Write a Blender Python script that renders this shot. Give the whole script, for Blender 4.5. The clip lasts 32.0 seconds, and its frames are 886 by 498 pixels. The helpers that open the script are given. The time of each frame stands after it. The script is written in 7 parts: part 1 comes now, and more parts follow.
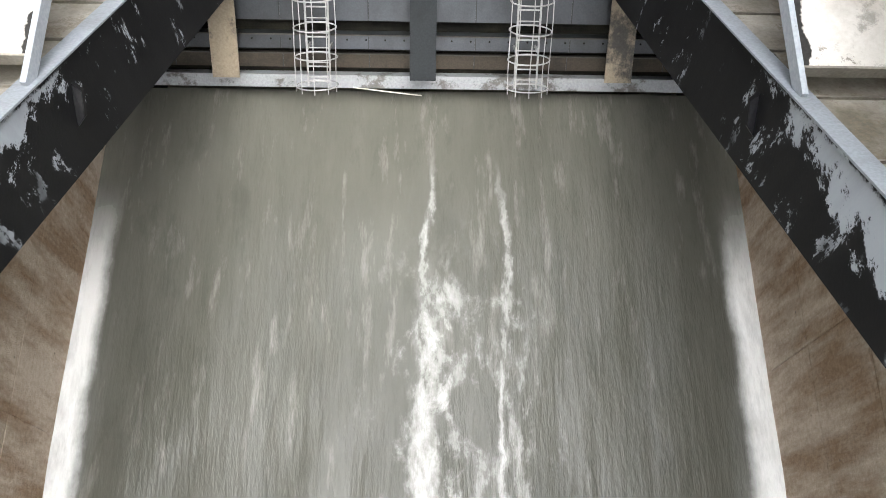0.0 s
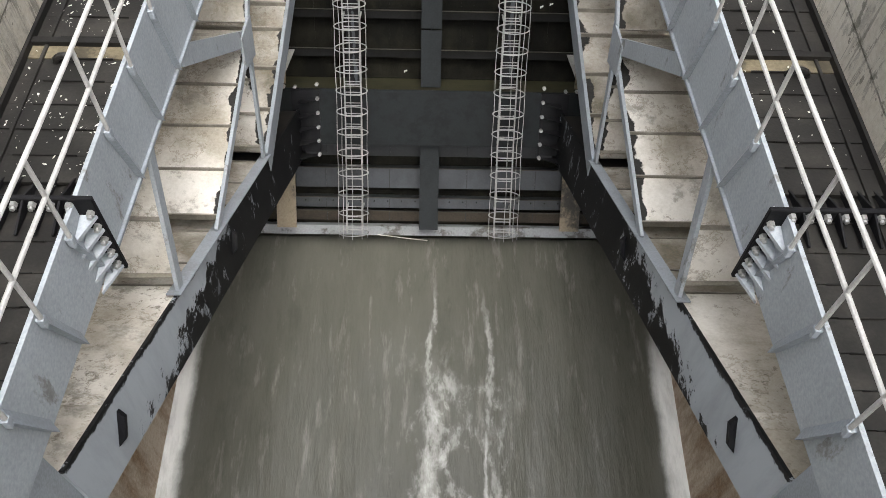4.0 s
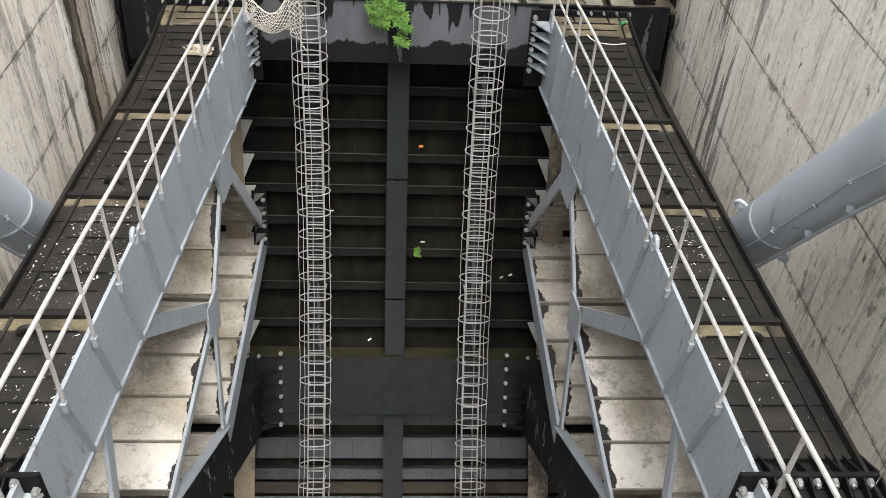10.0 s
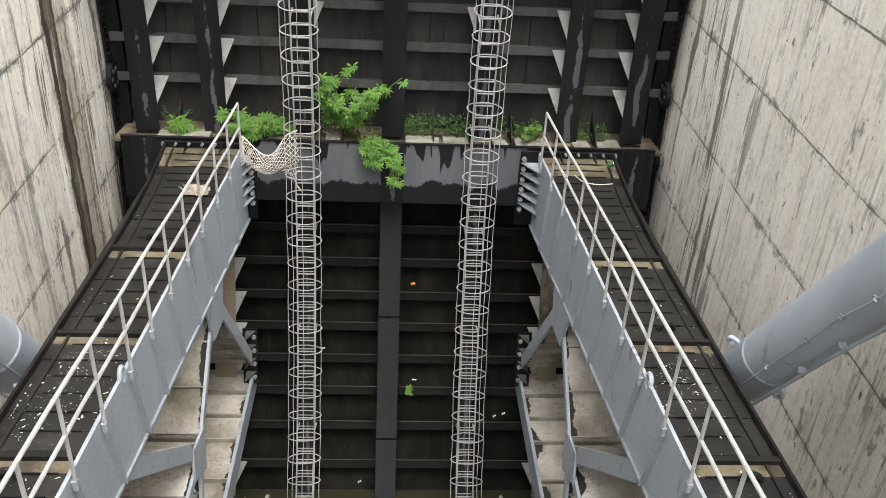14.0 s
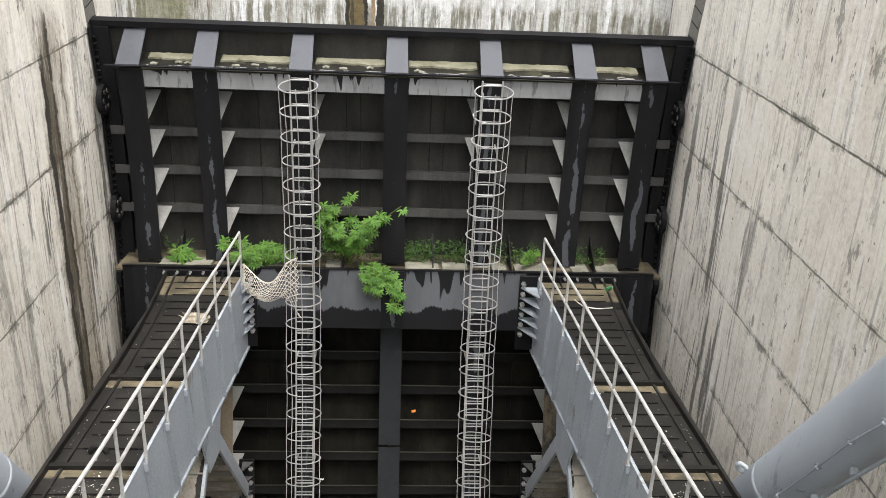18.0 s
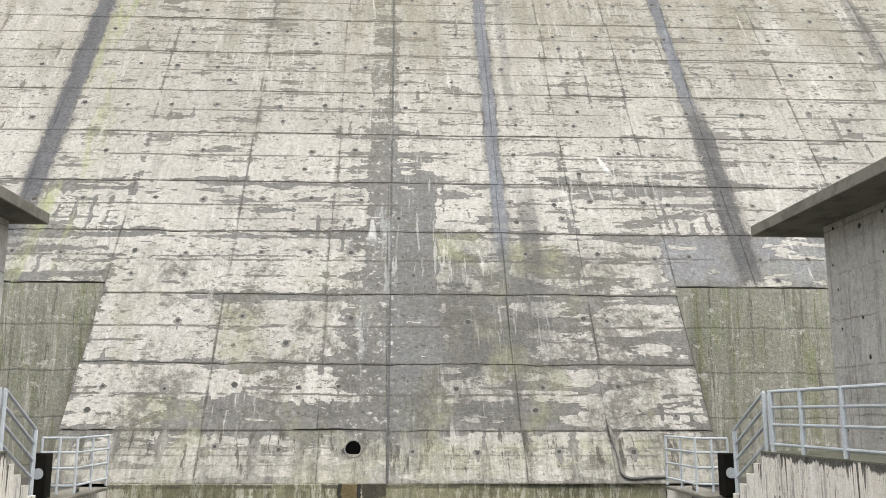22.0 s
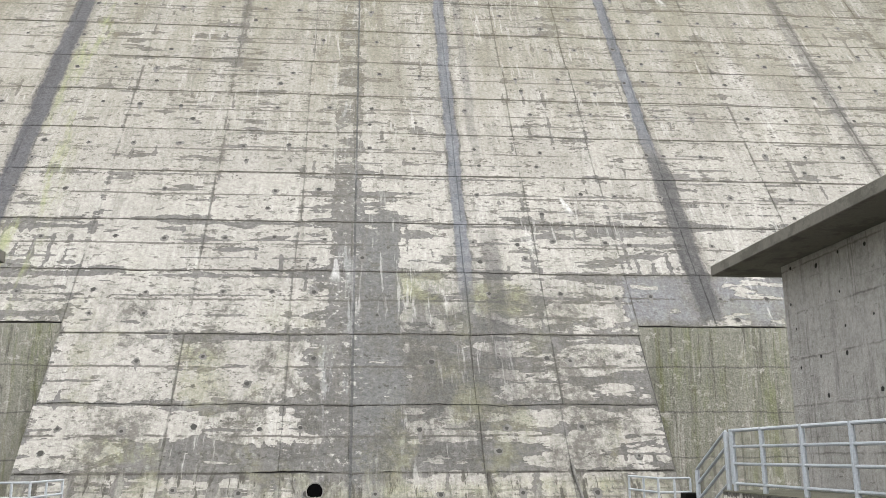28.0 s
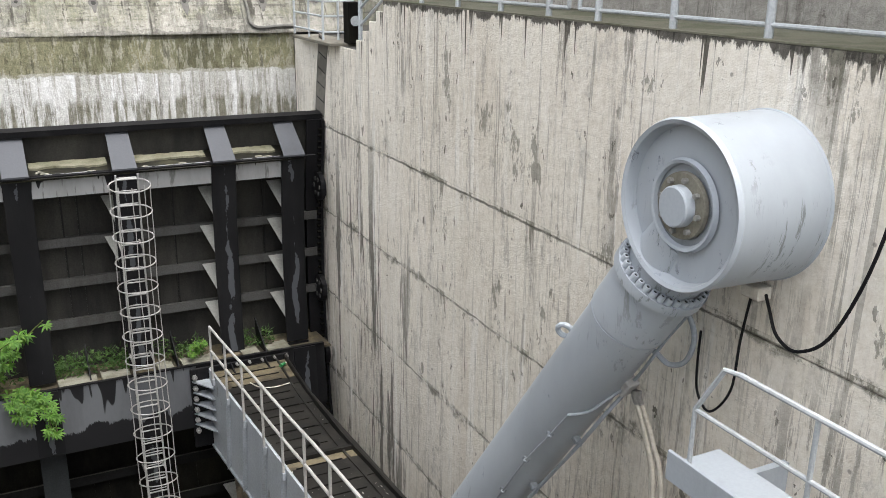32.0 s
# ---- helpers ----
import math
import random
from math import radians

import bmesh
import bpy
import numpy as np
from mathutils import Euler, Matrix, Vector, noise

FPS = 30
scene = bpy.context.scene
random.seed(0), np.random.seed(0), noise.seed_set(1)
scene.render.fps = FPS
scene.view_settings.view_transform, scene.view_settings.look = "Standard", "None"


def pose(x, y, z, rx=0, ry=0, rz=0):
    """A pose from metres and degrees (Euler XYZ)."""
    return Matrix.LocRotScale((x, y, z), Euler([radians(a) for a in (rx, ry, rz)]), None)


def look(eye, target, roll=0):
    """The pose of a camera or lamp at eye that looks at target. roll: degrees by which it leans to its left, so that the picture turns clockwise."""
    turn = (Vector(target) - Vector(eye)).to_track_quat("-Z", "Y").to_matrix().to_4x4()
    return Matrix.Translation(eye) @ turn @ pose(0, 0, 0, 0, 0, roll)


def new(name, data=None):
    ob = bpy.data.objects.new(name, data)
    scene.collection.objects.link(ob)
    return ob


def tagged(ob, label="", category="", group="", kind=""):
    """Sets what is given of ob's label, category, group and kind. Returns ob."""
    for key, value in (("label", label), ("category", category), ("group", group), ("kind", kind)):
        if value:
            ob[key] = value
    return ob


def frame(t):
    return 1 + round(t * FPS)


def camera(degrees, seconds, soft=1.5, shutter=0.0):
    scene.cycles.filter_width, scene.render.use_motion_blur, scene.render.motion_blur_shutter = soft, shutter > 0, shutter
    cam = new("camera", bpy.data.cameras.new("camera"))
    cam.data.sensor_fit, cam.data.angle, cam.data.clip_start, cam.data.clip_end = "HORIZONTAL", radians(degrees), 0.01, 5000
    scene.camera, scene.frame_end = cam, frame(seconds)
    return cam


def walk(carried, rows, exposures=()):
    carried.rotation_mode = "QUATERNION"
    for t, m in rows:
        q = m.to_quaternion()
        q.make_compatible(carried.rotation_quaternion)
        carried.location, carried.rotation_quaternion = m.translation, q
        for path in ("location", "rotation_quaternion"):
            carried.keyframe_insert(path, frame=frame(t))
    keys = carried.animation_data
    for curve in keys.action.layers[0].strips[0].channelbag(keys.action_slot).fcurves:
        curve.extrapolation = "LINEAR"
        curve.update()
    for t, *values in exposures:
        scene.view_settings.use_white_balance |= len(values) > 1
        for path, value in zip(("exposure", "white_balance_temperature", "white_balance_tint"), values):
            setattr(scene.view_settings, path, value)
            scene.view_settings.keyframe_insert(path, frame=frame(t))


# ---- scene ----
import functools

# Metres; the origin is where the camera stands for most of the shot, z = 0 is its height.
cam = camera(53.13, 32.0, soft=0.6)
PATH = [
    (0, 0.088, 3.844, -5.698, -2.99, -67.22, 3.39),
    (0.5, 0.085, 3.304, -4.887, -2.70, -66.24, 3.20),
    (1, 0.058, 2.711, -3.888, -2.85, -64.78, 3.22),
    (1.5, 0.032, 2.041, -2.901, -2.58, -63.20, 3.00),
    (2, 0.004, 1.232, -1.701, -2.21, -61.87, 2.79),
    (2.5, -0.050, 0.284, -0.399, -2.19, -60.31, 2.75),
    (2.75, -0.080, 0.000, 0.000, -2.24, -59.72, 2.80),
    (4.5, -0.080, 0.000, 0.000, -2.13, -56.53, 2.59),
    (5, -0.080, 0.000, 0.000, -2.57, -54.79, 2.78),
    (5.5, -0.080, 0.000, 0.000, -3.32, -52.06, 2.92),
    (6, -0.080, 0.000, 0.000, -3.91, -49.81, 3.25),
    (6.5, -0.080, 0.000, 0.000, -4.25, -48.20, 3.43),
    (7, -0.080, 0.000, 0.000, -4.55, -46.80, 3.60),
    (7.5, -0.080, 0.000, 0.000, -4.71, -45.58, 3.82),
    (8, -0.080, 0.000, 0.000, -4.57, -44.20, 3.75),
    (8.5, -0.080, 0.000, 0.000, -4.49, -43.07, 3.68),
    (9, -0.080, 0.000, 0.000, -4.44, -42.11, 3.69),
    (9.5, -0.080, 0.000, 0.000, -4.39, -41.25, 3.65),
    (10, -0.080, 0.000, 0.000, -4.24, -40.32, 3.55),
    (10.5, -0.080, 0.000, 0.000, -4.17, -39.09, 3.41),
    (11, -0.080, 0.000, 0.000, -4.19, -37.72, 3.40),
    (11.5, -0.080, 0.000, 0.000, -4.28, -36.35, 3.45),
    (12, -0.080, 0.000, 0.000, -4.40, -35.14, 3.51),
    (12.5, -0.080, 0.000, 0.000, -4.36, -34.25, 3.49),
    (13, -0.080, 0.000, 0.000, -4.24, -33.48, 3.48),
    (13.5, -0.080, 0.000, 0.000, -4.16, -32.53, 3.44),
    (14, -0.080, 0.000, 0.000, -4.22, -31.46, 3.42),
    (14.5, -0.080, 0.000, 0.000, -4.28, -30.49, 3.42),
    (16.5, -0.080, 0.000, 0.000, -4.08, -27.07, 2.95),
    (17, -0.080, 0.000, 0.000, -3.95, -26.17, 2.83),
    (17.5, -0.080, 0.000, 0.000, -3.82, -24.88, 2.70),
    (18, -0.080, 0.000, 0.000, -3.74, -23.36, 2.61),
    (18.5, -0.080, 0.000, 0.000, -3.70, -22.15, 2.59),
    (19, -0.080, 0.000, 0.000, -3.79, -20.06, 2.18),
    (19.5, -0.080, 0.000, 0.000, -3.29, -13.82, 0.90),
    (20, -0.080, 0.000, 0.000, -3.07, -8.57, 0.36),
    (20.5, -0.080, 0.000, 0.000, -3.18, -4.70, 0.35),
    (21, -0.080, 0.000, 0.000, -3.37, 0.13, 0.55),
    (21.5, -0.080, 0.000, 0.000, -3.59, 6.08, 0.16),
    (22, -0.080, 0.000, 0.000, -3.39, 10.55, 0.14),
    (22.5, -0.080, 0.000, 0.000, -2.92, 13.72, 0.04),
    (23, -0.080, 0.000, 0.000, -2.86, 16.62, 0.02),
    (23.5, -0.080, 0.000, 0.000, -2.91, 19.34, -0.04),
    (24, -0.080, 0.000, 0.000, -3.20, 21.87, -0.22),
    (24.5, -0.080, 0.000, 0.000, -3.55, 23.66, -0.42),
    (26.5, -0.080, 0.000, 0.000, -4.33, 22.54, -0.93),
    (27, -0.080, 0.000, 0.000, -4.79, 19.96, -0.93),
    (27.5, -0.080, 0.000, 0.000, -5.26, 16.69, -0.52),
    (28, -0.080, 0.000, 0.000, -5.79, 13.10, -0.26),
    (28.5, -0.080, 0.000, 0.000, -6.40, 8.76, 0.02),
    (29, -0.080, 0.000, 0.000, -7.58, 4.18, 0.52),
    (29.5, -0.080, 0.000, 0.000, -9.24, 0.56, 0.34),
    (30, -0.080, 0.000, 0.000, -11.85, -2.68, -0.20),
    (30.5, -0.080, 0.000, 0.000, -16.37, -5.44, -0.79),
    (31, -0.080, 0.000, 0.000, -21.40, -9.31, -0.35),
    (31.5, -0.080, 0.000, 0.000, -24.59, -13.80, 0.13),
    (32, -0.080, 0.000, 0.000, -26.66, -17.79, 0.85),
]
walk(cam, [(t, pose(x, y, z, 90 + pitch, 0, yaw) @ pose(0, 0, 0, 0, 0, roll)) for t, x, y, z, yaw, pitch, roll in PATH],
     exposures=[(0, 3.2, 6350, 10), (1.0, 2.92, 6420, 10), (2.0, 2.65, 6480, 10), (5.0, 2.3, 6500, 10), (12.0, 2.36, 6600, 10), (18.5, 2.26, 6600, 10), (20.0, 2.02, 6600, 10), (21.0, 1.98, 6600, 10), (23, 1.72, 6500, 10), (23.5, 0.78, 6420, 10), (24.0, 0.28, 6430, 10), (24.5, 0.17, 6380, 10), (26.5, 0.24, 6400, 10), (27.0, 0.85, 6530, 10), (27.6, 1.68, 6500, 10), (28.2, 1.93, 6500, 10), (32.0, 2.08, 6550, 10)])

# ---- light: overcast day ----
world = bpy.data.worlds.new("overcast_sky")
scene.world = world
world.use_nodes = True
wn = world.node_tree.nodes
sky = wn.new("ShaderNodeTexSky")
sky.sky_type = "NISHITA"
sky.sun_disc = False
sky.sun_elevation, sky.sun_rotation = radians(70), radians(164)
sky.dust_density = 4.0
soften = wn.new("ShaderNodeHueSaturation")
soften.inputs["Saturation"].default_value = 0.28
world.node_tree.links.new(sky.outputs["Color"], soften.inputs["Color"])
world.node_tree.links.new(soften.outputs["Color"], wn["Background"].inputs["Color"])
wn["Background"].inputs["Strength"].default_value = 0.15
sun_data = bpy.data.lights.new("sun", "SUN")
sun_data.energy, sun_data.angle, sun_data.color = 0.3, radians(60), (1.0, 0.97, 0.92)
sun = new("sun", sun_data)
sun.matrix_world = look((4, -14, 45), (0, 0, 0))


# ---- materials ----
def base_mat(name, rough=0.7, metal=0.0):
    m = bpy.data.materials.new(name)
    m.use_nodes = True
    nt = m.node_tree
    b = nt.nodes["Principled BSDF"]
    b.inputs["Roughness"].default_value = rough
    b.inputs["Specular IOR Level"].default_value = 0.35
    b.inputs["Metallic"].default_value = metal
    return m, nt, b


def link(nt, a, b):
    nt.links.new(a, b)


def coords(nt, scale=(1, 1, 1)):
    geo = nt.nodes.new("ShaderNodeNewGeometry")
    mp = nt.nodes.new("ShaderNodeMapping")
    mp.inputs["Scale"].default_value = scale
    link(nt, geo.outputs["Position"], mp.inputs["Vector"])
    return mp.outputs["Vector"]


def noise_fac(nt, scale, detail=6, rough=0.6, stretch=(1, 1, 1), lo=0.35, hi=0.65, distort=0.0):
    n = nt.nodes.new("ShaderNodeTexNoise")
    n.inputs["Scale"].default_value = scale
    n.inputs["Detail"].default_value = detail
    n.inputs["Roughness"].default_value = rough
    n.inputs["Distortion"].default_value = distort
    link(nt, coords(nt, stretch), n.inputs["Vector"])
    r = nt.nodes.new("ShaderNodeMapRange")
    r.inputs["From Min"].default_value, r.inputs["From Max"].default_value = lo, hi
    link(nt, n.outputs["Fac"], r.inputs["Value"])
    return r.outputs["Result"]


def mix(nt, fac, a, b, mode="MIX"):
    n = nt.nodes.new("ShaderNodeMix")
    n.data_type, n.blend_type = "RGBA", mode
    if isinstance(fac, float):
        n.inputs[0].default_value = fac
    else:
        link(nt, fac, n.inputs[0])
    for sock, v in ((n.inputs[6], a), (n.inputs[7], b)):
        if isinstance(v, tuple):
            sock.default_value = (*v, 1)
        else:
            link(nt, v, sock)
    return n.outputs[2]


def math_node(nt, op, a, b=0.0, clamp=False):
    n = nt.nodes.new("ShaderNodeMath")
    n.operation, n.use_clamp = op, clamp
    for i, v in enumerate((a, b)):
        if isinstance(v, (int, float)):
            n.inputs[i].default_value = v
        else:
            link(nt, v, n.inputs[i])
    return n.outputs[0]


def bump(nt, b, height, strength=0.3, distance=0.02):
    n = nt.nodes.new("ShaderNodeBump")
    n.inputs["Strength"].default_value, n.inputs["Distance"].default_value = strength, distance
    link(nt, height, n.inputs["Height"])
    link(nt, n.outputs["Normal"], b.inputs["Normal"])


def painted(name, base, worn, rough=0.5, amount=0.5, metal=0.0, streak=True, scale=1.5, spec=0.35, grit=0.18):
    """Painted or coated steel: two tones, fine grain, streaks running down."""
    m, nt, b = base_mat(name, rough, metal)
    b.inputs["Specular IOR Level"].default_value = spec
    big = noise_fac(nt, scale, 8, 0.65, (1, 1, 0.25 if streak else 1), 0.62 - amount * 0.3, 0.8 - amount * 0.15)
    fine = noise_fac(nt, 30, 3, 0.5, (1, 1, 1), 0.3, 0.7)
    c = mix(nt, big, base, worn)
    c = mix(nt, grit, c, mix(nt, fine, (0.0, 0.0, 0.0), (1.0, 1.0, 1.0)), "SOFT_LIGHT")
    link(nt, c, b.inputs["Base Color"])
    bump(nt, b, fine, 0.6 * grit, 0.005)
    return m


GREY = painted("grey_paint", (0.245, 0.27, 0.295), (0.18, 0.195, 0.205), 0.5, 0.5)
PALE = painted("pale_grey_paint", (0.325, 0.358, 0.39), (0.26, 0.288, 0.31), 0.45, 0.3, grit=0.05)
BLACK = painted("black_coating", (0.0065, 0.0065, 0.0075), (0.015, 0.015, 0.015), 0.55, 0.5, spec=0.12)
SLATE = painted("dark_slate_paint", (0.0135, 0.0155, 0.0165), (0.0085, 0.0095, 0.0100), 0.5, 0.5, spec=0.15)
# skin and ribs: lit copies for the upper gate, shaded copies for the lower
SKINLIT = painted("lit_dark_steel", (0.018, 0.0175, 0.0165), (0.052, 0.050, 0.043), 0.6, 0.75, spec=0.2, scale=1.1)
DARK = painted("shaded_dark_steel", (0.0060, 0.0059, 0.0050), (0.0165, 0.0155, 0.0112), 0.7, 0.65, spec=0.04)
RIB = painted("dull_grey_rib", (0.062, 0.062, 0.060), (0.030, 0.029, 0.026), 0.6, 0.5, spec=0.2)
RIBSHADE = painted("shaded_dark_rib", (0.0092, 0.0092, 0.0090), (0.0058, 0.0056, 0.005), 0.7, 0.6, spec=0.06)
RIBLOW = painted("washed_grey_rib", (0.020, 0.0215, 0.022), (0.011, 0.011, 0.0105), 0.5, 0.6)
FOOTPLATE = painted("washed_blue_grey_plate", (0.026, 0.029, 0.032), (0.0062, 0.0065, 0.0054), 0.35, 0.62, scale=0.9, spec=0.35)
FOOTBROWN = painted("silted_foot_plate", (0.030, 0.024, 0.017), (0.011, 0.0095, 0.0075), 0.6, 0.5, streak=False, spec=0.15)
LEDGEWET = painted("olive_wet_ledge", (0.030, 0.029, 0.016), (0.012, 0.0115, 0.007), 0.6, 0.5, streak=False, spec=0.15)
# pale colour of the lips: paints the highlight along upper edges
LIPLIGHT = painted("pale_edge_highlight", (0.045, 0.043, 0.036), (0.016, 0.015, 0.013), 0.6, 0.55, streak=False, scale=1.2, spec=0.1)
PLATE = painted("blue_grey_plate", (0.056, 0.060, 0.068), (0.043, 0.046, 0.052), 0.5, 0.3, streak=False, spec=0.2, grit=0.06)
DECK = painted("silted_dark_deck", (0.0120, 0.0112, 0.0102), (0.032, 0.0295, 0.0255), 0.45, 0.5, streak=False, scale=1.3, spec=0.25)
DECKDARK = painted("dark_deck_steel", (0.010, 0.0095, 0.009), (0.022, 0.0202, 0.0172), 0.5, 0.5, spec=0.2)
RAIL = painted("galvanised_rail", (0.37, 0.367, 0.355), (0.29, 0.285, 0.27), 0.45, 0.5, 0.1)
CAGE = painted("dull_zinc_cage", (0.29, 0.288, 0.28), (0.19, 0.187, 0.18), 0.5, 0.55, 0.1, spec=0.2)
BOLT = painted("bolt_steel", (0.34, 0.34, 0.33), (0.19, 0.185, 0.17), 0.35, 0.5, 0.6)


def concrete(name, pale, grey, dark, patch=0.9):
    m, nt, b = base_mat(name, 0.85)
    patches = noise_fac(nt, patch, 10, 0.7, (1, 1, 1.6), 0.5, 0.56)
    grain = noise_fac(nt, 14, 8, 0.7, (1, 1, 1), 0.25, 0.75)
    c = mix(nt, patches, pale, grey)
    st = noise_fac(nt, 1.6, 8, 0.7, (1, 1, 0.06), 0.52, 0.72)
    c = mix(nt, math_node(nt, "MULTIPLY", st, 0.55), c, dark)
    soft = noise_fac(nt, 0.25, 4, 0.6, (1, 1, 1), 0.3, 0.7)
    c = mix(nt, math_node(nt, "MULTIPLY", soft, 0.25), c, grey)
    c = mix(nt, 0.35, c, mix(nt, grain, (0.2, 0.2, 0.2), (0.8, 0.8, 0.8)), "SOFT_LIGHT")
    link(nt, c, b.inputs["Base Color"])
    bump(nt, b, grain, 0.25, 0.02)
    return m


def axis(nt, which):
    geo = nt.nodes.new("ShaderNodeNewGeometry")
    sep = nt.nodes.new("ShaderNodeSeparateXYZ")
    link(nt, geo.outputs["Position"], sep.inputs[0])
    return sep.outputs[which]


def ramp(nt, v, lo, hi):
    r = nt.nodes.new("ShaderNodeMapRange")
    r.interpolation_type = "SMOOTHSTEP"
    r.inputs["From Min"].default_value, r.inputs["From Max"].default_value = lo, hi
    link(nt, v, r.inputs["Value"])
    return r.outputs["Result"]


def drips(nt, top, reach, across=2.2, power=1.0, detail=5):
    """Runs of dirt that hang from the level `top`, each of its own length."""
    n = nt.nodes.new("ShaderNodeTexNoise")
    n.inputs["Scale"].default_value, n.inputs["Detail"].default_value, n.inputs["Roughness"].default_value = across, detail, 0.75
    link(nt, coords(nt, (1, 1, 0.03)), n.inputs["Vector"])
    length = math_node(nt, "MULTIPLY", ramp(nt, n.outputs["Fac"], 0.53, 0.74), reach)
    depth = math_node(nt, "SUBTRACT", top, axis(nt, 2))
    return math_node(nt, "MULTIPLY", math_node(nt, "MULTIPLY", ramp(nt, math_node(nt, "SUBTRACT", length, depth), 0.0, 0.07), math_node(nt, "GREATER_THAN", depth, -0.03)), power)


def tone(nt, c, amount=0.12):
    """Each piece a little lighter or darker than the next."""
    oi = nt.nodes.new("ShaderNodeObjectInfo")
    v = nt.nodes.new("ShaderNodeMapRange")
    v.inputs["To Min"].default_value, v.inputs["To Max"].default_value = 1 - amount, 1 + amount
    link(nt, oi.outputs["Random"], v.inputs["Value"])
    h = nt.nodes.new("ShaderNodeHueSaturation")
    link(nt, v.outputs["Result"], h.inputs["Value"])
    link(nt, c, h.inputs["Color"])
    return h.outputs["Color"]


def finish(nt, b, c, grain_amount=0.4, pits=True):
    grain = noise_fac(nt, 9, 10, 0.75, (1, 1, 1), 0.36, 0.64)
    fine = noise_fac(nt, 26, 6, 0.8, (1, 1, 1), 0.36, 0.64)
    c = mix(nt, grain_amount, c, mix(nt, grain, (0.12, 0.12, 0.12), (0.88, 0.88, 0.88)), "SOFT_LIGHT")
    c = mix(nt, grain_amount * 0.5, c, mix(nt, fine, (0.2, 0.2, 0.2), (0.8, 0.8, 0.8)), "SOFT_LIGHT")
    if pits:
        v = nt.nodes.new("ShaderNodeTexVoronoi")
        v.inputs["Scale"].default_value = 2.1
        link(nt, coords(nt), v.inputs["Vector"])
        c = mix(nt, math_node(nt, "MULTIPLY", math_node(nt, "SUBTRACT", 1.0, ramp(nt, v.outputs["Distance"], 0.03, 0.07)), 0.6), c, (0.09, 0.085, 0.075))
    link(nt, c, b.inputs["Base Color"])
    bump(nt, b, grain, 0.5, 0.04)


def fract_line(nt, v, step, half):
    """1 on lines that come every `step`, falling to 0 at `half` of a step."""
    f = math_node(nt, "ABSOLUTE", math_node(nt, "SUBTRACT", math_node(nt, "FRACT", math_node(nt, "DIVIDE", v, step)), 0.5))
    return ramp(nt, f, 0.5 - half, 0.5)


def smeared_paint():
    """Smooth pale paint with scuffs and thin dirt runs."""
    m, nt, b = base_mat("scuffed_pale_paint", 0.42)
    c = mix(nt, noise_fac(nt, 0.9, 6, 0.6, (1, 1, 0.4), 0.4, 0.7), (0.325, 0.356, 0.386), (0.275, 0.302, 0.326))
    runs = math_node(nt, "MULTIPLY", noise_fac(nt, 6.0, 7, 0.75, (1, 1, 0.08), 0.57, 0.62), noise_fac(nt, 0.9, 4, 0.6, (1, 1, 1), 0.52, 0.62))
    c = mix(nt, math_node(nt, "MULTIPLY", runs, 0.6), c, (0.14, 0.15, 0.14))
    marks = math_node(nt, "MULTIPLY", noise_fac(nt, 7.0, 9, 0.8, (1, 1, 0.5), 0.60, 0.62), noise_fac(nt, 1.1, 4, 0.6, (1, 1, 1), 0.5, 0.58))
    c = mix(nt, math_node(nt, "MULTIPLY", marks, 0.8), c, (0.09, 0.10, 0.12))
    tc = nt.nodes.new("ShaderNodeTexCoord")
    sp = nt.nodes.new("ShaderNodeSeparateXYZ")
    link(nt, tc.outputs["Object"], sp.inputs[0])
    belly = math_node(nt, "MULTIPLY", ramp(nt, sp.outputs[0], 0.25, 0.5), math_node(nt, "SUBTRACT", 1.0, ramp(nt, math_node(nt, "ABSOLUTE", math_node(nt, "ADD", sp.outputs[2], 0.2)), 0.28, 0.45)))
    belly = math_node(nt, "MULTIPLY", belly, math_node(nt, "LESS_THAN", sp.outputs[0], 1.2))
    drag = math_node(nt, "MULTIPLY", noise_fac(nt, 11.0, 7, 0.75, (1, 0.35, 0.12), 0.56, 0.60), belly)
    c = mix(nt, math_node(nt, "MULTIPLY", drag, 0.75), c, (0.10, 0.115, 0.105))
    link(nt, c, b.inputs["Base Color"])
    bump(nt, b, noise_fac(nt, 22, 4, 0.6, (1, 1, 1), 0.3, 0.7), 0.05, 0.004)
    return m


DRUM = smeared_paint()


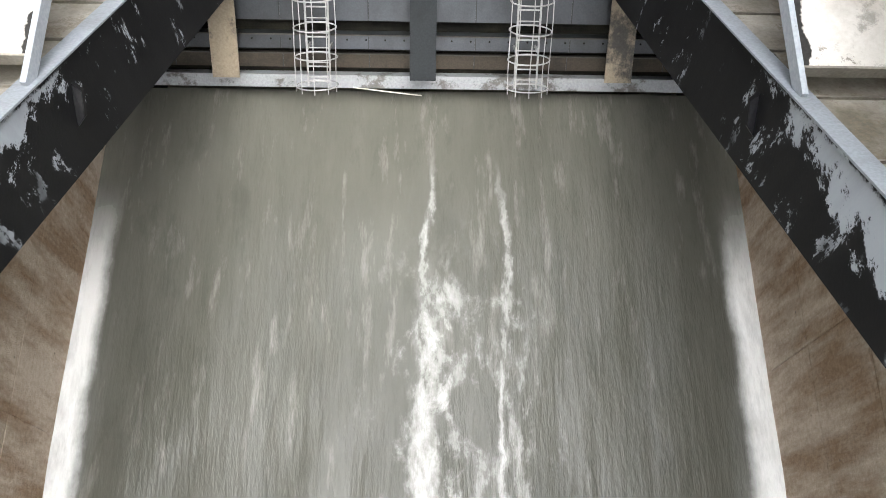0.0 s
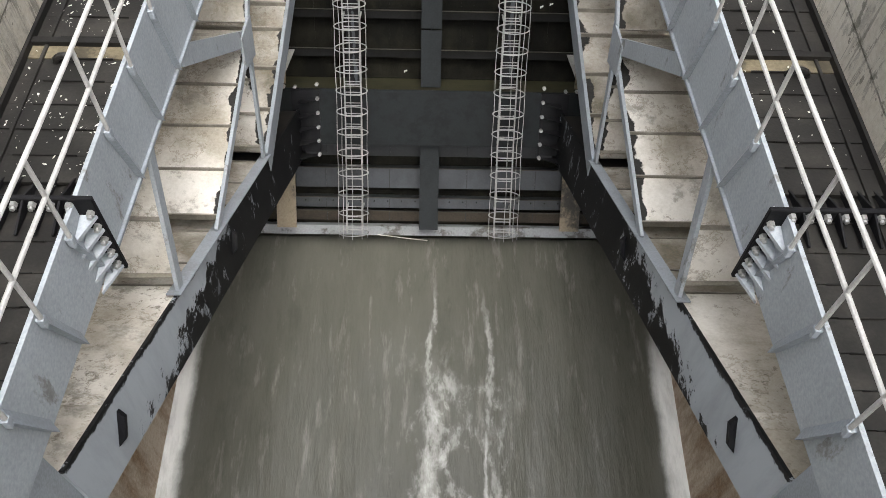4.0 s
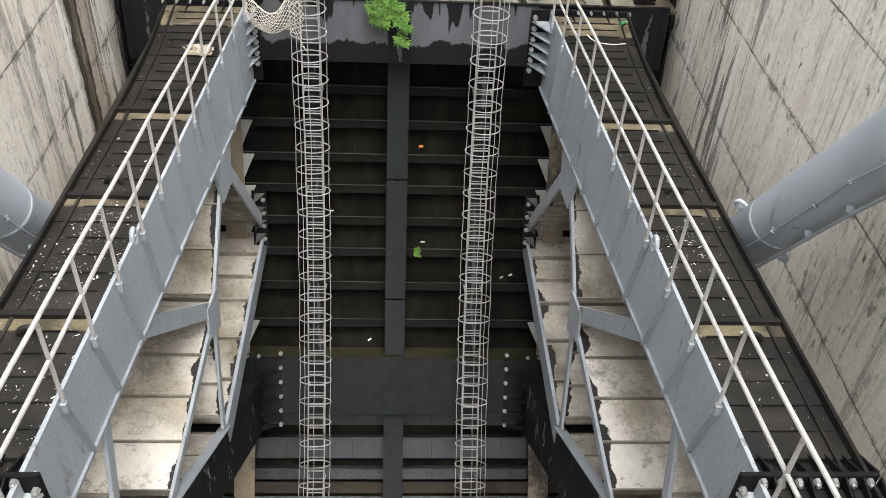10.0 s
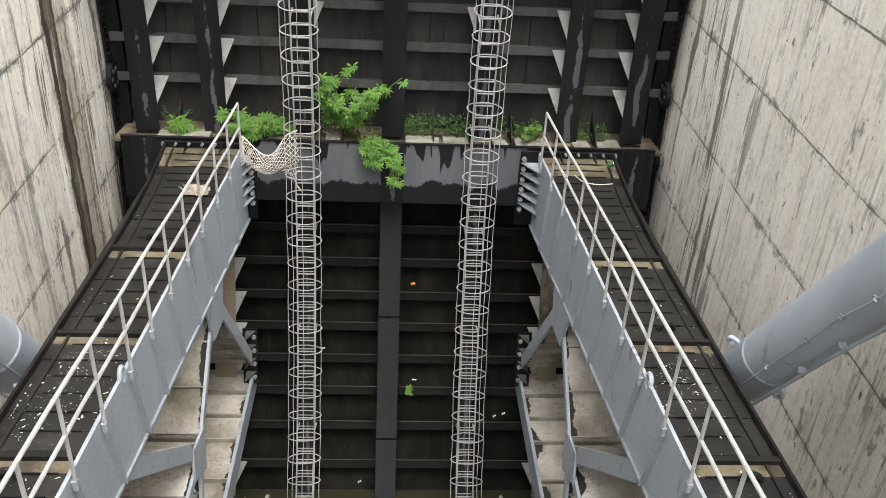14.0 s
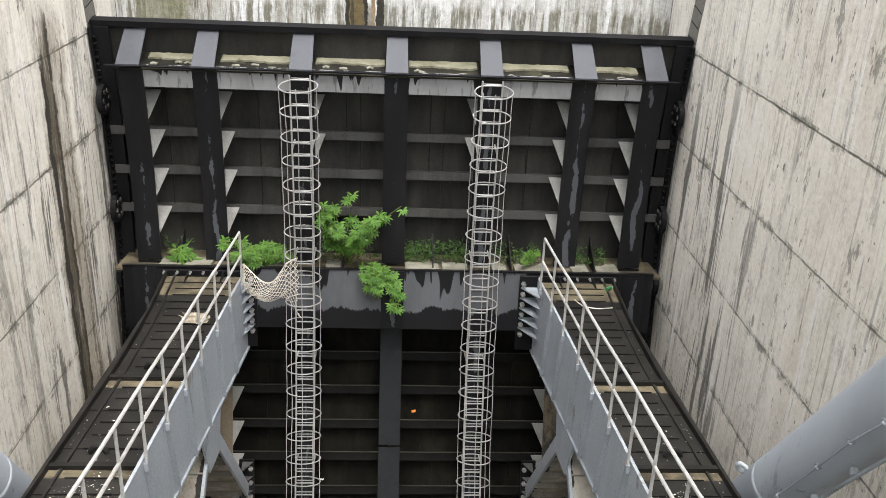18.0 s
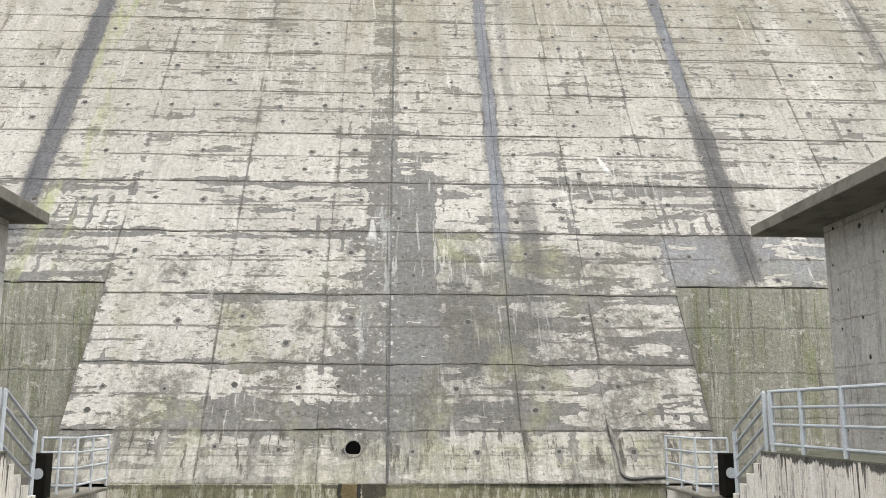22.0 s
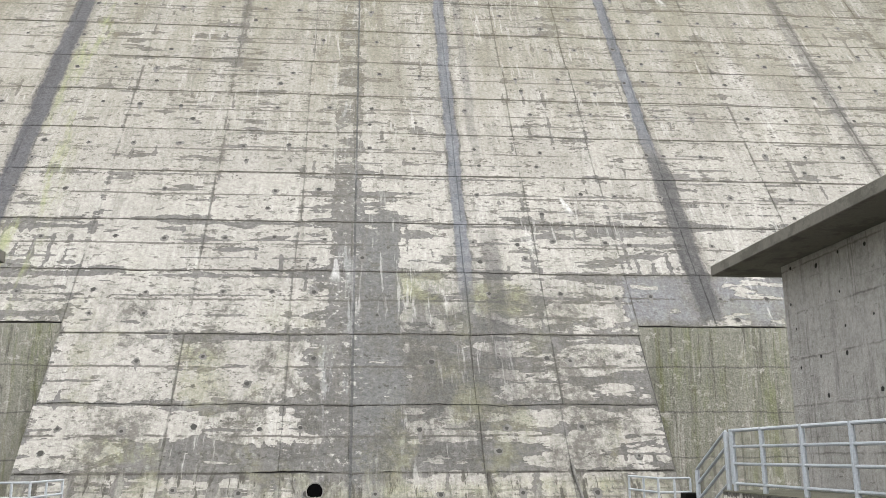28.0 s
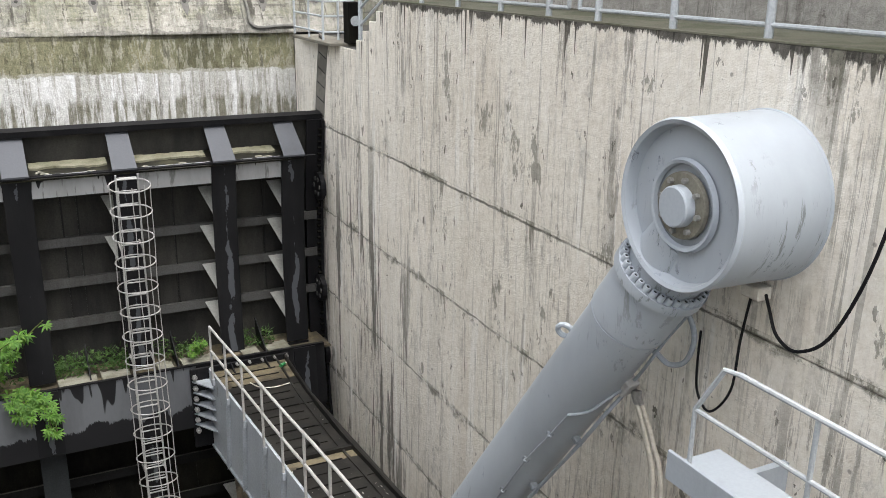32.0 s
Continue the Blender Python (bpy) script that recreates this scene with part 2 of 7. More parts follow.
def pier_mat():
    m, nt, b = base_mat("pier_concrete", 0.85)
    soft = noise_fac(nt, 0.22, 5, 0.6, (1, 1, 1), 0.35, 0.65)
    c = mix(nt, soft, (0.76, 0.72, 0.64), (0.66, 0.62, 0.54))
    warm = noise_fac(nt, 0.6, 6, 0.6, (1, 1, 0.4), 0.5, 0.75)
    c = mix(nt, math_node(nt, "MULTIPLY", warm, 0.5), c, (0.50, 0.43, 0.34))
    fine = noise_fac(nt, 4.2, 9, 0.8, (1, 1, 0.06), 0.53, 0.59)
    c = mix(nt, math_node(nt, "MULTIPLY", math_node(nt, "MULTIPLY", fine, noise_fac(nt, 0.5, 4, 0.6, (1, 1, 0.5), 0.40, 0.62)), 0.22), c, (0.25, 0.235, 0.20))
    pale = noise_fac(nt, 1.7, 7, 0.7, (1, 1, 0.04), 0.55, 0.75)
    c = mix(nt, math_node(nt, "MULTIPLY", pale, 0.5), c, (0.70, 0.68, 0.63))
    sharp = math_node(nt, "MULTIPLY", noise_fac(nt, 4.5, 8, 0.8, (1, 1, 0.2), 0.555, 0.58), noise_fac(nt, 0.35, 4, 0.6, (1, 1, 0.6), 0.40, 0.56))
    c = mix(nt, math_node(nt, "MULTIPLY", sharp, 0.42), c, (0.17, 0.16, 0.14))
    lime = math_node(nt, "MULTIPLY", noise_fac(nt, 2.6, 7, 0.75, (1, 1, 0.05), 0.56, 0.61), noise_fac(nt, 0.3, 4, 0.6, (1, 1, 1), 0.42, 0.58))
    c = mix(nt, math_node(nt, "MULTIPLY", lime, 0.7), c, (0.78, 0.76, 0.71))
    dark = math_node(nt, "MULTIPLY", noise_fac(nt, 1.1, 9, 0.8, (1, 1, 0.10), 0.56, 0.59), noise_fac(nt, 0.5, 4, 0.6, (1, 1, 1), 0.40, 0.56))
    c = mix(nt, math_node(nt, "MULTIPLY", dark, 0.65), c, (0.15, 0.138, 0.115))
    blot = noise_fac(nt, 0.9, 9, 0.75, (1, 1, 0.55), 0.585, 0.64)
    c = mix(nt, math_node(nt, "MULTIPLY", blot, 0.5), c, (0.33, 0.315, 0.28))
    c = mix(nt, drips(nt, DECK_Z, 1.9, 1.9, 0.9, 4), c, (0.045, 0.040, 0.029))
    c = mix(nt, drips(nt, DECK_Z, 0.42, 4.0, 0.85, 3), c, (0.040, 0.036, 0.027))
    rim = math_node(nt, "ADD", axis(nt, 2), math_node(nt, "MULTIPLY", noise_fac(nt, 1.6, 9, 0.75, (1, 1, 0.5), 0.25, 0.75), 0.42))
    c = mix(nt, math_node(nt, "MULTIPLY", ramp(nt, rim, DECK_Z + 0.11, DECK_Z + 0.16), 0.92), c, (0.036, 0.033, 0.026))
    # thin crisp runs, long blots, dark specks
    lines = math_node(nt, "MULTIPLY", noise_fac(nt, 8.0, 6, 0.72, (1, 1, 0.018), 0.575, 0.59), noise_fac(nt, 0.9, 5, 0.65, (1, 1, 0.35), 0.45, 0.55))
    c = mix(nt, math_node(nt, "MULTIPLY", lines, 0.5), c, (0.17, 0.162, 0.13))
    blots = noise_fac(nt, 1.5, 8, 0.72, (1, 1, 0.38), 0.618, 0.634)
    c = mix(nt, math_node(nt, "MULTIPLY", blots, 0.7), c, (0.17, 0.162, 0.128))
    specks = math_node(nt, "MULTIPLY", noise_fac(nt, 5.0, 4, 0.6, (1, 1, 0.5), 0.655, 0.665), noise_fac(nt, 0.5, 3, 0.6, (1, 1, 1), 0.40, 0.55))
    c = mix(nt, math_node(nt, "MULTIPLY", specks, 0.85), c, (0.08, 0.074, 0.055))
    for top, reach, power in ((-3.66, 0.55, 0.75), (-5.76, 0.5, 0.6), (-7.86, 0.6, 0.55), (-9.96, 0.7, 0.5)):
        c = mix(nt, drips(nt, top, reach, 3.2, power, 6), c, (0.16, 0.152, 0.115))
    # moss and dirt along the level joints
    wav = math_node(nt, "MULTIPLY", math_node(nt, "SUBTRACT", noise_fac(nt, 1.2, 8, 0.75, (1, 1, 1), 0.0, 1.0), 0.5), 0.8)
    level = math_node(nt, "DIVIDE", math_node(nt, "ADD", math_node(nt, "ADD", axis(nt, 2), wav), 3.7 + 42.0), 2.1)
    near = math_node(nt, "ABSOLUTE", math_node(nt, "SUBTRACT", math_node(nt, "FRACT", math_node(nt, "ADD", level, 0.5)), 0.5))
    band = math_node(nt, "MULTIPLY", math_node(nt, "SUBTRACT", 1.0, ramp(nt, near, 0.005, 0.055)), noise_fac(nt, 1.3, 10, 0.8, (1, 1, 1), 0.50, 0.56))
    below = ramp(nt, axis(nt, 2), -2.7, -2.9)
    c = mix(nt, math_node(nt, "MULTIPLY", math_node(nt, "MULTIPLY", band, below), 0.8), c, (0.135, 0.128, 0.098))
    fine_wav = math_node(nt, "MULTIPLY", math_node(nt, "SUBTRACT", noise_fac(nt, 3.0, 6, 0.7, (1, 1, 1), 0.0, 1.0), 0.5), 0.09)
    level = math_node(nt, "DIVIDE", math_node(nt, "ADD", math_node(nt, "ADD", axis(nt, 2), fine_wav), 3.7 + 42.0), 2.1)
    near = math_node(nt, "ABSOLUTE", math_node(nt, "SUBTRACT", math_node(nt, "FRACT", math_node(nt, "ADD", level, 0.5)), 0.5))
    crack = math_node(nt, "MULTIPLY", math_node(nt, "SUBTRACT", 1.0, ramp(nt, near, 0.006, 0.014)), noise_fac(nt, 0.7, 8, 0.7, (1, 1, 1), 0.36, 0.50))
    c = mix(nt, math_node(nt, "MULTIPLY", math_node(nt, "MULTIPLY", crack, below), 0.75), c, (0.105, 0.098, 0.075))
    # faint marks of the form boards
    boards = math_node(nt, "MULTIPLY", fract_line(nt, math_node(nt, "ADD", axis(nt, 2), fine_wav), 0.3, 0.03), noise_fac(nt, 0.6, 6, 0.7, (1, 1, 1), 0.48, 0.62))
    c = mix(nt, math_node(nt, "MULTIPLY", boards, 0.28), c, (0.22, 0.205, 0.17))
    stops = math_node(nt, "MULTIPLY", fract_line(nt, math_node(nt, "ADD", axis(nt, 1), fine_wav), 0.92, 0.012), noise_fac(nt, 0.5, 6, 0.7, (1, 1, 1), 0.46, 0.60))
    c = mix(nt, math_node(nt, "MULTIPLY", stops, 0.35), c, (0.22, 0.205, 0.17))
    hairs = math_node(nt, "MULTIPLY", noise_fac(nt, 12.0, 6, 0.7, (1, 1, 0.035), 0.565, 0.60), noise_fac(nt, 0.7, 5, 0.6, (1, 1, 0.4), 0.46, 0.60))
    c = mix(nt, math_node(nt, "MULTIPLY", hairs, 0.4), c, (0.14, 0.13, 0.105))
    # black runs and lime on the stretch next to the gate
    near_gate = math_node(nt, "MULTIPLY", ramp(nt, axis(nt, 1), 13.5, 16.5), ramp(nt, axis(nt, 2), -1.5, -6.5))
    soot = math_node(nt, "MULTIPLY", noise_fac(nt, 2.3, 8, 0.74, (1, 1, 0.08), 0.530, 0.565), near_gate)
    c = mix(nt, math_node(nt, "MULTIPLY", soot, 0.85), c, (0.085, 0.078, 0.064))
    pale_runs = math_node(nt, "MULTIPLY", noise_fac(nt, 3.1, 7, 0.72, (1, 1, 0.05), 0.57, 0.60), near_gate)
    c = mix(nt, math_node(nt, "MULTIPLY", pale_runs, 0.8), c, (0.80, 0.78, 0.73))
    # seepage at the upright joint of the west wall
    mul = lambda *vs: functools.reduce(lambda p, q: math_node(nt, "MULTIPLY", p, q), vs)
    west = mul(math_node(nt, "LESS_THAN", axis(nt, 0), 0.0), ramp(nt, math_node(nt, "ADD", axis(nt, 2), math_node(nt, "MULTIPLY", wav, 1.5)), -2.6, -3.4))
    for y0, half, sway, k, col in ((0.35, 0.75, 1.3, 0.6, (0.24, 0.195, 0.135)), (0.05, 0.30, 0.6, 0.9, (0.085, 0.068, 0.042)), (-0.15, 0.11, 0.7, 0.95, (0.026, 0.023, 0.018)), (0.28, 0.06, 0.7, 0.9, (0.035, 0.03, 0.022)), (0.85, 0.05, 1.2, 0.7, (0.10, 0.085, 0.06))):
        d = math_node(nt, "ABSOLUTE", math_node(nt, "SUBTRACT", math_node(nt, "ADD", axis(nt, 1), mul(wav, sway)), SEEP_Y + y0))
        f = mul(math_node(nt, "SUBTRACT", 1.0, ramp(nt, d, half * 0.8, half * 1.15)), west, noise_fac(nt, 3.0, 8, 0.76, (1, 1, 0.12), 0.34, 0.48))
        c = mix(nt, mul(f, k), c, col)
    low = ramp(nt, math_node(nt, "ADD", axis(nt, 2), math_node(nt, "MULTIPLY", noise_fac(nt, 0.8, 6, 0.7, (1, 1, 0.3), 0.2, 0.8), 5.0)), -16.5, -12.5)
    c = mix(nt, math_node(nt, "SUBTRACT", 1.0, low), c, mix(nt, noise_fac(nt, 1.2, 8, 0.7, (1, 1, 0.2), 0.4, 0.6), (0.27, 0.185, 0.115), (0.52, 0.44, 0.35)))
    finish(nt, b, tone(nt, c, 0.03), 0.38)
    return m


def dam_mat():
    m, nt, b = base_mat("weathered_dam_concrete", 0.85)
    x, z = axis(nt, 0), axis(nt, 2)
    add = lambda *vs: functools.reduce(lambda p, q: math_node(nt, "ADD", p, q), vs)
    mul = lambda *vs: functools.reduce(lambda p, q: math_node(nt, "MULTIPLY", p, q), vs)
    inv = lambda v: math_node(nt, "SUBTRACT", 1.0, v)
    off = lambda v, x0: math_node(nt, "ABSOLUTE", math_node(nt, "SUBTRACT", v, x0))
    within = lambda v, lo, hi, soft: mul(ramp(nt, v, lo - soft, lo + soft), inv(ramp(nt, v, hi - soft, hi + soft)))
    centred = lambda scale, detail, rough, stretch=(1, 1, 1): math_node(nt, "SUBTRACT", noise_fac(nt, scale, detail, rough, stretch, 0.0, 1.0), 0.5)
    rag, rag2 = centred(1.8, 8, 0.64), centred(0.7, 9, 0.75)
    xr, zr = add(x, mul(rag, 0.5)), add(z, mul(rag, 0.5))
    c = mix(nt, noise_fac(nt, 0.35, 5, 0.6, (1, 1, 1.5), 0.35, 0.65), (0.262, 0.253, 0.226), (0.208, 0.200, 0.177))
    wash = noise_fac(nt, 6.0, 7, 0.7, (1, 0.2, 0.05), 0.50, 0.62)
    c = mix(nt, mul(wash, noise_fac(nt, 0.4, 4, 0.6, (1, 1, 1), 0.42, 0.6), 0.5), c, (0.33, 0.325, 0.30))
    tc = nt.nodes.new("ShaderNodeTexCoord")
    sp = nt.nodes.new("ShaderNodeSeparateXYZ")
    link(nt, tc.outputs["Generated"], sp.inputs[0])
    up = sp.outputs[2]
    du = math_node(nt, "SUBTRACT", 0.5, off(sp.outputs[0], 0.5))
    # where the smooth skin has gone: low down, beside the block joint, along joints and form boards
    region = mul(centred(0.16, 4, 0.6), 0.36)
    low = add(mul(ramp(nt, z, 11.0, 3.0), 0.060), -0.050)
    flank = mul(within(xr, -8.6, -1.5, 0.3), within(zr, 0.3, 6.5, 0.4), -0.05)
    column = mul(within(xr, -0.12, 1.32, 0.06), within(add(z, mul(rag2, 2.0)), -0.5, 8.0, 2.2), 0.24)
    lace = mul(within(xr, -1.5, -0.1, 0.12), ramp(nt, z, 12.0, 8.0), 0.075)
    slim = mul(within(xr, -0.85, 0.12, 0.08), 0.155)
    east = mul(within(xr, 1.3, 5.5, 0.5), within(zr, -0.2, 5.2, 0.5), 0.06)
    basin = mul(within(xr, 1.3, 3.9, 0.25), within(zr, 1.3, 2.9, 0.15), 0.16)
    belt = mul(within(add(x, mul(rag, 2.0)), -5.8, 4.2, 0.5), within(zr, -0.42, 0.3, 0.08), 0.17)
    plain = mul(within(xr, 8.1, 14.0, 0.2), within(zr, 3.9, 5.35, 0.15), 0.17)
    ledges = mul(ramp(nt, z, 12.0, 6.0), noise_fac(nt, 0.35, 3, 0.5, (1, 1, 1), 0.40, 0.58))
    foot = mul(inv(ramp(nt, add(up, mul(rag, 0.30)), 0.03, 0.13)), add(mul(ledges, 0.12), 0.07))
    head = mul(ramp(nt, add(up, mul(rag, 0.30)), 0.84, 0.94), add(mul(ledges, 0.12), 0.04))
    sides = mul(inv(ramp(nt, add(du, mul(rag, 0.1)), 0.02, 0.05)), 0.07)
    fade = noise_fac(nt, 0.3, 4, 0.6, (1, 1, 1), 0.42, 0.58)
    boards = mul(fract_line(nt, add(z, mul(rag2, 0.2)), 0.66, 0.10), fade, 0.20)
    uprights = mul(fract_line(nt, add(x, mul(rag2, 0.2)), 0.78, 0.13), noise_fac(nt, 0.4, 4, 0.6, (1, 1, 1.6), 0.55, 0.63), 0.2)
    stumps = mul(fract_line(nt, add(x, mul(rag2, 0.3)), 1.15, 0.16), inv(ramp(nt, z, -0.6, -0.4)), 0.20)
    shelf = mul(fract_line(nt, add(z, mul(rag2, 0.12)), 0.42, 0.07), inv(ramp(nt, z, -0.5, -0.4)), 0.16)
    # ladders of bare strips on the blocks beside the outlet
    lattice = mul(within(math_node(nt, "ABSOLUTE", xr), 8.45, 10.9, 0.15), within(zr, 3.9, 7.2, 0.2))
    which = noise_fac(nt, 0.55, 2, 0.5, (1, 1, 1), 0.48, 0.52)
    bars = add(mul(fract_line(nt, add(x, mul(rag, 0.3)), 0.52, 0.24), which), mul(fract_line(nt, add(z, mul(rag, 0.3)), 0.44, 0.26), inv(which)))
    n = nt.nodes.new("ShaderNodeTexNoise")
    n.inputs["Scale"].default_value, n.inputs["Detail"].default_value, n.inputs["Roughness"].default_value = 0.8, 9, 0.56
    link(nt, coords(nt, (0.75, 0.75, 3.4)), n.inputs["Vector"])
    worn = add(n.outputs["Fac"], region, low, flank, column, lace, slim, east, basin, belt, plain, foot, head, sides, boards, uprights, stumps, shelf, mul(lattice, add(mul(bars, 0.24), -0.01)))
    gone = ramp(nt, worn, 0.582, 0.588)
    crack = mul(ramp(nt, worn, 0.576, 0.582), inv(ramp(nt, worn, 0.588, 0.600)))
    bare = mix(nt, noise_fac(nt, 0.8, 8, 0.7, (1, 1, 1), 0.35, 0.65), (0.100, 0.098, 0.090), (0.066, 0.065, 0.060))
    damp_bare = mul(within(xr, -0.1, 1.3, 0.1), ramp(nt, z, 10.0, 6.0))
    bare = mix(nt, mul(damp_bare, 0.6), bare, (0.072, 0.075, 0.073))
    bare = mix(nt, mul(plain, 4.5), bare, (0.118, 0.121, 0.128))
    flecks = noise_fac(nt, 4.5, 9, 0.72, (1, 1, 1.4), 0.575, 0.60)
    bare = mix(nt, mul(flecks, add(mul(within(xr, -1.6, 0.1, 0.2), 0.6), 0.25)), bare, (0.27, 0.264, 0.238))
    c = mix(nt, mul(gone, 0.96), c, bare)
    c = mix(nt, mul(crack, noise_fac(nt, 0.8, 6, 0.7, (1, 1, 1), 0.34, 0.46), 0.75), c, (0.040, 0.038, 0.033))
    # soot-dark smear and green patches on the low blocks
    smear = mul(within(add(x, mul(rag, 1.6)), 1.4, 4.3, 0.5), within(add(z, mul(rag, 1.4)), -0.2, 5.6, 1.0), noise_fac(nt, 1.3, 9, 0.75, (1, 0.3, 0.45), 0.40, 0.54))
    c = mix(nt, mul(smear, 0.78), c, (0.047, 0.047, 0.042))
    for x0, z0, wide, tall in ((-4.3, 2.4, 0.75, 0.8), (4.2, 4.6, 1.2, 0.8), (6.0, -0.95, 2.8, 0.5), (1.8, -1.1, 2.2, 0.5), (-6.0, 0.1, 1.4, 0.4), (1.9, 5.0, 0.9, 0.7)):
        bed = mul(inv(ramp(nt, off(xr, x0), wide * 0.5, wide)), inv(ramp(nt, off(zr, z0), tall * 0.5, tall)))
        c = mix(nt, mul(bed, noise_fac(nt, 1.6, 9, 0.75, (1, 1, 0.6), 0.40, 0.60), 0.6), c, (0.165, 0.168, 0.088))
    chips = mul(noise_fac(nt, 2.4, 11, 0.78, (1, 1, 2.6), 0.556, 0.568), noise_fac(nt, 0.3, 4, 0.6, (1, 1, 1), 0.38, 0.52))
    c = mix(nt, mul(chips, 0.85), c, (0.062, 0.058, 0.049))
    # pocks in level rows, fine dirt
    rows = fract_line(nt, add(z, mul(rag, 0.25)), 0.92, 0.22)
    pocks = mul(noise_fac(nt, 7.0, 5, 0.6, (1, 1, 1.6), 0.58, 0.595), add(mul(rows, 0.75), 0.25))
    c = mix(nt, mul(pocks, noise_fac(nt, 0.35, 4, 0.6, (1, 1, 1), 0.36, 0.50), 0.9), c, (0.036, 0.033, 0.027))
    # thin broken lines at the lifts, the half lifts and the upright joints
    edge = math_node(nt, "SUBTRACT", 0.5, off(up, 0.5))
    seam = inv(ramp(nt, math_node(nt, "ABSOLUTE", add(edge, mul(rag, 0.06))), 0.013, 0.040))
    c = mix(nt, mul(seam, noise_fac(nt, 0.9, 8, 0.75, (1, 1, 1), 0.32, 0.44), 0.95), c, (0.036, 0.032, 0.026))
    cut = inv(ramp(nt, math_node(nt, "ABSOLUTE", add(du, mul(rag, 0.045))), 0.004, 0.016))
    c = mix(nt, mul(cut, noise_fac(nt, 0.7, 8, 0.75, (1, 1, 1), 0.43, 0.53), 0.8), c, (0.045, 0.042, 0.036))
    half = inv(ramp(nt, math_node(nt, "ABSOLUTE", add(math_node(nt, "SUBTRACT", up, 0.52), mul(rag2, 0.10))), 0.007, 0.022))
    c = mix(nt, mul(half, noise_fac(nt, 0.45, 7, 0.7, (1, 1, 2), 0.42, 0.49), 0.85), c, (0.048, 0.044, 0.037))
    # brown film in runs, darkest under the crest; dark hair streaks, chalk and lime
    film = mul(ramp(nt, z, 5.0, 18.0), noise_fac(nt, 0.9, 8, 0.75, (1, 0.3, 0.10), 0.32, 0.60))
    c = mix(nt, mul(film, 0.72), c, (0.097, 0.089, 0.056))
    brow = mul(ramp(nt, z, 18.2, 21.4), noise_fac(nt, 1.6, 8, 0.75, (1, 0.2, 0.08), 0.36, 0.58))
    c = mix(nt, mul(brow, 0.6), c, (0.060, 0.056, 0.035))
    moss = mul(noise_fac(nt, 1.2, 7, 0.7, (1, 0.3, 0.15), 0.50, 0.62), inv(ramp(nt, off(add(x, mul(rag2, 1.2)), -10.5), 0.3, 1.2)))
    c = mix(nt, mul(moss, 0.7), c, (0.165, 0.180, 0.078))
    runs = noise_fac(nt, 2.2, 8, 0.75, (1, 0.2, 0.05), 0.52, 0.64)
    c = mix(nt, mul(runs, 0.36), c, (0.075, 0.068, 0.055))
    hair = noise_fac(nt, 9.0, 6, 0.7, (1, 0.1, 0.03), 0.53, 0.62)
    c = mix(nt, mul(hair, noise_fac(nt, 0.4, 4, 0.6, (1, 1, 1), 0.42, 0.6), 0.4), c, (0.10, 0.095, 0.08))
    chalk = noise_fac(nt, 6.0, 6, 0.7, (1, 0.15, 0.04), 0.565, 0.61)
    c = mix(nt, mul(chalk, noise_fac(nt, 0.35, 4, 0.6, (1, 1, 1), 0.50, 0.62), 0.4), c, (0.36, 0.355, 0.33))
    green = mul(noise_fac(nt, 0.6, 7, 0.72, (1, 1, 0.7), 0.52, 0.62), ramp(nt, z, 8.0, -1.0))
    c = mix(nt, mul(green, 0.5), c, (0.140, 0.140, 0.082))
    mould = mul(noise_fac(nt, 0.55, 10, 0.78, (1, 1, 0.8), 0.50, 0.57), within(zr, -1.0, 5.0, 1.2), noise_fac(nt, 4.0, 8, 0.75, (1, 1, 1), 0.36, 0.52))
    c = mix(nt, mul(mould, 0.8), c, (0.058, 0.055, 0.045))
    skirt = mul(inv(ramp(nt, add(z, mul(centred(5.0, 6, 0.7, (1, 0.3, 0.06)), 2.4)), -1.1, -0.4)), 0.38)
    c = mix(nt, skirt, c, mix(nt, noise_fac(nt, 5.0, 7, 0.75, (1, 0.3, 0.08), 0.44, 0.58), (0.30, 0.29, 0.25), (0.10, 0.096, 0.075)))
    tears = mul(noise_fac(nt, 3.2, 6, 0.7, (1, 0.3, 0.10), 0.575, 0.60), within(add(z, mul(rag, 0.8)), -1.35, -0.35, 0.15))
    c = mix(nt, mul(tears, 0.85), c, (0.042, 0.039, 0.030))
    # crisp dark line of the block joint
    keel = inv(ramp(nt, off(add(x, mul(rag, 0.08)), -0.1), 0.02, 0.05))
    c = mix(nt, mul(keel, noise_fac(nt, 0.8, 8, 0.7, (1, 1, 1), 0.34, 0.46), 0.85), c, (0.04, 0.041, 0.04))
    lime = mul(within(xr, -1.0, -0.1, 0.2), noise_fac(nt, 2.5, 8, 0.75, (1, 0.3, 0.12), 0.56, 0.62))
    c = mix(nt, mul(lime, 0.3), c, (0.33, 0.335, 0.33))
    # lime fans below leaks
    for x0, z0, tall, slant in ((-0.67, 6.0, 0.95, 0.0), (6.8, 8.6, 0.9, 0.35), (13.2, 20.8, 1.2, 0.3)):
        fall = math_node(nt, "SUBTRACT", z0, z)
        width = add(mul(fall, 0.2), 0.04)
        near = inv(math_node(nt, "DIVIDE", off(add(x, mul(fall, -slant), mul(rag, 0.15)), x0), width, True))
        fan = mul(math_node(nt, "MULTIPLY", near, 2.0, True), ramp(nt, fall, 0.0, 0.1), inv(ramp(nt, fall, tall * 0.6, tall)), noise_fac(nt, 6.0, 6, 0.7, (1, 0.3, 0.15), 0.30, 0.55))
        c = mix(nt, mul(fan, 0.55), c, (0.44, 0.44, 0.42))
    # wet runs below the drains of the crest: place, half width, levels where they fade in, level where they begin, strength, colour
    wob = mul(rag2, 0.4)
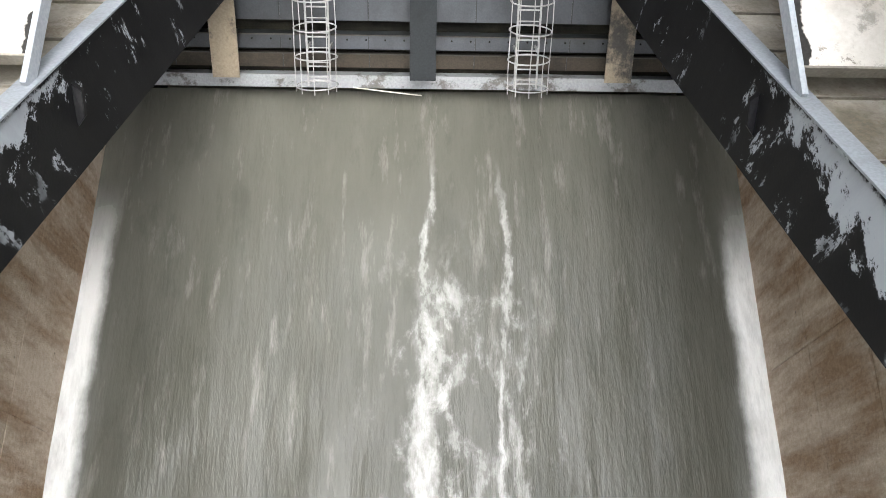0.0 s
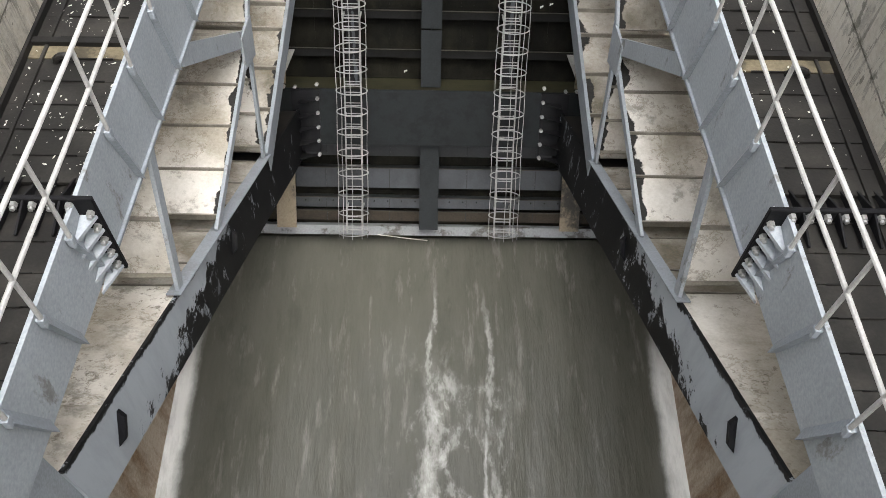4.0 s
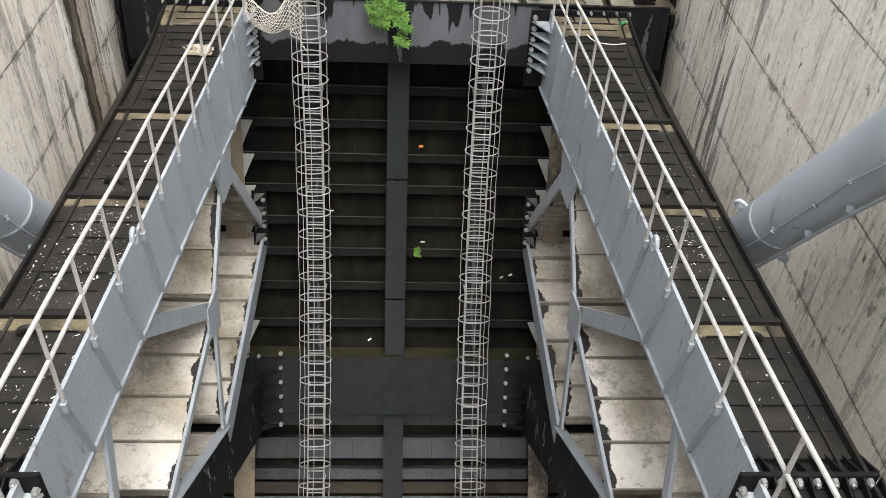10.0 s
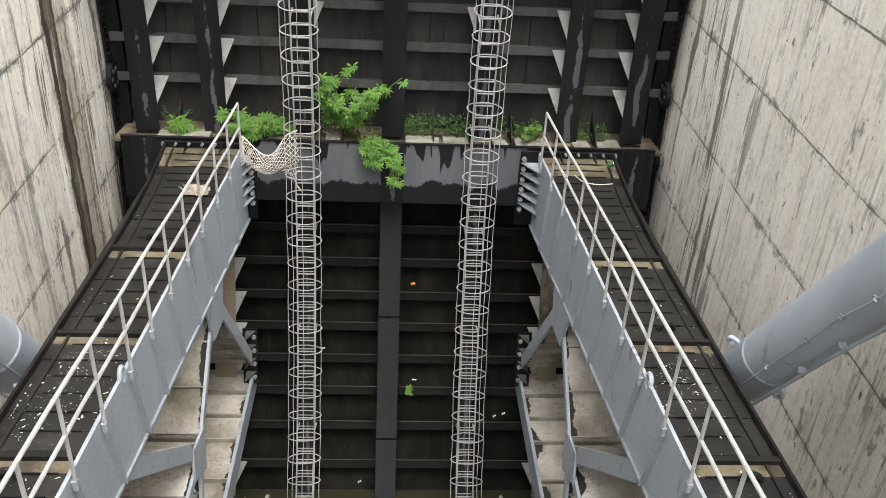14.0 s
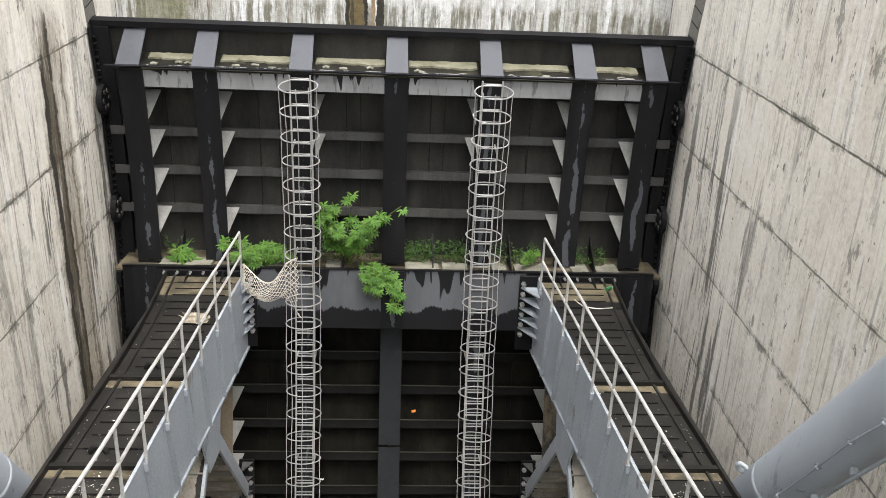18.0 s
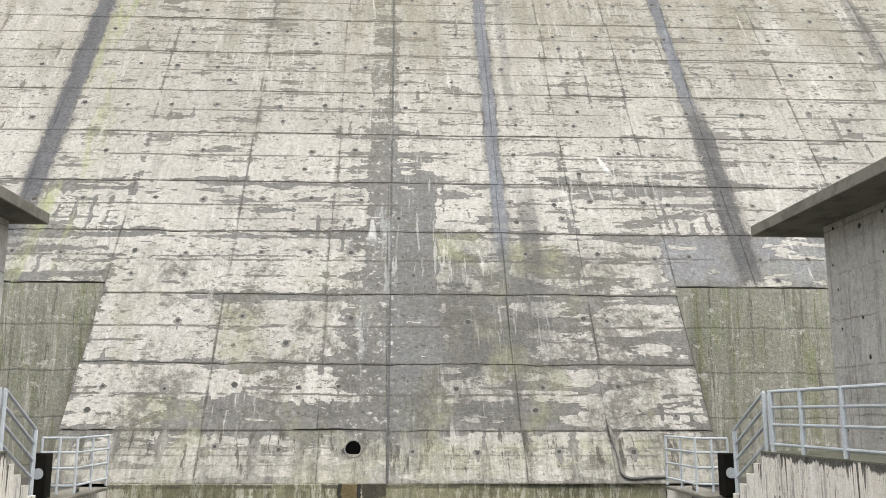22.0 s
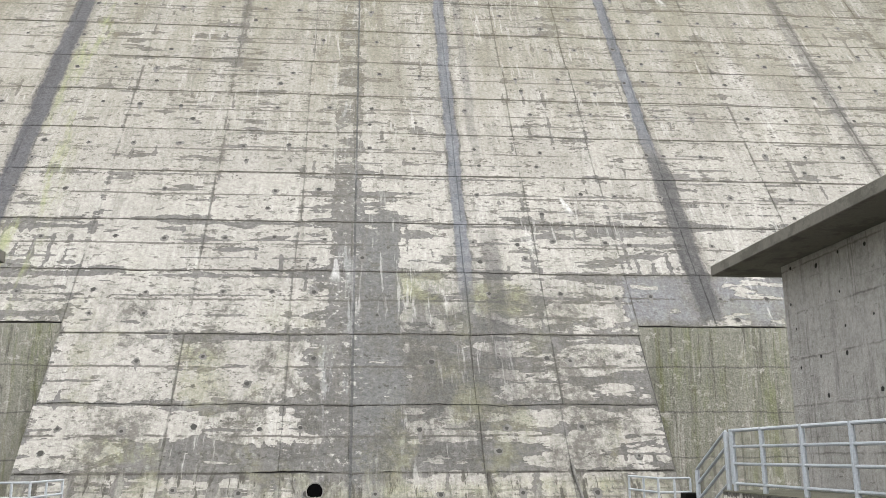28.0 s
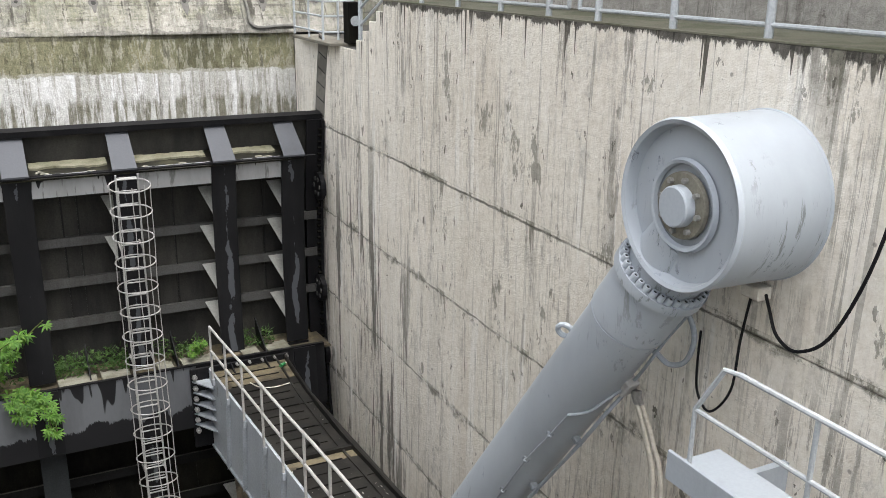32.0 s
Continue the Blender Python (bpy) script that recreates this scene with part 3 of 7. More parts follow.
    slate, soot = (0.088, 0.096, 0.108), (0.038, 0.038, 0.038)
    for x0, wide, lo, hi, top, power, tint in ((-11.45, 0.38, 4.0, 6.0, 40, 0.95, (0.046, 0.047, 0.052)), (3.3, 0.25, 3.0, 7.0, 40, 0.9, slate), (10.55, 0.24, 8.5, 12.0, 40, 0.9, slate), (-4.8, 0.2, 12.0, 20.0, 40, 0.35, soot),
                                               (18.8, 0.3, 6.0, 14.0, 40, 0.4, soot), (10.68, 0.38, 3.4, 4.6, 10.6, 0.9, soot), (4.2, 0.3, 0.0, 4.0, 7.0, 0.5, soot), (4.1, 0.16, 8.0, 12.0, 40, 0.3, soot)):
        d = off(add(x, wob), x0)
        reach = mul(ramp(nt, z, lo, hi), inv(ramp(nt, z, top - 1.0, top + 1.0)), power)
        halo = mul(inv(ramp(nt, add(d, mul(rag, 0.3)), wide * 0.8, wide * 1.9)), noise_fac(nt, 1.5, 8, 0.75, (1, 0.3, 0.12), 0.30, 0.62), reach, 0.6)
        c = mix(nt, halo, c, (0.080, 0.074, 0.062))
        core = mul(inv(ramp(nt, d, wide * 0.7, wide * 1.05)), reach)
        c = mix(nt, mul(core, 0.92), c, mix(nt, noise_fac(nt, 1.8, 8, 0.75, (1, 0.3, 0.12), 0.42, 0.64), tint, tuple(k * 0.55 for k in tint)))
        rim = mul(inv(ramp(nt, off(d, wide * 0.95), 0.015, 0.06)), reach, noise_fac(nt, 2.5, 8, 0.75, (1, 1, 0.3), 0.48, 0.56), 0.8)
        c = mix(nt, rim, c, (0.03, 0.029, 0.027))
    finish(nt, b, tone(nt, c, 0.035), 0.38)
    return m


def parapet_mat():
    m, nt, b = base_mat("newer_grey_concrete", 0.85)
    c = mix(nt, noise_fac(nt, 0.5, 7, 0.7, (1, 1, 1), 0.35, 0.65), (0.325, 0.342, 0.338), (0.255, 0.268, 0.262))
    for sc, lo, hi, k, col in ((2.0, 0.52, 0.66, 0.45, (0.14, 0.146, 0.138)), (5.0, 0.56, 0.64, 0.6, (0.075, 0.073, 0.065)), (3.3, 0.58, 0.66, 0.5, (0.33, 0.33, 0.31))):
        c = mix(nt, math_node(nt, "MULTIPLY", noise_fac(nt, sc, 8, 0.75, (1, 1, 0.09), lo, hi), k), c, col)
    c = mix(nt, drips(nt, 26.8, 1.8, 2.5, 0.7), c, (0.045, 0.043, 0.038))
    c = mix(nt, drips(nt, 25.4, 0.8, 3.0, 0.6), c, (0.06, 0.057, 0.05))
    c = mix(nt, drips(nt, 23.9, 1.2, 2.0, 0.45), c, (0.07, 0.066, 0.058))
    sway = math_node(nt, "MULTIPLY", math_node(nt, "SUBTRACT", noise_fac(nt, 2.0, 8, 0.7, (1, 1, 1), 0.0, 1.0), 0.5), 0.14)
    for which, step, half, lo, hi, k in ((2, 0.72, 0.07, 0.47, 0.52, 0.9), (2, 1.5, 0.045, 0.36, 0.45, 0.8), (0, 1.9, 0.02, 0.44, 0.52, 0.8), (0, 0.63, 0.05, 0.56, 0.60, 0.7)):
        dash = math_node(nt, "MULTIPLY", fract_line(nt, math_node(nt, "ADD", axis(nt, which), sway), step, half), noise_fac(nt, 1.1, 9, 0.78, (1, 1, 1.5), lo, hi))
        c = mix(nt, math_node(nt, "MULTIPLY", dash, k), c, (0.055, 0.055, 0.05))
    lime = math_node(nt, "MULTIPLY", noise_fac(nt, 3.0, 6, 0.7, (1, 1, 0.05), 0.54, 0.60), math_node(nt, "SUBTRACT", 1.0, ramp(nt, math_node(nt, "ABSOLUTE", math_node(nt, "SUBTRACT", axis(nt, 0), 3.4)), 0.5, 1.4)))
    c = mix(nt, math_node(nt, "MULTIPLY", lime, math_node(nt, "MULTIPLY", ramp(nt, axis(nt, 2), 24.6, 23.6), 0.8)), c, (0.55, 0.55, 0.52))
    patch = noise_fac(nt, 0.7, 11, 0.75, (1, 1, 2.0), 0.60, 0.62)
    c = mix(nt, math_node(nt, "MULTIPLY", patch, 0.7), c, (0.09, 0.088, 0.08))
    finish(nt, b, tone(nt, c, 0.05), 0.3)
    return m


def wing_mat():
    m, nt, b = base_mat("olive_streaked_concrete", 0.85)
    c = mix(nt, noise_fac(nt, 0.6, 7, 0.7, (1, 1, 0.5), 0.35, 0.65), (0.20, 0.195, 0.162), (0.145, 0.143, 0.112))
    for sc, lo, hi, k, col in ((1.3, 0.50, 0.60, 0.6, (0.085, 0.084, 0.064)), (5.0, 0.55, 0.60, 0.7, (0.055, 0.055, 0.042)), (6.1, 0.56, 0.60, 0.8, (0.27, 0.262, 0.225)), (1.2, 0.54, 0.62, 0.6, (0.115, 0.122, 0.055))):
        c = mix(nt, math_node(nt, "MULTIPLY", noise_fac(nt, sc, 8, 0.75, (1, 0.3, 0.07), lo, hi), k), c, col)
    bits = noise_fac(nt, 2.6, 10, 0.75, (1, 1, 1.2), 0.57, 0.60)
    c = mix(nt, math_node(nt, "MULTIPLY", bits, 0.85), c, (0.29, 0.28, 0.245))
    film = math_node(nt, "MULTIPLY", noise_fac(nt, 1.3, 8, 0.75, (1, 0.3, 0.2), 0.48, 0.60), noise_fac(nt, 6.0, 8, 0.75, (1, 1, 0.2), 0.42, 0.56))
    c = mix(nt, math_node(nt, "MULTIPLY", film, 0.6), c, (0.115, 0.125, 0.055))
    line = fract_line(nt, math_node(nt, "ADD", axis(nt, 2), math_node(nt, "MULTIPLY", noise_fac(nt, 1.5, 8, 0.7, (1, 1, 1), 0, 1), 0.2)), 1.3, 0.03)
    c = mix(nt, math_node(nt, "MULTIPLY", line, 0.6), c, (0.04, 0.04, 0.034))
    finish(nt, b, c, 0.35)
    return m


def breast_mat():
    m, nt, b = base_mat("stained_breast_concrete", 0.85)
    x, z = axis(nt, 0), axis(nt, 2)
    mul = lambda *vs: functools.reduce(lambda p, q: math_node(nt, "MULTIPLY", p, q), vs)
    add = lambda p, q: math_node(nt, "ADD", p, q)
    inv = lambda v: math_node(nt, "SUBTRACT", 1.0, v)
    off = lambda v, x0: math_node(nt, "ABSOLUTE", math_node(nt, "SUBTRACT", v, x0))
    # upper band: olive growth with pale flecks where it has come off in short runs
    olive = mix(nt, noise_fac(nt, 0.8, 9, 0.7, (1, 1, 0.5), 0.4, 0.62), (0.185, 0.178, 0.108), (0.098, 0.096, 0.056))
    worn = noise_fac(nt, 0.5, 4, 0.6, (1, 1, 1), 0.36, 0.60)
    olive = mix(nt, mul(noise_fac(nt, 5.5, 8, 0.76, (1, 1, 0.28), 0.50, 0.54), add(mul(worn, 0.6), 0.3)), olive, (0.33, 0.32, 0.26))
    olive = mix(nt, mul(noise_fac(nt, 7.0, 7, 0.75, (1, 1, 0.18), 0.55, 0.59), 0.7), olive, (0.062, 0.060, 0.038))
    # lower band: chalk in long runs
    chalk = mix(nt, noise_fac(nt, 1.1, 7, 0.7, (1, 1, 0.2), 0.40, 0.62), (0.56, 0.565, 0.555), (0.36, 0.355, 0.325))
    chalk = mix(nt, mul(noise_fac(nt, 6.0, 8, 0.74, (1, 1, 0.07), 0.50, 0.58), 0.75), chalk, (0.23, 0.22, 0.185))
    chalk = mix(nt, mul(noise_fac(nt, 4.2, 7, 0.72, (1, 1, 0.06), 0.55, 0.60), 0.8), chalk, (0.62, 0.63, 0.63))
    tide = add(z, mul(noise_fac(nt, 3.5, 8, 0.75, (1, 1, 0.3), 0.0, 1.0), 0.5))
    chalk = mix(nt, mul(inv(ramp(nt, tide, -3.05, -2.80)), noise_fac(nt, 3.0, 7, 0.72, (1, 1, 0.1), 0.48, 0.54), 0.8), chalk, (0.105, 0.098, 0.062))
    bay = inv(ramp(nt, off(add(x, mul(noise_fac(nt, 2.0, 6, 0.7, (1, 1, 0.4), 0.0, 1.0), 1.2)), -5.1), 0.5, 0.75))
    chalk = mix(nt, mul(bay, inv(ramp(nt, tide, -2.80, -2.55)), 0.75), chalk, (0.155, 0.150, 0.085))
    wav = mul(math_node(nt, "SUBTRACT", noise_fac(nt, 2.2, 9, 0.75, (1, 1, 1), 0.0, 1.0), 0.5), 0.42)
    c = mix(nt, ramp(nt, add(z, wav), -2.575, -2.54), chalk, olive)
    lip = mul(inv(ramp(nt, off(add(z, mul(wav, 0.7)), -2.53), 0.02, 0.05)), noise_fac(nt, 1.2, 6, 0.7, (1, 1, 1), 0.38, 0.52))
    c = mix(nt, mul(lip, 0.75), c, (0.36, 0.355, 0.31))
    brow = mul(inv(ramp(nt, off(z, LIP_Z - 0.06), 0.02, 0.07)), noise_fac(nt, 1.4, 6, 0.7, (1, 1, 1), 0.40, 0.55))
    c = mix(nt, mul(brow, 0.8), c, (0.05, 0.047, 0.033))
    # runs below the drain: place, half width, lowest and highest level, colour
    wob = mul(math_node(nt, "SUBTRACT", noise_fac(nt, 2.2, 8, 0.74, (1, 1, 0.45), 0.0, 1.0), 0.5), 0.34)
    for x0, wide, z0, z1, col in ((-0.52, 0.22, -2.36, -1.0, (0.040, 0.035, 0.023)), (-0.25, 0.13, -2.05, -1.0, (0.046, 0.040, 0.026)), (-1.02, 0.25, -9, -1.0, (0.105, 0.080, 0.036)), (-1.24, 0.055, -9, -1.0, (0.022, 0.020, 0.015)), (-0.79, 0.05, -9, -1.0, (0.020, 0.018, 0.014)),
                                  (-0.43, 0.09, -9, -2.75, (0.026, 0.023, 0.017)), (-0.60, 0.05, -9, -2.5, (0.22, 0.155, 0.085)), (-1.12, 0.04, -9, -2.2, (0.045, 0.036, 0.02))):
        f = mul(inv(ramp(nt, off(add(x, wob), x0), wide * 0.85, wide * 1.05)), ramp(nt, add(z, wob), z0, z0 + 0.12), inv(ramp(nt, add(z, wob), z1 - 0.1, z1)))
        c = mix(nt, mul(f, noise_fac(nt, 3.0, 8, 0.75, (1, 1, 0.2), 0.28, 0.42)), c, col)
    finish(nt, b, c, 0.4, False)
    return m


def water_mat():
    m, nt, b = base_mat("silty_water", 0.22)
    x, y = axis(nt, 0), axis(nt, 1)
    soft = noise_fac(nt, 0.8, 8, 0.7, (1, 0.25, 1), 0.3, 0.7)
    c = mix(nt, soft, (0.074, 0.074, 0.060), (0.104, 0.103, 0.086))
    flecks = noise_fac(nt, 2.6, 9, 0.7, (1, 0.16, 1), 0.56, 0.68)
    c = mix(nt, math_node(nt, "MULTIPLY", flecks, 0.22), c, (0.4, 0.39, 0.35))
    swirl = noise_fac(nt, 1.7, 8, 0.72, (1, 0.3, 1), 0.55, 0.66)
    c = mix(nt, math_node(nt, "MULTIPLY", swirl, 0.35), c, (0.050, 0.050, 0.041))
    wob = math_node(nt, "SUBTRACT", noise_fac(nt, 0.7, 7, 0.65, (1, 0.5, 1), 0.0, 1.0), 0.5)
    foam = None
    for x0, wide, wave, y0, y1, power in ((0.12, 0.06, 1.1, 13.6, 11.2, 0.55), (0.15, 0.17, 1.6, 11.2, 8.2, 0.8), (1.7, 0.05, 1.2, 13.4, 10.4, 0.5), (2.1, 0.10, 1.8, 10.6, 7.6, 0.5)):
        d = math_node(nt, "ABSOLUTE", math_node(nt, "SUBTRACT", math_node(nt, "ADD", x, math_node(nt, "MULTIPLY", wob, wave)), x0))
        f = math_node(nt, "MULTIPLY", math_node(nt, "SUBTRACT", 1.0, ramp(nt, d, wide * 0.1, wide * 2.0)), ramp(nt, y, y0, y1))
        f = math_node(nt, "MULTIPLY", math_node(nt, "MULTIPLY", f, power), noise_fac(nt, 1.8, 9, 0.72, (1, 0.35, 1), 0.36, 0.66))
        foam = f if foam is None else math_node(nt, "MAXIMUM", foam, f)
    for scale, x0, half, lo, hi, y0, y1, power in ((0.95, 0.25, 1.1, 0.52, 0.68, 11.4, 8.6, 0.6), (2.0, 0.9, 3.2, 0.55, 0.72, 12.0, 9.0, 0.22), (1.1, 2.0, 1.3, 0.58, 0.70, 10.0, 6.0, 0.45)):
        near = math_node(nt, "SUBTRACT", 1.0, ramp(nt, math_node(nt, "ABSOLUTE", math_node(nt, "SUBTRACT", x, x0)), half * 0.15, half))
        v = math_node(nt, "ADD", noise_fac(nt, scale, 9, 0.68, (1, 0.5, 1), 0.0, 1.0, 0.25), math_node(nt, "MULTIPLY", math_node(nt, "SUBTRACT", near, 0.6), 0.14))
        f = math_node(nt, "MULTIPLY", math_node(nt, "MULTIPLY", ramp(nt, v, lo, hi), near), math_node(nt, "MULTIPLY", ramp(nt, y, y0, y1), power))
        foam = math_node(nt, "MAXIMUM", foam, f)
    rim = math_node(nt, "ADD", math_node(nt, "ABSOLUTE", x), math_node(nt, "MULTIPLY", wob, 0.7))
    rim = math_node(nt, "MULTIPLY", ramp(nt, rim, 6.15, 6.5), math_node(nt, "MULTIPLY", ramp(nt, y, 12.5, 9.5), noise_fac(nt, 1.1, 9, 0.7, (1, 0.25, 1), 0.15, 0.55)))
    foam = math_node(nt, "MAXIMUM", foam, rim)
    c = mix(nt, foam, c, (0.75, 0.75, 0.72))
    link(nt, c, b.inputs["Base Color"])
    link(nt, math_node(nt, "ADD", math_node(nt, "MULTIPLY", foam, 0.6), 0.2), b.inputs["Roughness"])
    bump(nt, b, noise_fac(nt, 2.2, 7, 0.62, (1, 0.16, 1), 0.2, 0.8), 0.55, 0.08)
    return m


DECK_Z, LOW_Z, LIP_Y, LIP_Z, BATTER = -0.68, -1.75, 22.3, -1.68, 0.62
SEEP_Y, STEP_Y = 17.4, 16.45
PIER, FACE, BREAST, WATER = pier_mat(), dam_mat(), breast_mat(), water_mat()
PARAPET = parapet_mat()
MOSSY = concrete("mossy_concrete", (0.125, 0.122, 0.092), (0.082, 0.085, 0.055), (0.04, 0.04, 0.03), 0.8)
WING = wing_mat()


def house_mat():
    """Cast wall with board lines, rain runs and small scars."""
    m, nt, b = base_mat("hoist_house_concrete", 0.85)
    wav = math_node(nt, "MULTIPLY", math_node(nt, "SUBTRACT", noise_fac(nt, 2.5, 7, 0.7, (1, 1, 1), 0.0, 1.0), 0.5), 0.12)
    c = mix(nt, noise_fac(nt, 0.4, 6, 0.65, (1, 1, 1), 0.40, 0.60), (0.43, 0.41, 0.372), (0.335, 0.32, 0.287))
    for sc, lo, hi, k, col in ((3.0, 0.52, 0.62, 0.4, (0.17, 0.16, 0.14)), (7.0, 0.56, 0.62, 0.5, (0.12, 0.112, 0.095)), (5.0, 0.57, 0.63, 0.4, (0.42, 0.40, 0.37))):
        c = mix(nt, math_node(nt, "MULTIPLY", noise_fac(nt, sc, 8, 0.75, (1, 1, 0.08), lo, hi), k), c, col)
    for which, step, half, lo, hi, k in ((2, 0.9, 0.035, 0.42, 0.52, 0.6), (2, 0.3, 0.05, 0.54, 0.60, 0.35), (1, 1.8, 0.012, 0.44, 0.54, 0.6)):
        line = math_node(nt, "MULTIPLY", fract_line(nt, math_node(nt, "ADD", axis(nt, which), wav), step, half), noise_fac(nt, 0.8, 8, 0.72, (1, 1, 1), lo, hi))
        c = mix(nt, math_node(nt, "MULTIPLY", line, k), c, (0.12, 0.112, 0.095))
    scars = noise_fac(nt, 3.0, 10, 0.75, (1, 1, 2.0), 0.62, 0.64)
    c = mix(nt, math_node(nt, "MULTIPLY", scars, 0.6), c, (0.11, 0.102, 0.085))
    finish(nt, b, c, 0.4)
    return m


HOUSE = house_mat()
# flat dark colour that paints the shade in tie holes, slots and weep pipes
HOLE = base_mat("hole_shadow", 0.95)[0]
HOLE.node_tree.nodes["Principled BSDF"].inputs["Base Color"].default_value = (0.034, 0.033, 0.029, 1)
ROOF = concrete("mossy_roof_concrete", (0.15, 0.14, 0.115), (0.10, 0.095, 0.075), (0.035, 0.032, 0.027), 1.2)
TRACK = concrete("stained_track_concrete", (0.16, 0.15, 0.13), (0.10, 0.095, 0.08), (0.04, 0.038, 0.033), 1.5)
# near-black that paints the dark inside of the drain pipe
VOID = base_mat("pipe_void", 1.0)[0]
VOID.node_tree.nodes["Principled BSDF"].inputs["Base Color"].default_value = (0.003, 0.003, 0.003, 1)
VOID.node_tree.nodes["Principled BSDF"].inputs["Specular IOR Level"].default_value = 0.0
DAUB = concrete("grey_mortar", (0.12, 0.117, 0.105), (0.075, 0.073, 0.066), (0.05, 0.048, 0.043), 2.5)
JOINT = concrete("joint_concrete", (0.04, 0.038, 0.033), (0.03, 0.028, 0.024), (0.02, 0.02, 0.017), 1.0)


def smeared(name, under, over, lo, hi, scale=0.9, stretch=(1, 1, 0.35), rough=(0.5, 0.3), extra=None):
    """Two coats, the upper one ragged at its edge; `extra` adds a slope along z or y."""
    m, nt, b = base_mat(name, rough[0])
    b.inputs["Specular IOR Level"].default_value = 0.2
    n = nt.nodes.new("ShaderNodeTexNoise")
    n.inputs["Scale"].default_value, n.inputs["Detail"].default_value, n.inputs["Roughness"].default_value = scale, 9, 0.72
    link(nt, coords(nt, stretch), n.inputs["Vector"])
    v = n.outputs["Fac"]
    if extra:
        which, a, c, amount = extra
        v = math_node(nt, "ADD", v, math_node(nt, "MULTIPLY", math_node(nt, "SUBTRACT", ramp(nt, axis(nt, which), a, c), 0.5), amount))
    f = ramp(nt, v, lo, hi)
    grain = noise_fac(nt, 22, 4, 0.6, (1, 1, 1), 0.3, 0.7)
    wear = noise_fac(nt, 1.4, 8, 0.7, (1, 1, 0.2), 0.45, 0.75)
    u = mix(nt, math_node(nt, "MULTIPLY", wear, 0.4), under, tuple(k * 0.62 for k in under))
    o = mix(nt, math_node(nt, "MULTIPLY", wear, 0.5), over, tuple(min(1, k * 1.6 + 0.01) for k in over))
    c = mix(nt, f, u, o)
    c = mix(nt, 0.2, c, mix(nt, grain, (0.0, 0.0, 0.0), (1.0, 1.0, 1.0)), "SOFT_LIGHT")
    link(nt, c, b.inputs["Base Color"])
    link(nt, math_node(nt, "ADD", math_node(nt, "MULTIPLY", f, rough[1] - rough[0]), rough[0]), b.inputs["Roughness"])
    bump(nt, b, grain, 0.12, 0.005)
    return m


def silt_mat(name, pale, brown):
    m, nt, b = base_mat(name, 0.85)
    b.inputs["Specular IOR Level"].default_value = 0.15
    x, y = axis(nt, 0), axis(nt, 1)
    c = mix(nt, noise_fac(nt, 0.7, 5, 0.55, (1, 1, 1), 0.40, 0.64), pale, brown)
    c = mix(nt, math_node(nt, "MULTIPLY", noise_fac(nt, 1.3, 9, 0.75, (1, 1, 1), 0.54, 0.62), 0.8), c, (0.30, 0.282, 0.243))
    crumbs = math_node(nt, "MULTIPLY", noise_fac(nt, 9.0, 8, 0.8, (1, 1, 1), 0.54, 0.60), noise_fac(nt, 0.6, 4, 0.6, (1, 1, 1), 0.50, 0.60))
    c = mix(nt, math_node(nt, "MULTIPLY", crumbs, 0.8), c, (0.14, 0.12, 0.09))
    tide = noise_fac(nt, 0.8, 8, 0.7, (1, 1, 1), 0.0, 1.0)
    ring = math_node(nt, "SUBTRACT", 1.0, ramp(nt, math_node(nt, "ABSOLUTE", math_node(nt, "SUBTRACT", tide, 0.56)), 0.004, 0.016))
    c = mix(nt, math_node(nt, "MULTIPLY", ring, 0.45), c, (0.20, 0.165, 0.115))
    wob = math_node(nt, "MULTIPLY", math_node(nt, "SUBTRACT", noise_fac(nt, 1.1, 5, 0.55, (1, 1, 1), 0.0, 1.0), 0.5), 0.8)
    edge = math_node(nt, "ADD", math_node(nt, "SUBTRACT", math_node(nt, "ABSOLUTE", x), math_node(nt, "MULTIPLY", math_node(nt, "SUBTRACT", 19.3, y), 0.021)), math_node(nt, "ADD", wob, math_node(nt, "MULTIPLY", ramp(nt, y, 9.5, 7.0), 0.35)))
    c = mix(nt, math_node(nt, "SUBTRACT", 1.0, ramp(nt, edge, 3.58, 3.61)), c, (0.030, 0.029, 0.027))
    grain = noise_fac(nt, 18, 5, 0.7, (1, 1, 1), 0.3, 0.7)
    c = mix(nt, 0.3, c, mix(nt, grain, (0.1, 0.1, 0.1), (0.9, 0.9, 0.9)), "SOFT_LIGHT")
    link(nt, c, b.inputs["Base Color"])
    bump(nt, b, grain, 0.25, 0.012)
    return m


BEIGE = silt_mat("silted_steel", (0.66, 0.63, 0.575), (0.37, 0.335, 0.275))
# darker, browner copy of the silt: shade of the farther panels is in it
TANSHADE = silt_mat("shaded_brown_silt", (0.43, 0.40, 0.35), (0.165, 0.147, 0.112))
GREYWORN = smeared("scuffed_grey_paint", (0.305, 0.332, 0.355), (0.17, 0.172, 0.165), 0.58, 0.66, 1.6, (1, 1, 0.4), (0.42, 0.6))


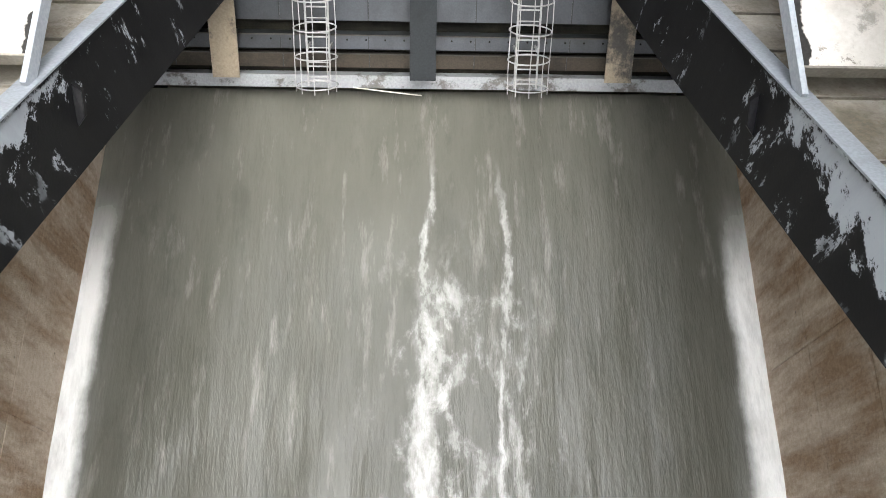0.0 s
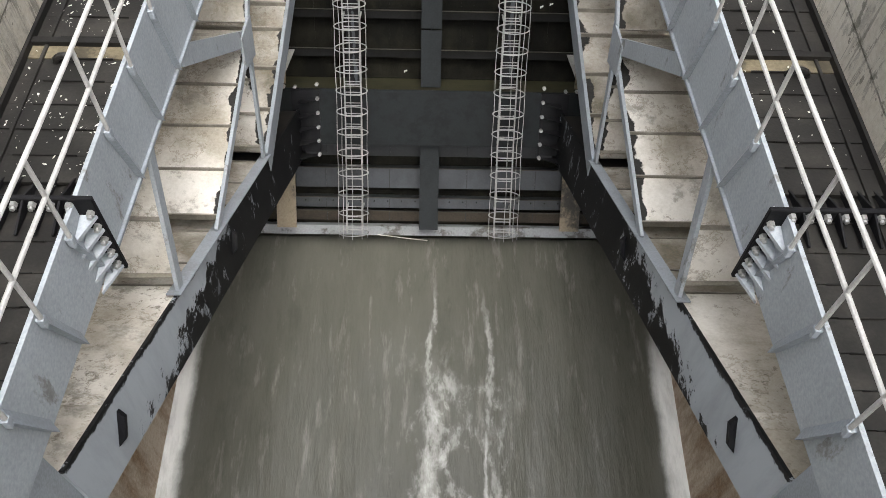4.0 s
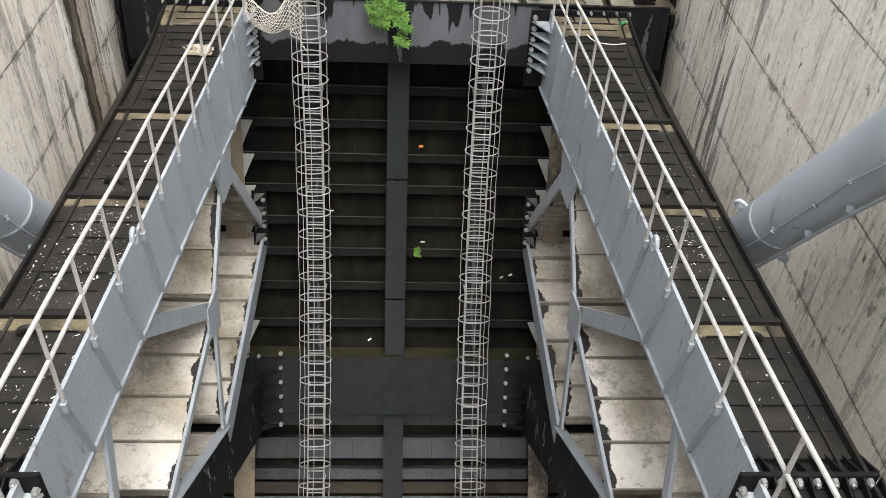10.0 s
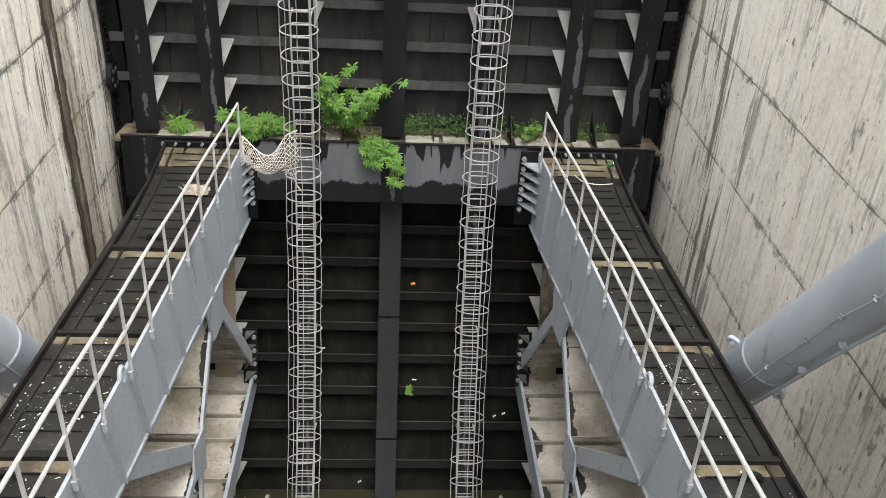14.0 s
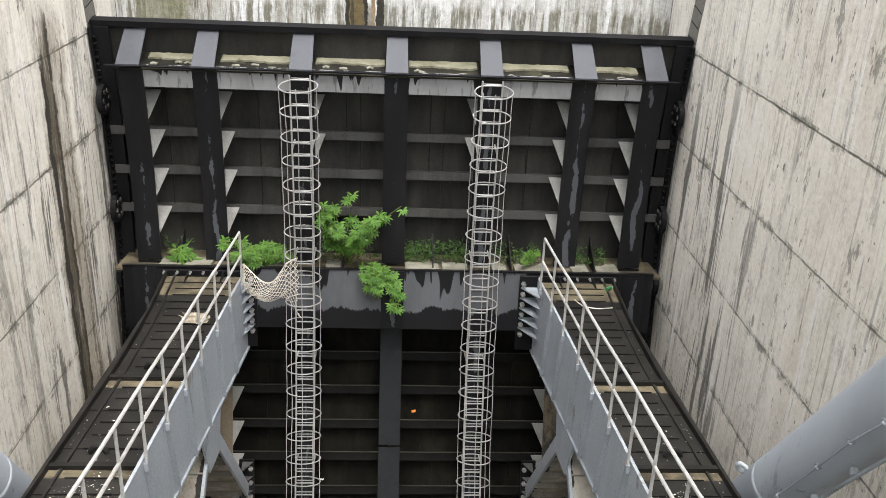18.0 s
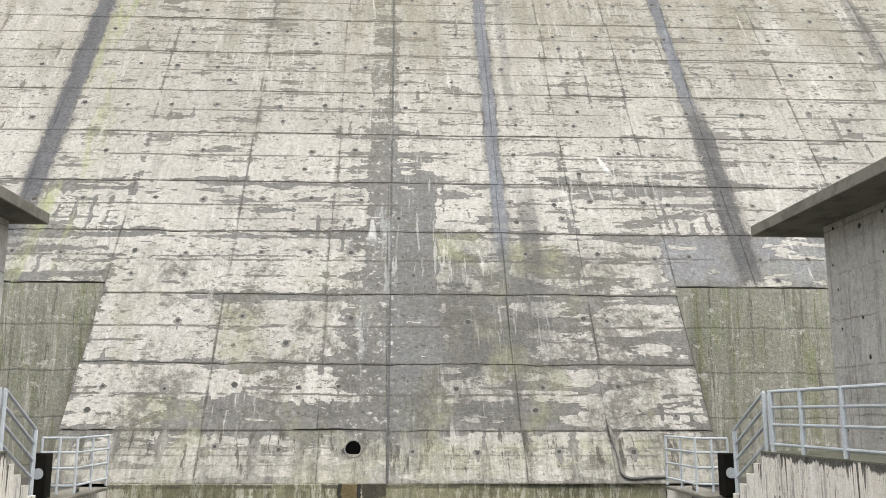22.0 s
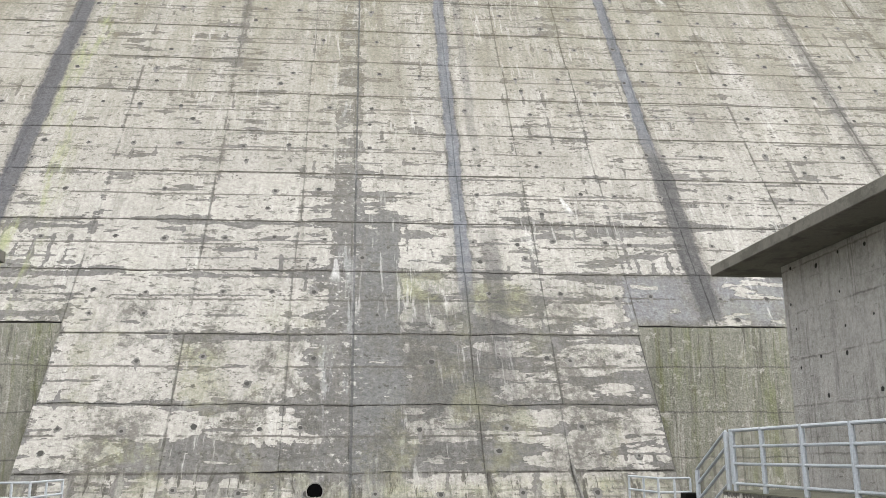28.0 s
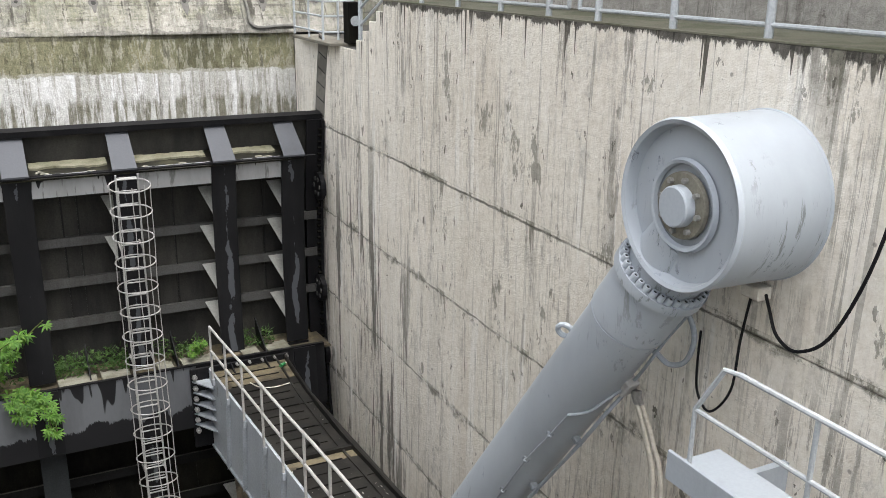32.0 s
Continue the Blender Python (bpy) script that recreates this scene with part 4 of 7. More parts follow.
def pillar_mat():
    m, nt, b = base_mat("black_girder_with_grey_run", 0.5)
    b.inputs["Specular IOR Level"].default_value = 0.15
    tc = nt.nodes.new("ShaderNodeTexCoord")
    sp = nt.nodes.new("ShaderNodeSeparateXYZ")
    link(nt, tc.outputs["Generated"], sp.inputs[0])
    sway = math_node(nt, "MULTIPLY", math_node(nt, "SUBTRACT", noise_fac(nt, 0.5, 5, 0.6, (1, 1, 1), 0.0, 1.0), 0.5), 0.9)
    d = math_node(nt, "ABSOLUTE", math_node(nt, "SUBTRACT", math_node(nt, "ADD", sp.outputs[0], sway), 0.52))
    reach = math_node(nt, "MULTIPLY", ramp(nt, noise_fac(nt, 0.9, 6, 0.7, (1, 1, 0.6), 0.0, 1.0), 0.46, 0.6), 0.15)
    run = ramp(nt, math_node(nt, "SUBTRACT", reach, d), 0.0, 0.02)
    wear = noise_fac(nt, 1.4, 8, 0.7, (1, 1, 0.2), 0.45, 0.75)
    c = mix(nt, wear, (0.0065, 0.0066, 0.0075), (0.014, 0.0142, 0.015))
    c = mix(nt, run, c, (0.058, 0.062, 0.069))
    link(nt, c, b.inputs["Base Color"])
    bump(nt, b, noise_fac(nt, 22, 4, 0.6, (1, 1, 1), 0.3, 0.7), 0.1, 0.005)
    return m


def leg_mat():
    m, nt, b = base_mat("grey_paint_under_black", 0.6)
    b.inputs["Specular IOR Level"].default_value = 0.15
    y, z = axis(nt, 1), axis(nt, 2)
    depth = math_node(nt, "SUBTRACT", math_node(nt, "MULTIPLY", y, -0.70), math_node(nt, "ADD", z, 7.0))
    n = nt.nodes.new("ShaderNodeTexNoise")
    n.inputs["Scale"].default_value, n.inputs["Detail"].default_value, n.inputs["Roughness"].default_value = 2.2, 10, 0.78
    link(nt, coords(nt, (1, 0.8, 1)), n.inputs["Vector"])
    edge = math_node(nt, "MULTIPLY", math_node(nt, "SUBTRACT", 9.2, y), 0.30)
    v = math_node(nt, "ADD", math_node(nt, "SUBTRACT", depth, edge), math_node(nt, "MULTIPLY", math_node(nt, "SUBTRACT", n.outputs["Fac"], 0.5), 3.0))
    f = ramp(nt, v, -0.02, 0.03)
    rimcoat = math_node(nt, "SUBTRACT", 1.0, ramp(nt, math_node(nt, "ADD", depth, math_node(nt, "MULTIPLY", math_node(nt, "SUBTRACT", n.outputs["Fac"], 0.5), 0.5)), 0.06, 0.10))
    f = math_node(nt, "MAXIMUM", f, rimcoat)
    scrape = math_node(nt, "MULTIPLY", noise_fac(nt, 3.2, 9, 0.75, (1, 1, 0.4), 0.585, 0.60), noise_fac(nt, 0.6, 4, 0.6, (1, 1, 1), 0.46, 0.56))
    f = math_node(nt, "MULTIPLY", f, math_node(nt, "SUBTRACT", 1.0, math_node(nt, "MULTIPLY", scrape, 0.9)))
    wear = noise_fac(nt, 1.4, 8, 0.7, (1, 1, 0.2), 0.45, 0.75)
    c = mix(nt, f, mix(nt, wear, (0.34, 0.37, 0.40), (0.25, 0.27, 0.29)), mix(nt, wear, (0.0062, 0.0064, 0.0070), (0.0125, 0.0127, 0.013)))
    link(nt, c, b.inputs["Base Color"])
    bump(nt, b, noise_fac(nt, 22, 4, 0.6, (1, 1, 1), 0.3, 0.7), 0.12, 0.005)
    return m


LEGPAINT = leg_mat()


def dripped_paint():
    """Grey paint with black runs hanging from its upper edge."""
    m, nt, b = base_mat("grey_with_black_runs", 0.5)
    b.inputs["Specular IOR Level"].default_value = 0.2
    c = mix(nt, noise_fac(nt, 1.4, 8, 0.7, (1, 1, 0.2), 0.45, 0.75), (0.27, 0.272, 0.275), (0.17, 0.17, 0.168))
    c = mix(nt, math_node(nt, "MULTIPLY", noise_fac(nt, 7.0, 5, 0.6, (1, 1, 0.06), 0.56, 0.62), 0.6), c, (0.06, 0.058, 0.052))
    for reach, across in ((0.62, 2.3), (0.30, 5.5)):
        c = mix(nt, drips(nt, -4.24, reach, across, 1.0, 2), c, (0.008, 0.008, 0.009))
    link(nt, c, b.inputs["Base Color"])
    bump(nt, b, noise_fac(nt, 22, 4, 0.6, (1, 1, 1), 0.3, 0.7), 0.1, 0.005)
    return m


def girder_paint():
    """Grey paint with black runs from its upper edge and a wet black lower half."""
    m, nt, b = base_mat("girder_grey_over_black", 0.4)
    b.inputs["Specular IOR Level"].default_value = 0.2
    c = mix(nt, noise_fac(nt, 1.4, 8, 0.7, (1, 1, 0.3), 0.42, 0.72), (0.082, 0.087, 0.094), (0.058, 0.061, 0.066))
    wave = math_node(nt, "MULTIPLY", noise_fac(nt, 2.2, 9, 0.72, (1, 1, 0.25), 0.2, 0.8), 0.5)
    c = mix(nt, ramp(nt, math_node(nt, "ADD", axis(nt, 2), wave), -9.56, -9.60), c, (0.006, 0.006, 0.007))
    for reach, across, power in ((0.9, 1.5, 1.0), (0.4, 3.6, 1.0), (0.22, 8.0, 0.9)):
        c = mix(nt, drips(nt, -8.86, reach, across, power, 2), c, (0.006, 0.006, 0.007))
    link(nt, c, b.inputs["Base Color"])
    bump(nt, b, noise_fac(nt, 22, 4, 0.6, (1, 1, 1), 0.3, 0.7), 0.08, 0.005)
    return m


WETGREY = dripped_paint()
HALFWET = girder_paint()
PILLAR = pillar_mat()
GIRDER2 = smeared("dark_blue_girder", (0.0068, 0.0086, 0.0092), (0.004, 0.0048, 0.0052), 0.45, 0.6, 2.5, (1, 1, 1), (0.5, 0.6))
POST = smeared("silted_post", (0.21, 0.175, 0.125), (0.045, 0.042, 0.036), 0.50, 0.62, 0.8, (1, 1, 0.4), (0.7, 0.6))
SCUFF = smeared("scuffed_beam", (0.19, 0.197, 0.20), (0.075, 0.072, 0.065), 0.50, 0.58, 1.4, (1, 1, 1), (0.5, 0.6))
TROUGH = smeared("wet_black_trough", (0.011, 0.0105, 0.008), (0.030, 0.029, 0.017), 0.50, 0.62, 1.8, (1, 1, 1), (0.5, 0.7))
SILT = smeared("silt_and_moss", (0.125, 0.105, 0.068), (0.045, 0.038, 0.026), 0.44, 0.58, 1.5, (1, 1, 1), (0.85, 0.6))
CRUST = painted("dried_silt", (0.20, 0.196, 0.160), (0.098, 0.096, 0.066), 0.85, 0.6, streak=False, scale=2.5)
LEDGE = painted("washed_grey_ledge", (0.26, 0.26, 0.245), (0.14, 0.136, 0.12), 0.6, 0.5, spec=0.2)
SEAM = painted("skin_seam", (0.008, 0.0075, 0.0065), (0.004, 0.004, 0.0035), 0.5, 0.5)
RIBDARK = painted("silted_cross_rib", (0.20, 0.185, 0.155), (0.36, 0.335, 0.285), 0.6, 0.5)
RAILPALE = painted("weathered_rail_paint", (0.36, 0.385, 0.40), (0.27, 0.285, 0.29), 0.45, 0.4)
CREAMSILT = painted("cream_silt", (0.155, 0.150, 0.108), (0.075, 0.073, 0.044), 0.85, 0.6, streak=False, scale=2.0)
CREAM = painted("cream_fibre", (0.52, 0.49, 0.425), (0.38, 0.35, 0.29), 0.8, 0.5, streak=False, scale=6)
RAGMAT = painted("soiled_cloth", (0.27, 0.24, 0.185), (0.12, 0.10, 0.07), 0.85, 0.6, streak=False, scale=5)
BOTTLE = painted("green_plastic", (0.03, 0.16, 0.06), (0.02, 0.10, 0.04), 0.3, 0.3)
ORANGE = painted("orange_plastic", (0.50, 0.16, 0.03), (0.35, 0.11, 0.02), 0.4, 0.3)
RINGSTEEL = painted("bare_ring_steel", (0.20, 0.19, 0.155), (0.13, 0.12, 0.095), 0.45, 0.5, 0.3)
STEM = painted("green_stem", (0.09, 0.12, 0.03), (0.12, 0.09, 0.04), 0.7, 0.4, streak=False)


def leaf_mat(name, deep, light, mean):
    m, nt, b = base_mat(name, 0.5)
    g = nt.nodes.new("ShaderNodeNewGeometry")
    c = mix(nt, g.outputs["Random Per Island"], deep, light)
    c = mix(nt, noise_fac(nt, 3, 4, 0.6, (1, 1, 1), 0.3, 0.7), c, mean)
    link(nt, c, b.inputs["Base Color"])
    b.inputs["Transmission Weight"].default_value = 0.0
    tr = nt.nodes.new("ShaderNodeBsdfTranslucent")
    link(nt, c, tr.inputs["Color"])
    ms = nt.nodes.new("ShaderNodeMixShader")
    ms.inputs[0].default_value = 0.35
    link(nt, b.outputs[0], ms.inputs[1])
    link(nt, tr.outputs[0], ms.inputs[2])
    link(nt, ms.outputs[0], nt.nodes["Material Output"].inputs["Surface"])
    return m


LEAF = leaf_mat("fresh_leaf", (0.030, 0.092, 0.012), (0.125, 0.235, 0.030), (0.07, 0.175, 0.018))
WEED = leaf_mat("weed_leaf", (0.016, 0.045, 0.009), (0.080, 0.140, 0.030), (0.032, 0.080, 0.014))
DROPPING = painted("chalky_dropping", (0.56, 0.55, 0.50), (0.36, 0.35, 0.31), 0.8, 0.5, streak=False, scale=6)
WHITE = painted("white_stiffener_paint", (0.74, 0.74, 0.72), (0.60, 0.60, 0.57), 0.45, 0.4)


# ---- mesh helpers ----
def part(name, bm, material, parent=None, label=""):
    me = bpy.data.meshes.new(name)
    bm.normal_update()
    bm.to_mesh(me)
    bm.free()
    me.materials.append(material)
    ob = new(name, me)
    if parent is not None:
        ob.parent = parent
    if label:
        ob["label"] = label
    return ob


def shared(name, me, m, parent=None):
    ob = new(name, me)
    ob.matrix_basis = m
    if parent is not None:
        ob.parent = parent
    return ob


def thing(name, label, category, group="", kind=""):
    return tagged(new(name), label, category, group, kind)


def box(bm, lo, hi, m=None, bevel=0.0):
    vs = [bm.verts.new((x, y, z)) for x in (lo[0], hi[0]) for y in (lo[1], hi[1]) for z in (lo[2], hi[2])]
    fs = [bm.faces.new([vs[i] for i in q]) for q in ((0, 1, 3, 2), (4, 6, 7, 5), (0, 4, 5, 1), (2, 3, 7, 6), (0, 2, 6, 4), (1, 5, 7, 3))]
    if bevel:
        es = list({e for f in fs for e in f.edges})
        r = bmesh.ops.bevel(bm, geom=es, offset=bevel, segments=1, affect="EDGES", profile=0.5)
        vs = list({v for f in r["faces"] for v in f.verts})
    if m is not None:
        bmesh.ops.transform(bm, matrix=m, verts=vs)
    return bm


def hexa(bm, a, b):
    """A solid between two quads, corner by corner."""
    va, vb = [bm.verts.new(p) for p in a], [bm.verts.new(p) for p in b]
    bm.faces.new(va[::-1])
    bm.faces.new(vb)
    for i in range(4):
        j = (i + 1) % 4
        bm.faces.new((va[i], va[j], vb[j], vb[i]))
    return bm


def prism(bm, ring, dx):
    """A flat polygon (list of points) pushed along the vector dx."""
    va = [bm.verts.new(p) for p in ring]
    vb = [bm.verts.new(Vector(p) + Vector(dx)) for p in ring]
    bm.faces.new(va[::-1])
    bm.faces.new(vb)
    n = len(ring)
    for i in range(n):
        j = (i + 1) % n
        bm.faces.new((va[i], va[j], vb[j], vb[i]))
    bmesh.ops.recalc_face_normals(bm, faces=bm.faces)
    return bm


def tube(bm, pts, r, n=8, closed=False):
    pts = [Vector(p) for p in pts]
    rings, count = [], len(pts)
    up = None
    for i, p in enumerate(pts):
        a = pts[i - 1] if (i > 0 or closed) else p
        b = pts[(i + 1) % count] if (i < count - 1 or closed) else p
        d = (b - a).normalized()
        if up is None:
            up = Vector((0, 0, 1)) if abs(d.z) < 0.9 else Vector((1, 0, 0))
        s = d.cross(up).normalized()
        up = s.cross(d).normalized()
        rings.append([bm.verts.new(p + r * (math.cos(k * math.tau / n) * s + math.sin(k * math.tau / n) * up)) for k in range(n)])
    for i in range(count if closed else count - 1):
        a, b = rings[i], rings[(i + 1) % count]
        for k in range(n):
            bm.faces.new((a[k], a[(k + 1) % n], b[(k + 1) % n], b[k]))
    if not closed:
        bm.faces.new(rings[0][::-1])
        bm.faces.new(rings[-1])
    return bm


def smooth(ob):
    for p in ob.data.polygons:
        p.use_smooth = True
    return ob


def beam(bm, a, b, wide, deep, side=(1, 0, 0)):
    """A bar of box section from a to b; `wide` along side."""
    a, b = Vector(a), Vector(b)
    d = (b - a).normalized()
    s = Vector(side)
    s = (s - d * s.dot(d)).normalized()
    u = d.cross(s)
    q = lambda p: [p + s * wide / 2 * i + u * deep / 2 * j for i, j in ((-1, -1), (1, -1), (1, 1), (-1, 1))]
    return hexa(bm, q(a), q(b))


BM = bmesh.new

# ---- the gate's circle ----
AXIS_Y, AXIS_Z, SKIN_R = -0.8, -7.3, 21.5
HALF, POOL = 6.8, -22.55


def on_arc(x, r, deg):
    return Vector((x, AXIS_Y + r * math.cos(radians(deg)), AXIS_Z + r * math.sin(radians(deg))))


def arc_solid(bm, x0, x1, r0, r1, d0, d1, steps=1):
    """A block between two radii, two angles and two x."""
    rings = []
    for i in range(steps + 1):
        d = d0 + (d1 - d0) * i / steps
        rings.append([bm.verts.new(on_arc(x, r, d)) for x, r in ((x0, r0), (x1, r0), (x1, r1), (x0, r1))])
    bm.faces.new(rings[0])
    bm.faces.new(rings[-1][::-1])
    for a, b in zip(rings, rings[1:]):
        for k in range(4):
            bm.faces.new((a[k], b[k], b[(k + 1) % 4], a[(k + 1) % 4]))
    bmesh.ops.recalc_face_normals(bm, faces=bm.faces)
    return bm


# ---- setting ----
CREST_BASE, WING_Z, CREST_TOP = 21.7, 3.7, 26.75
DAM = Matrix(((1, 0, 0, 0), (-0.02, 1, 0, 0), (0, 0, 1, 0), (0, 0, 0, 1)))
BACK = 0.06


def face_y(z):
    return LIP_Y + BATTER * (z - LIP_Z)


CREST_Y = face_y(CREST_BASE)
tagged(part("ground", box(BM(), (-400, -400, -27), (400, 400, -26)), MOSSY), "wet concrete ground under the outlet", "ground", kind="structure")
walls = {}
for side, word in ((1, "east"), (-1, "west")):
    bm = BM()
    a, o = HALF + 0.03, 14.0
    xs = (a, o) if side > 0 else (-o, -a)
    box(bm, (xs[0], -30, -26), (xs[1], STEP_Y, DECK_Z))
    box(bm, (xs[0], STEP_Y, -26), (xs[1], 26, LOW_Z))
    for k in range(4):
        h = DECK_Z - (k + 1) * (DECK_Z - LOW_Z) / 5
        box(bm, (xs[0], STEP_Y + 0.37 * k, LOW_Z), (xs[1], STEP_Y + 0.37 * (k + 1), h - 0.03))
    walls[side] = tagged(part("wall_" + word, bm, JOINT), "tall board-marked concrete pier wall with dark streaks", "wall", kind="structure")
breast = tagged(part("wall_breast", box(BM(), (-HALF, LIP_Y + 0.03, -26), (HALF, 27, LIP_Z)), BREAST), "stained concrete wall behind the gate", "wall", kind="structure")
bm = BM()
prism(bm, [(-8.3, LIP_Y + BACK, LIP_Z), (-8.3, CREST_Y + BACK, CREST_BASE), (-8.3, 46, CREST_BASE), (-8.3, 46, LIP_Z)], (16.6, 0, 0))
bmesh.ops.transform(bm, matrix=DAM, verts=bm.verts)
dam = tagged(part("wall_dam", bm, JOINT), "sloping weathered concrete dam face with pale patches and wet runs", "wall", kind="structure")
bm = BM()
for x0, x1 in ((-70, -8.3), (8.3, 70)):
    prism(bm, [(x0, face_y(WING_Z) + BACK, -26), (x0, face_y(WING_Z) + BACK, WING_Z), (x0, CREST_Y + BACK, CREST_BASE), (x0, 46, CREST_BASE), (x0, 46, -26)], (x1 - x0, 0, 0))
bmesh.ops.transform(bm, matrix=DAM, verts=bm.verts)
tagged(part("wall_dam_flanks", bm, JOINT), "sloping concrete dam face beside the outlet", "wall", kind="structure")
bm = box(BM(), (-70, CREST_Y + BACK, CREST_BASE), (70, CREST_Y + 6, CREST_TOP))
bmesh.ops.transform(bm, matrix=DAM, verts=bm.verts)
crest = tagged(part("wall_crest", bm, JOINT), "grey concrete crest wall with drain slots", "wall", kind="structure")
bm = BM()
for x0, x1 in ((-70, -8.3), (8.3, 70)):
    box(bm, (x0, face_y(WING_Z) + 0.01, -26), (x1, face_y(WING_Z) + BACK, WING_Z - 0.02))
bmesh.ops.transform(bm, matrix=DAM, verts=bm.verts)
tagged(part("wall_wings", bm, WING), "mossy upright concrete wall beside the dam block", "wall", kind="structure")

# unseen slab, added behind the viewpoint to keep skylight off gate and water
bm = BM()
box(bm, (-HALF, -9.0, -2.6), (HALF, -0.7, -1.65))
tagged(part("wall_light_block", bm, HOUSE), "unseen concrete slab added behind the viewpoint to block skylight", "bridge", kind="structure")

# running water: a sheet with long low ripples
bm = BM()
NX, NY = 80, 220
grid = []
for j in range(NY + 1):
    y = 14.7 - 50.0 * (j / NY) ** 1.25
    row = []
    for i in range(NX + 1):
        x = -HALF + 2 * HALF * i / NX
        rough = min(1.0, max(0.1, (14.0 - y) / 7))
        p = Vector((x * 0.9, y * 0.28, 0.0))
        h = 0.10 * noise.fractal(p, 1.0, 2.0, 3) + 0.16 * math.exp(-((abs(x) - 6.7) / 0.35) ** 2) * min(1, max(0, (12.5 - y) / 4))
        row.append(bm.verts.new((x, y, POOL + rough * h)))
    grid.append(row)
for j in range(NY):
    for i in range(NX):
        bm.faces.new((grid[j][i], grid[j + 1][i], grid[j + 1][i + 1], grid[j][i + 1]))
tagged(smooth(part("water", bm, WATER)), "fast brown silty water with white foam streaks", "water", kind="structure")

# ---- radial gate ----
gate = thing("radial_gate", "tall black steel radial gate with ribs, open over the water", "sluice gate")
# one skin in two colours: the lower part has its shade painted in
part("skin_plate", arc_solid(BM(), -6.72, 6.72, SKIN_R, SKIN_R + 0.04, 10.4, -4.8, 18), SKINLIT, gate, "dark upper skin plate, daylight put into its colour")
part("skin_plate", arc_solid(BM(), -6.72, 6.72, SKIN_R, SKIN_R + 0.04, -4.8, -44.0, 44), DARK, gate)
PILLARS = (-5.8, -4.2, -2.1, 0.0, 2.1, 4.2, 5.8)
RIBS = (3.7, 1.1, -1.5, -11.83, -14.3, -16.8, -19.15, -21.58, -24.0, -26.62, -29.52)
for d in RIBS:
    # ribs below the upper girder take the shaded copy of the colour
    rib = part("rib", arc_solid(BM(), -6.6, 6.6, SKIN_R - 0.32, SKIN_R - 0.002, d - 0.04, d + 0.04), RIB if d > -5 else RIBSHADE, gate)
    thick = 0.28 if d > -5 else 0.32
    part("flange", arc_solid(BM(), -6.6, 6.6, SKIN_R - 0.36, SKIN_R - 0.322, d - thick, d + thick), RIB if d > -5 else RIBSHADE, rib)
    if d < -5:
        # the lip is a painted highlight on the flange's upper edge
        part("lip", arc_solid(BM(), -6.6, 6.6, SKIN_R - 0.40, SKIN_R - 0.361, d + thick - 0.045, d + thick), LIPLIGHT, rib, "thin pale upper edge, a highlight built as a strip")
# washed plates of the gate's foot
for d0, d1, r, m in ((-36.1, -37.75, 0.06, RIBLOW), (-38.5, -40.15, 0.32, FOOTPLATE), (-40.9, -41.75, 0.34, FOOTPLATE), (-42.1, -42.95, 0.12, FOOTBROWN)):
    band = part("foot_plate", arc_solid(BM(), -6.1, 6.1, SKIN_R - r, SKIN_R - 0.002, d0, d1, 2), m, gate, "washed grey plate low on the gate")
    part("lip", arc_solid(BM(), -6.1, 6.1, SKIN_R - r - 0.04, SKIN_R - r - 0.003, d0 - 0.07, d0), LIPLIGHT, band)
    for x in (-5.3, -3.0, -1.15, 1.1, 3.1, 5.2):
        part("weld", arc_solid(BM(), x - 0.012, x + 0.012, SKIN_R - r - 0.012, SKIN_R - r - 0.002, d0 - 0.1, d1), SEAM, band)
for k in range(26):
    x = -5.2 + 0.4 * k + (0.2 if k > 12 else 0)
    c, n = on_arc(x, SKIN_R - 0.345, -41.2), on_arc(x, SKIN_R - 0.37, -41.2)
    part("rivet", tube(BM(), [c, n], 0.022, 6), BOLT if k in (0, 25) else DARK, gate)
# upright seams on the skin between the ribs
for d0, d1 in ((6.4, -1.7), (-12.1, -28.8)):
    for k in range(-9, 10):
        x = k * 0.68 + 0.2 * math.sin(k * 2.3)
        part("seam", arc_solid(BM(), x - 0.018, x + 0.018, SKIN_R - 0.03, SKIN_R - 0.003, d0, d1, 8), SEAM if d0 > 0 else DARK, gate)
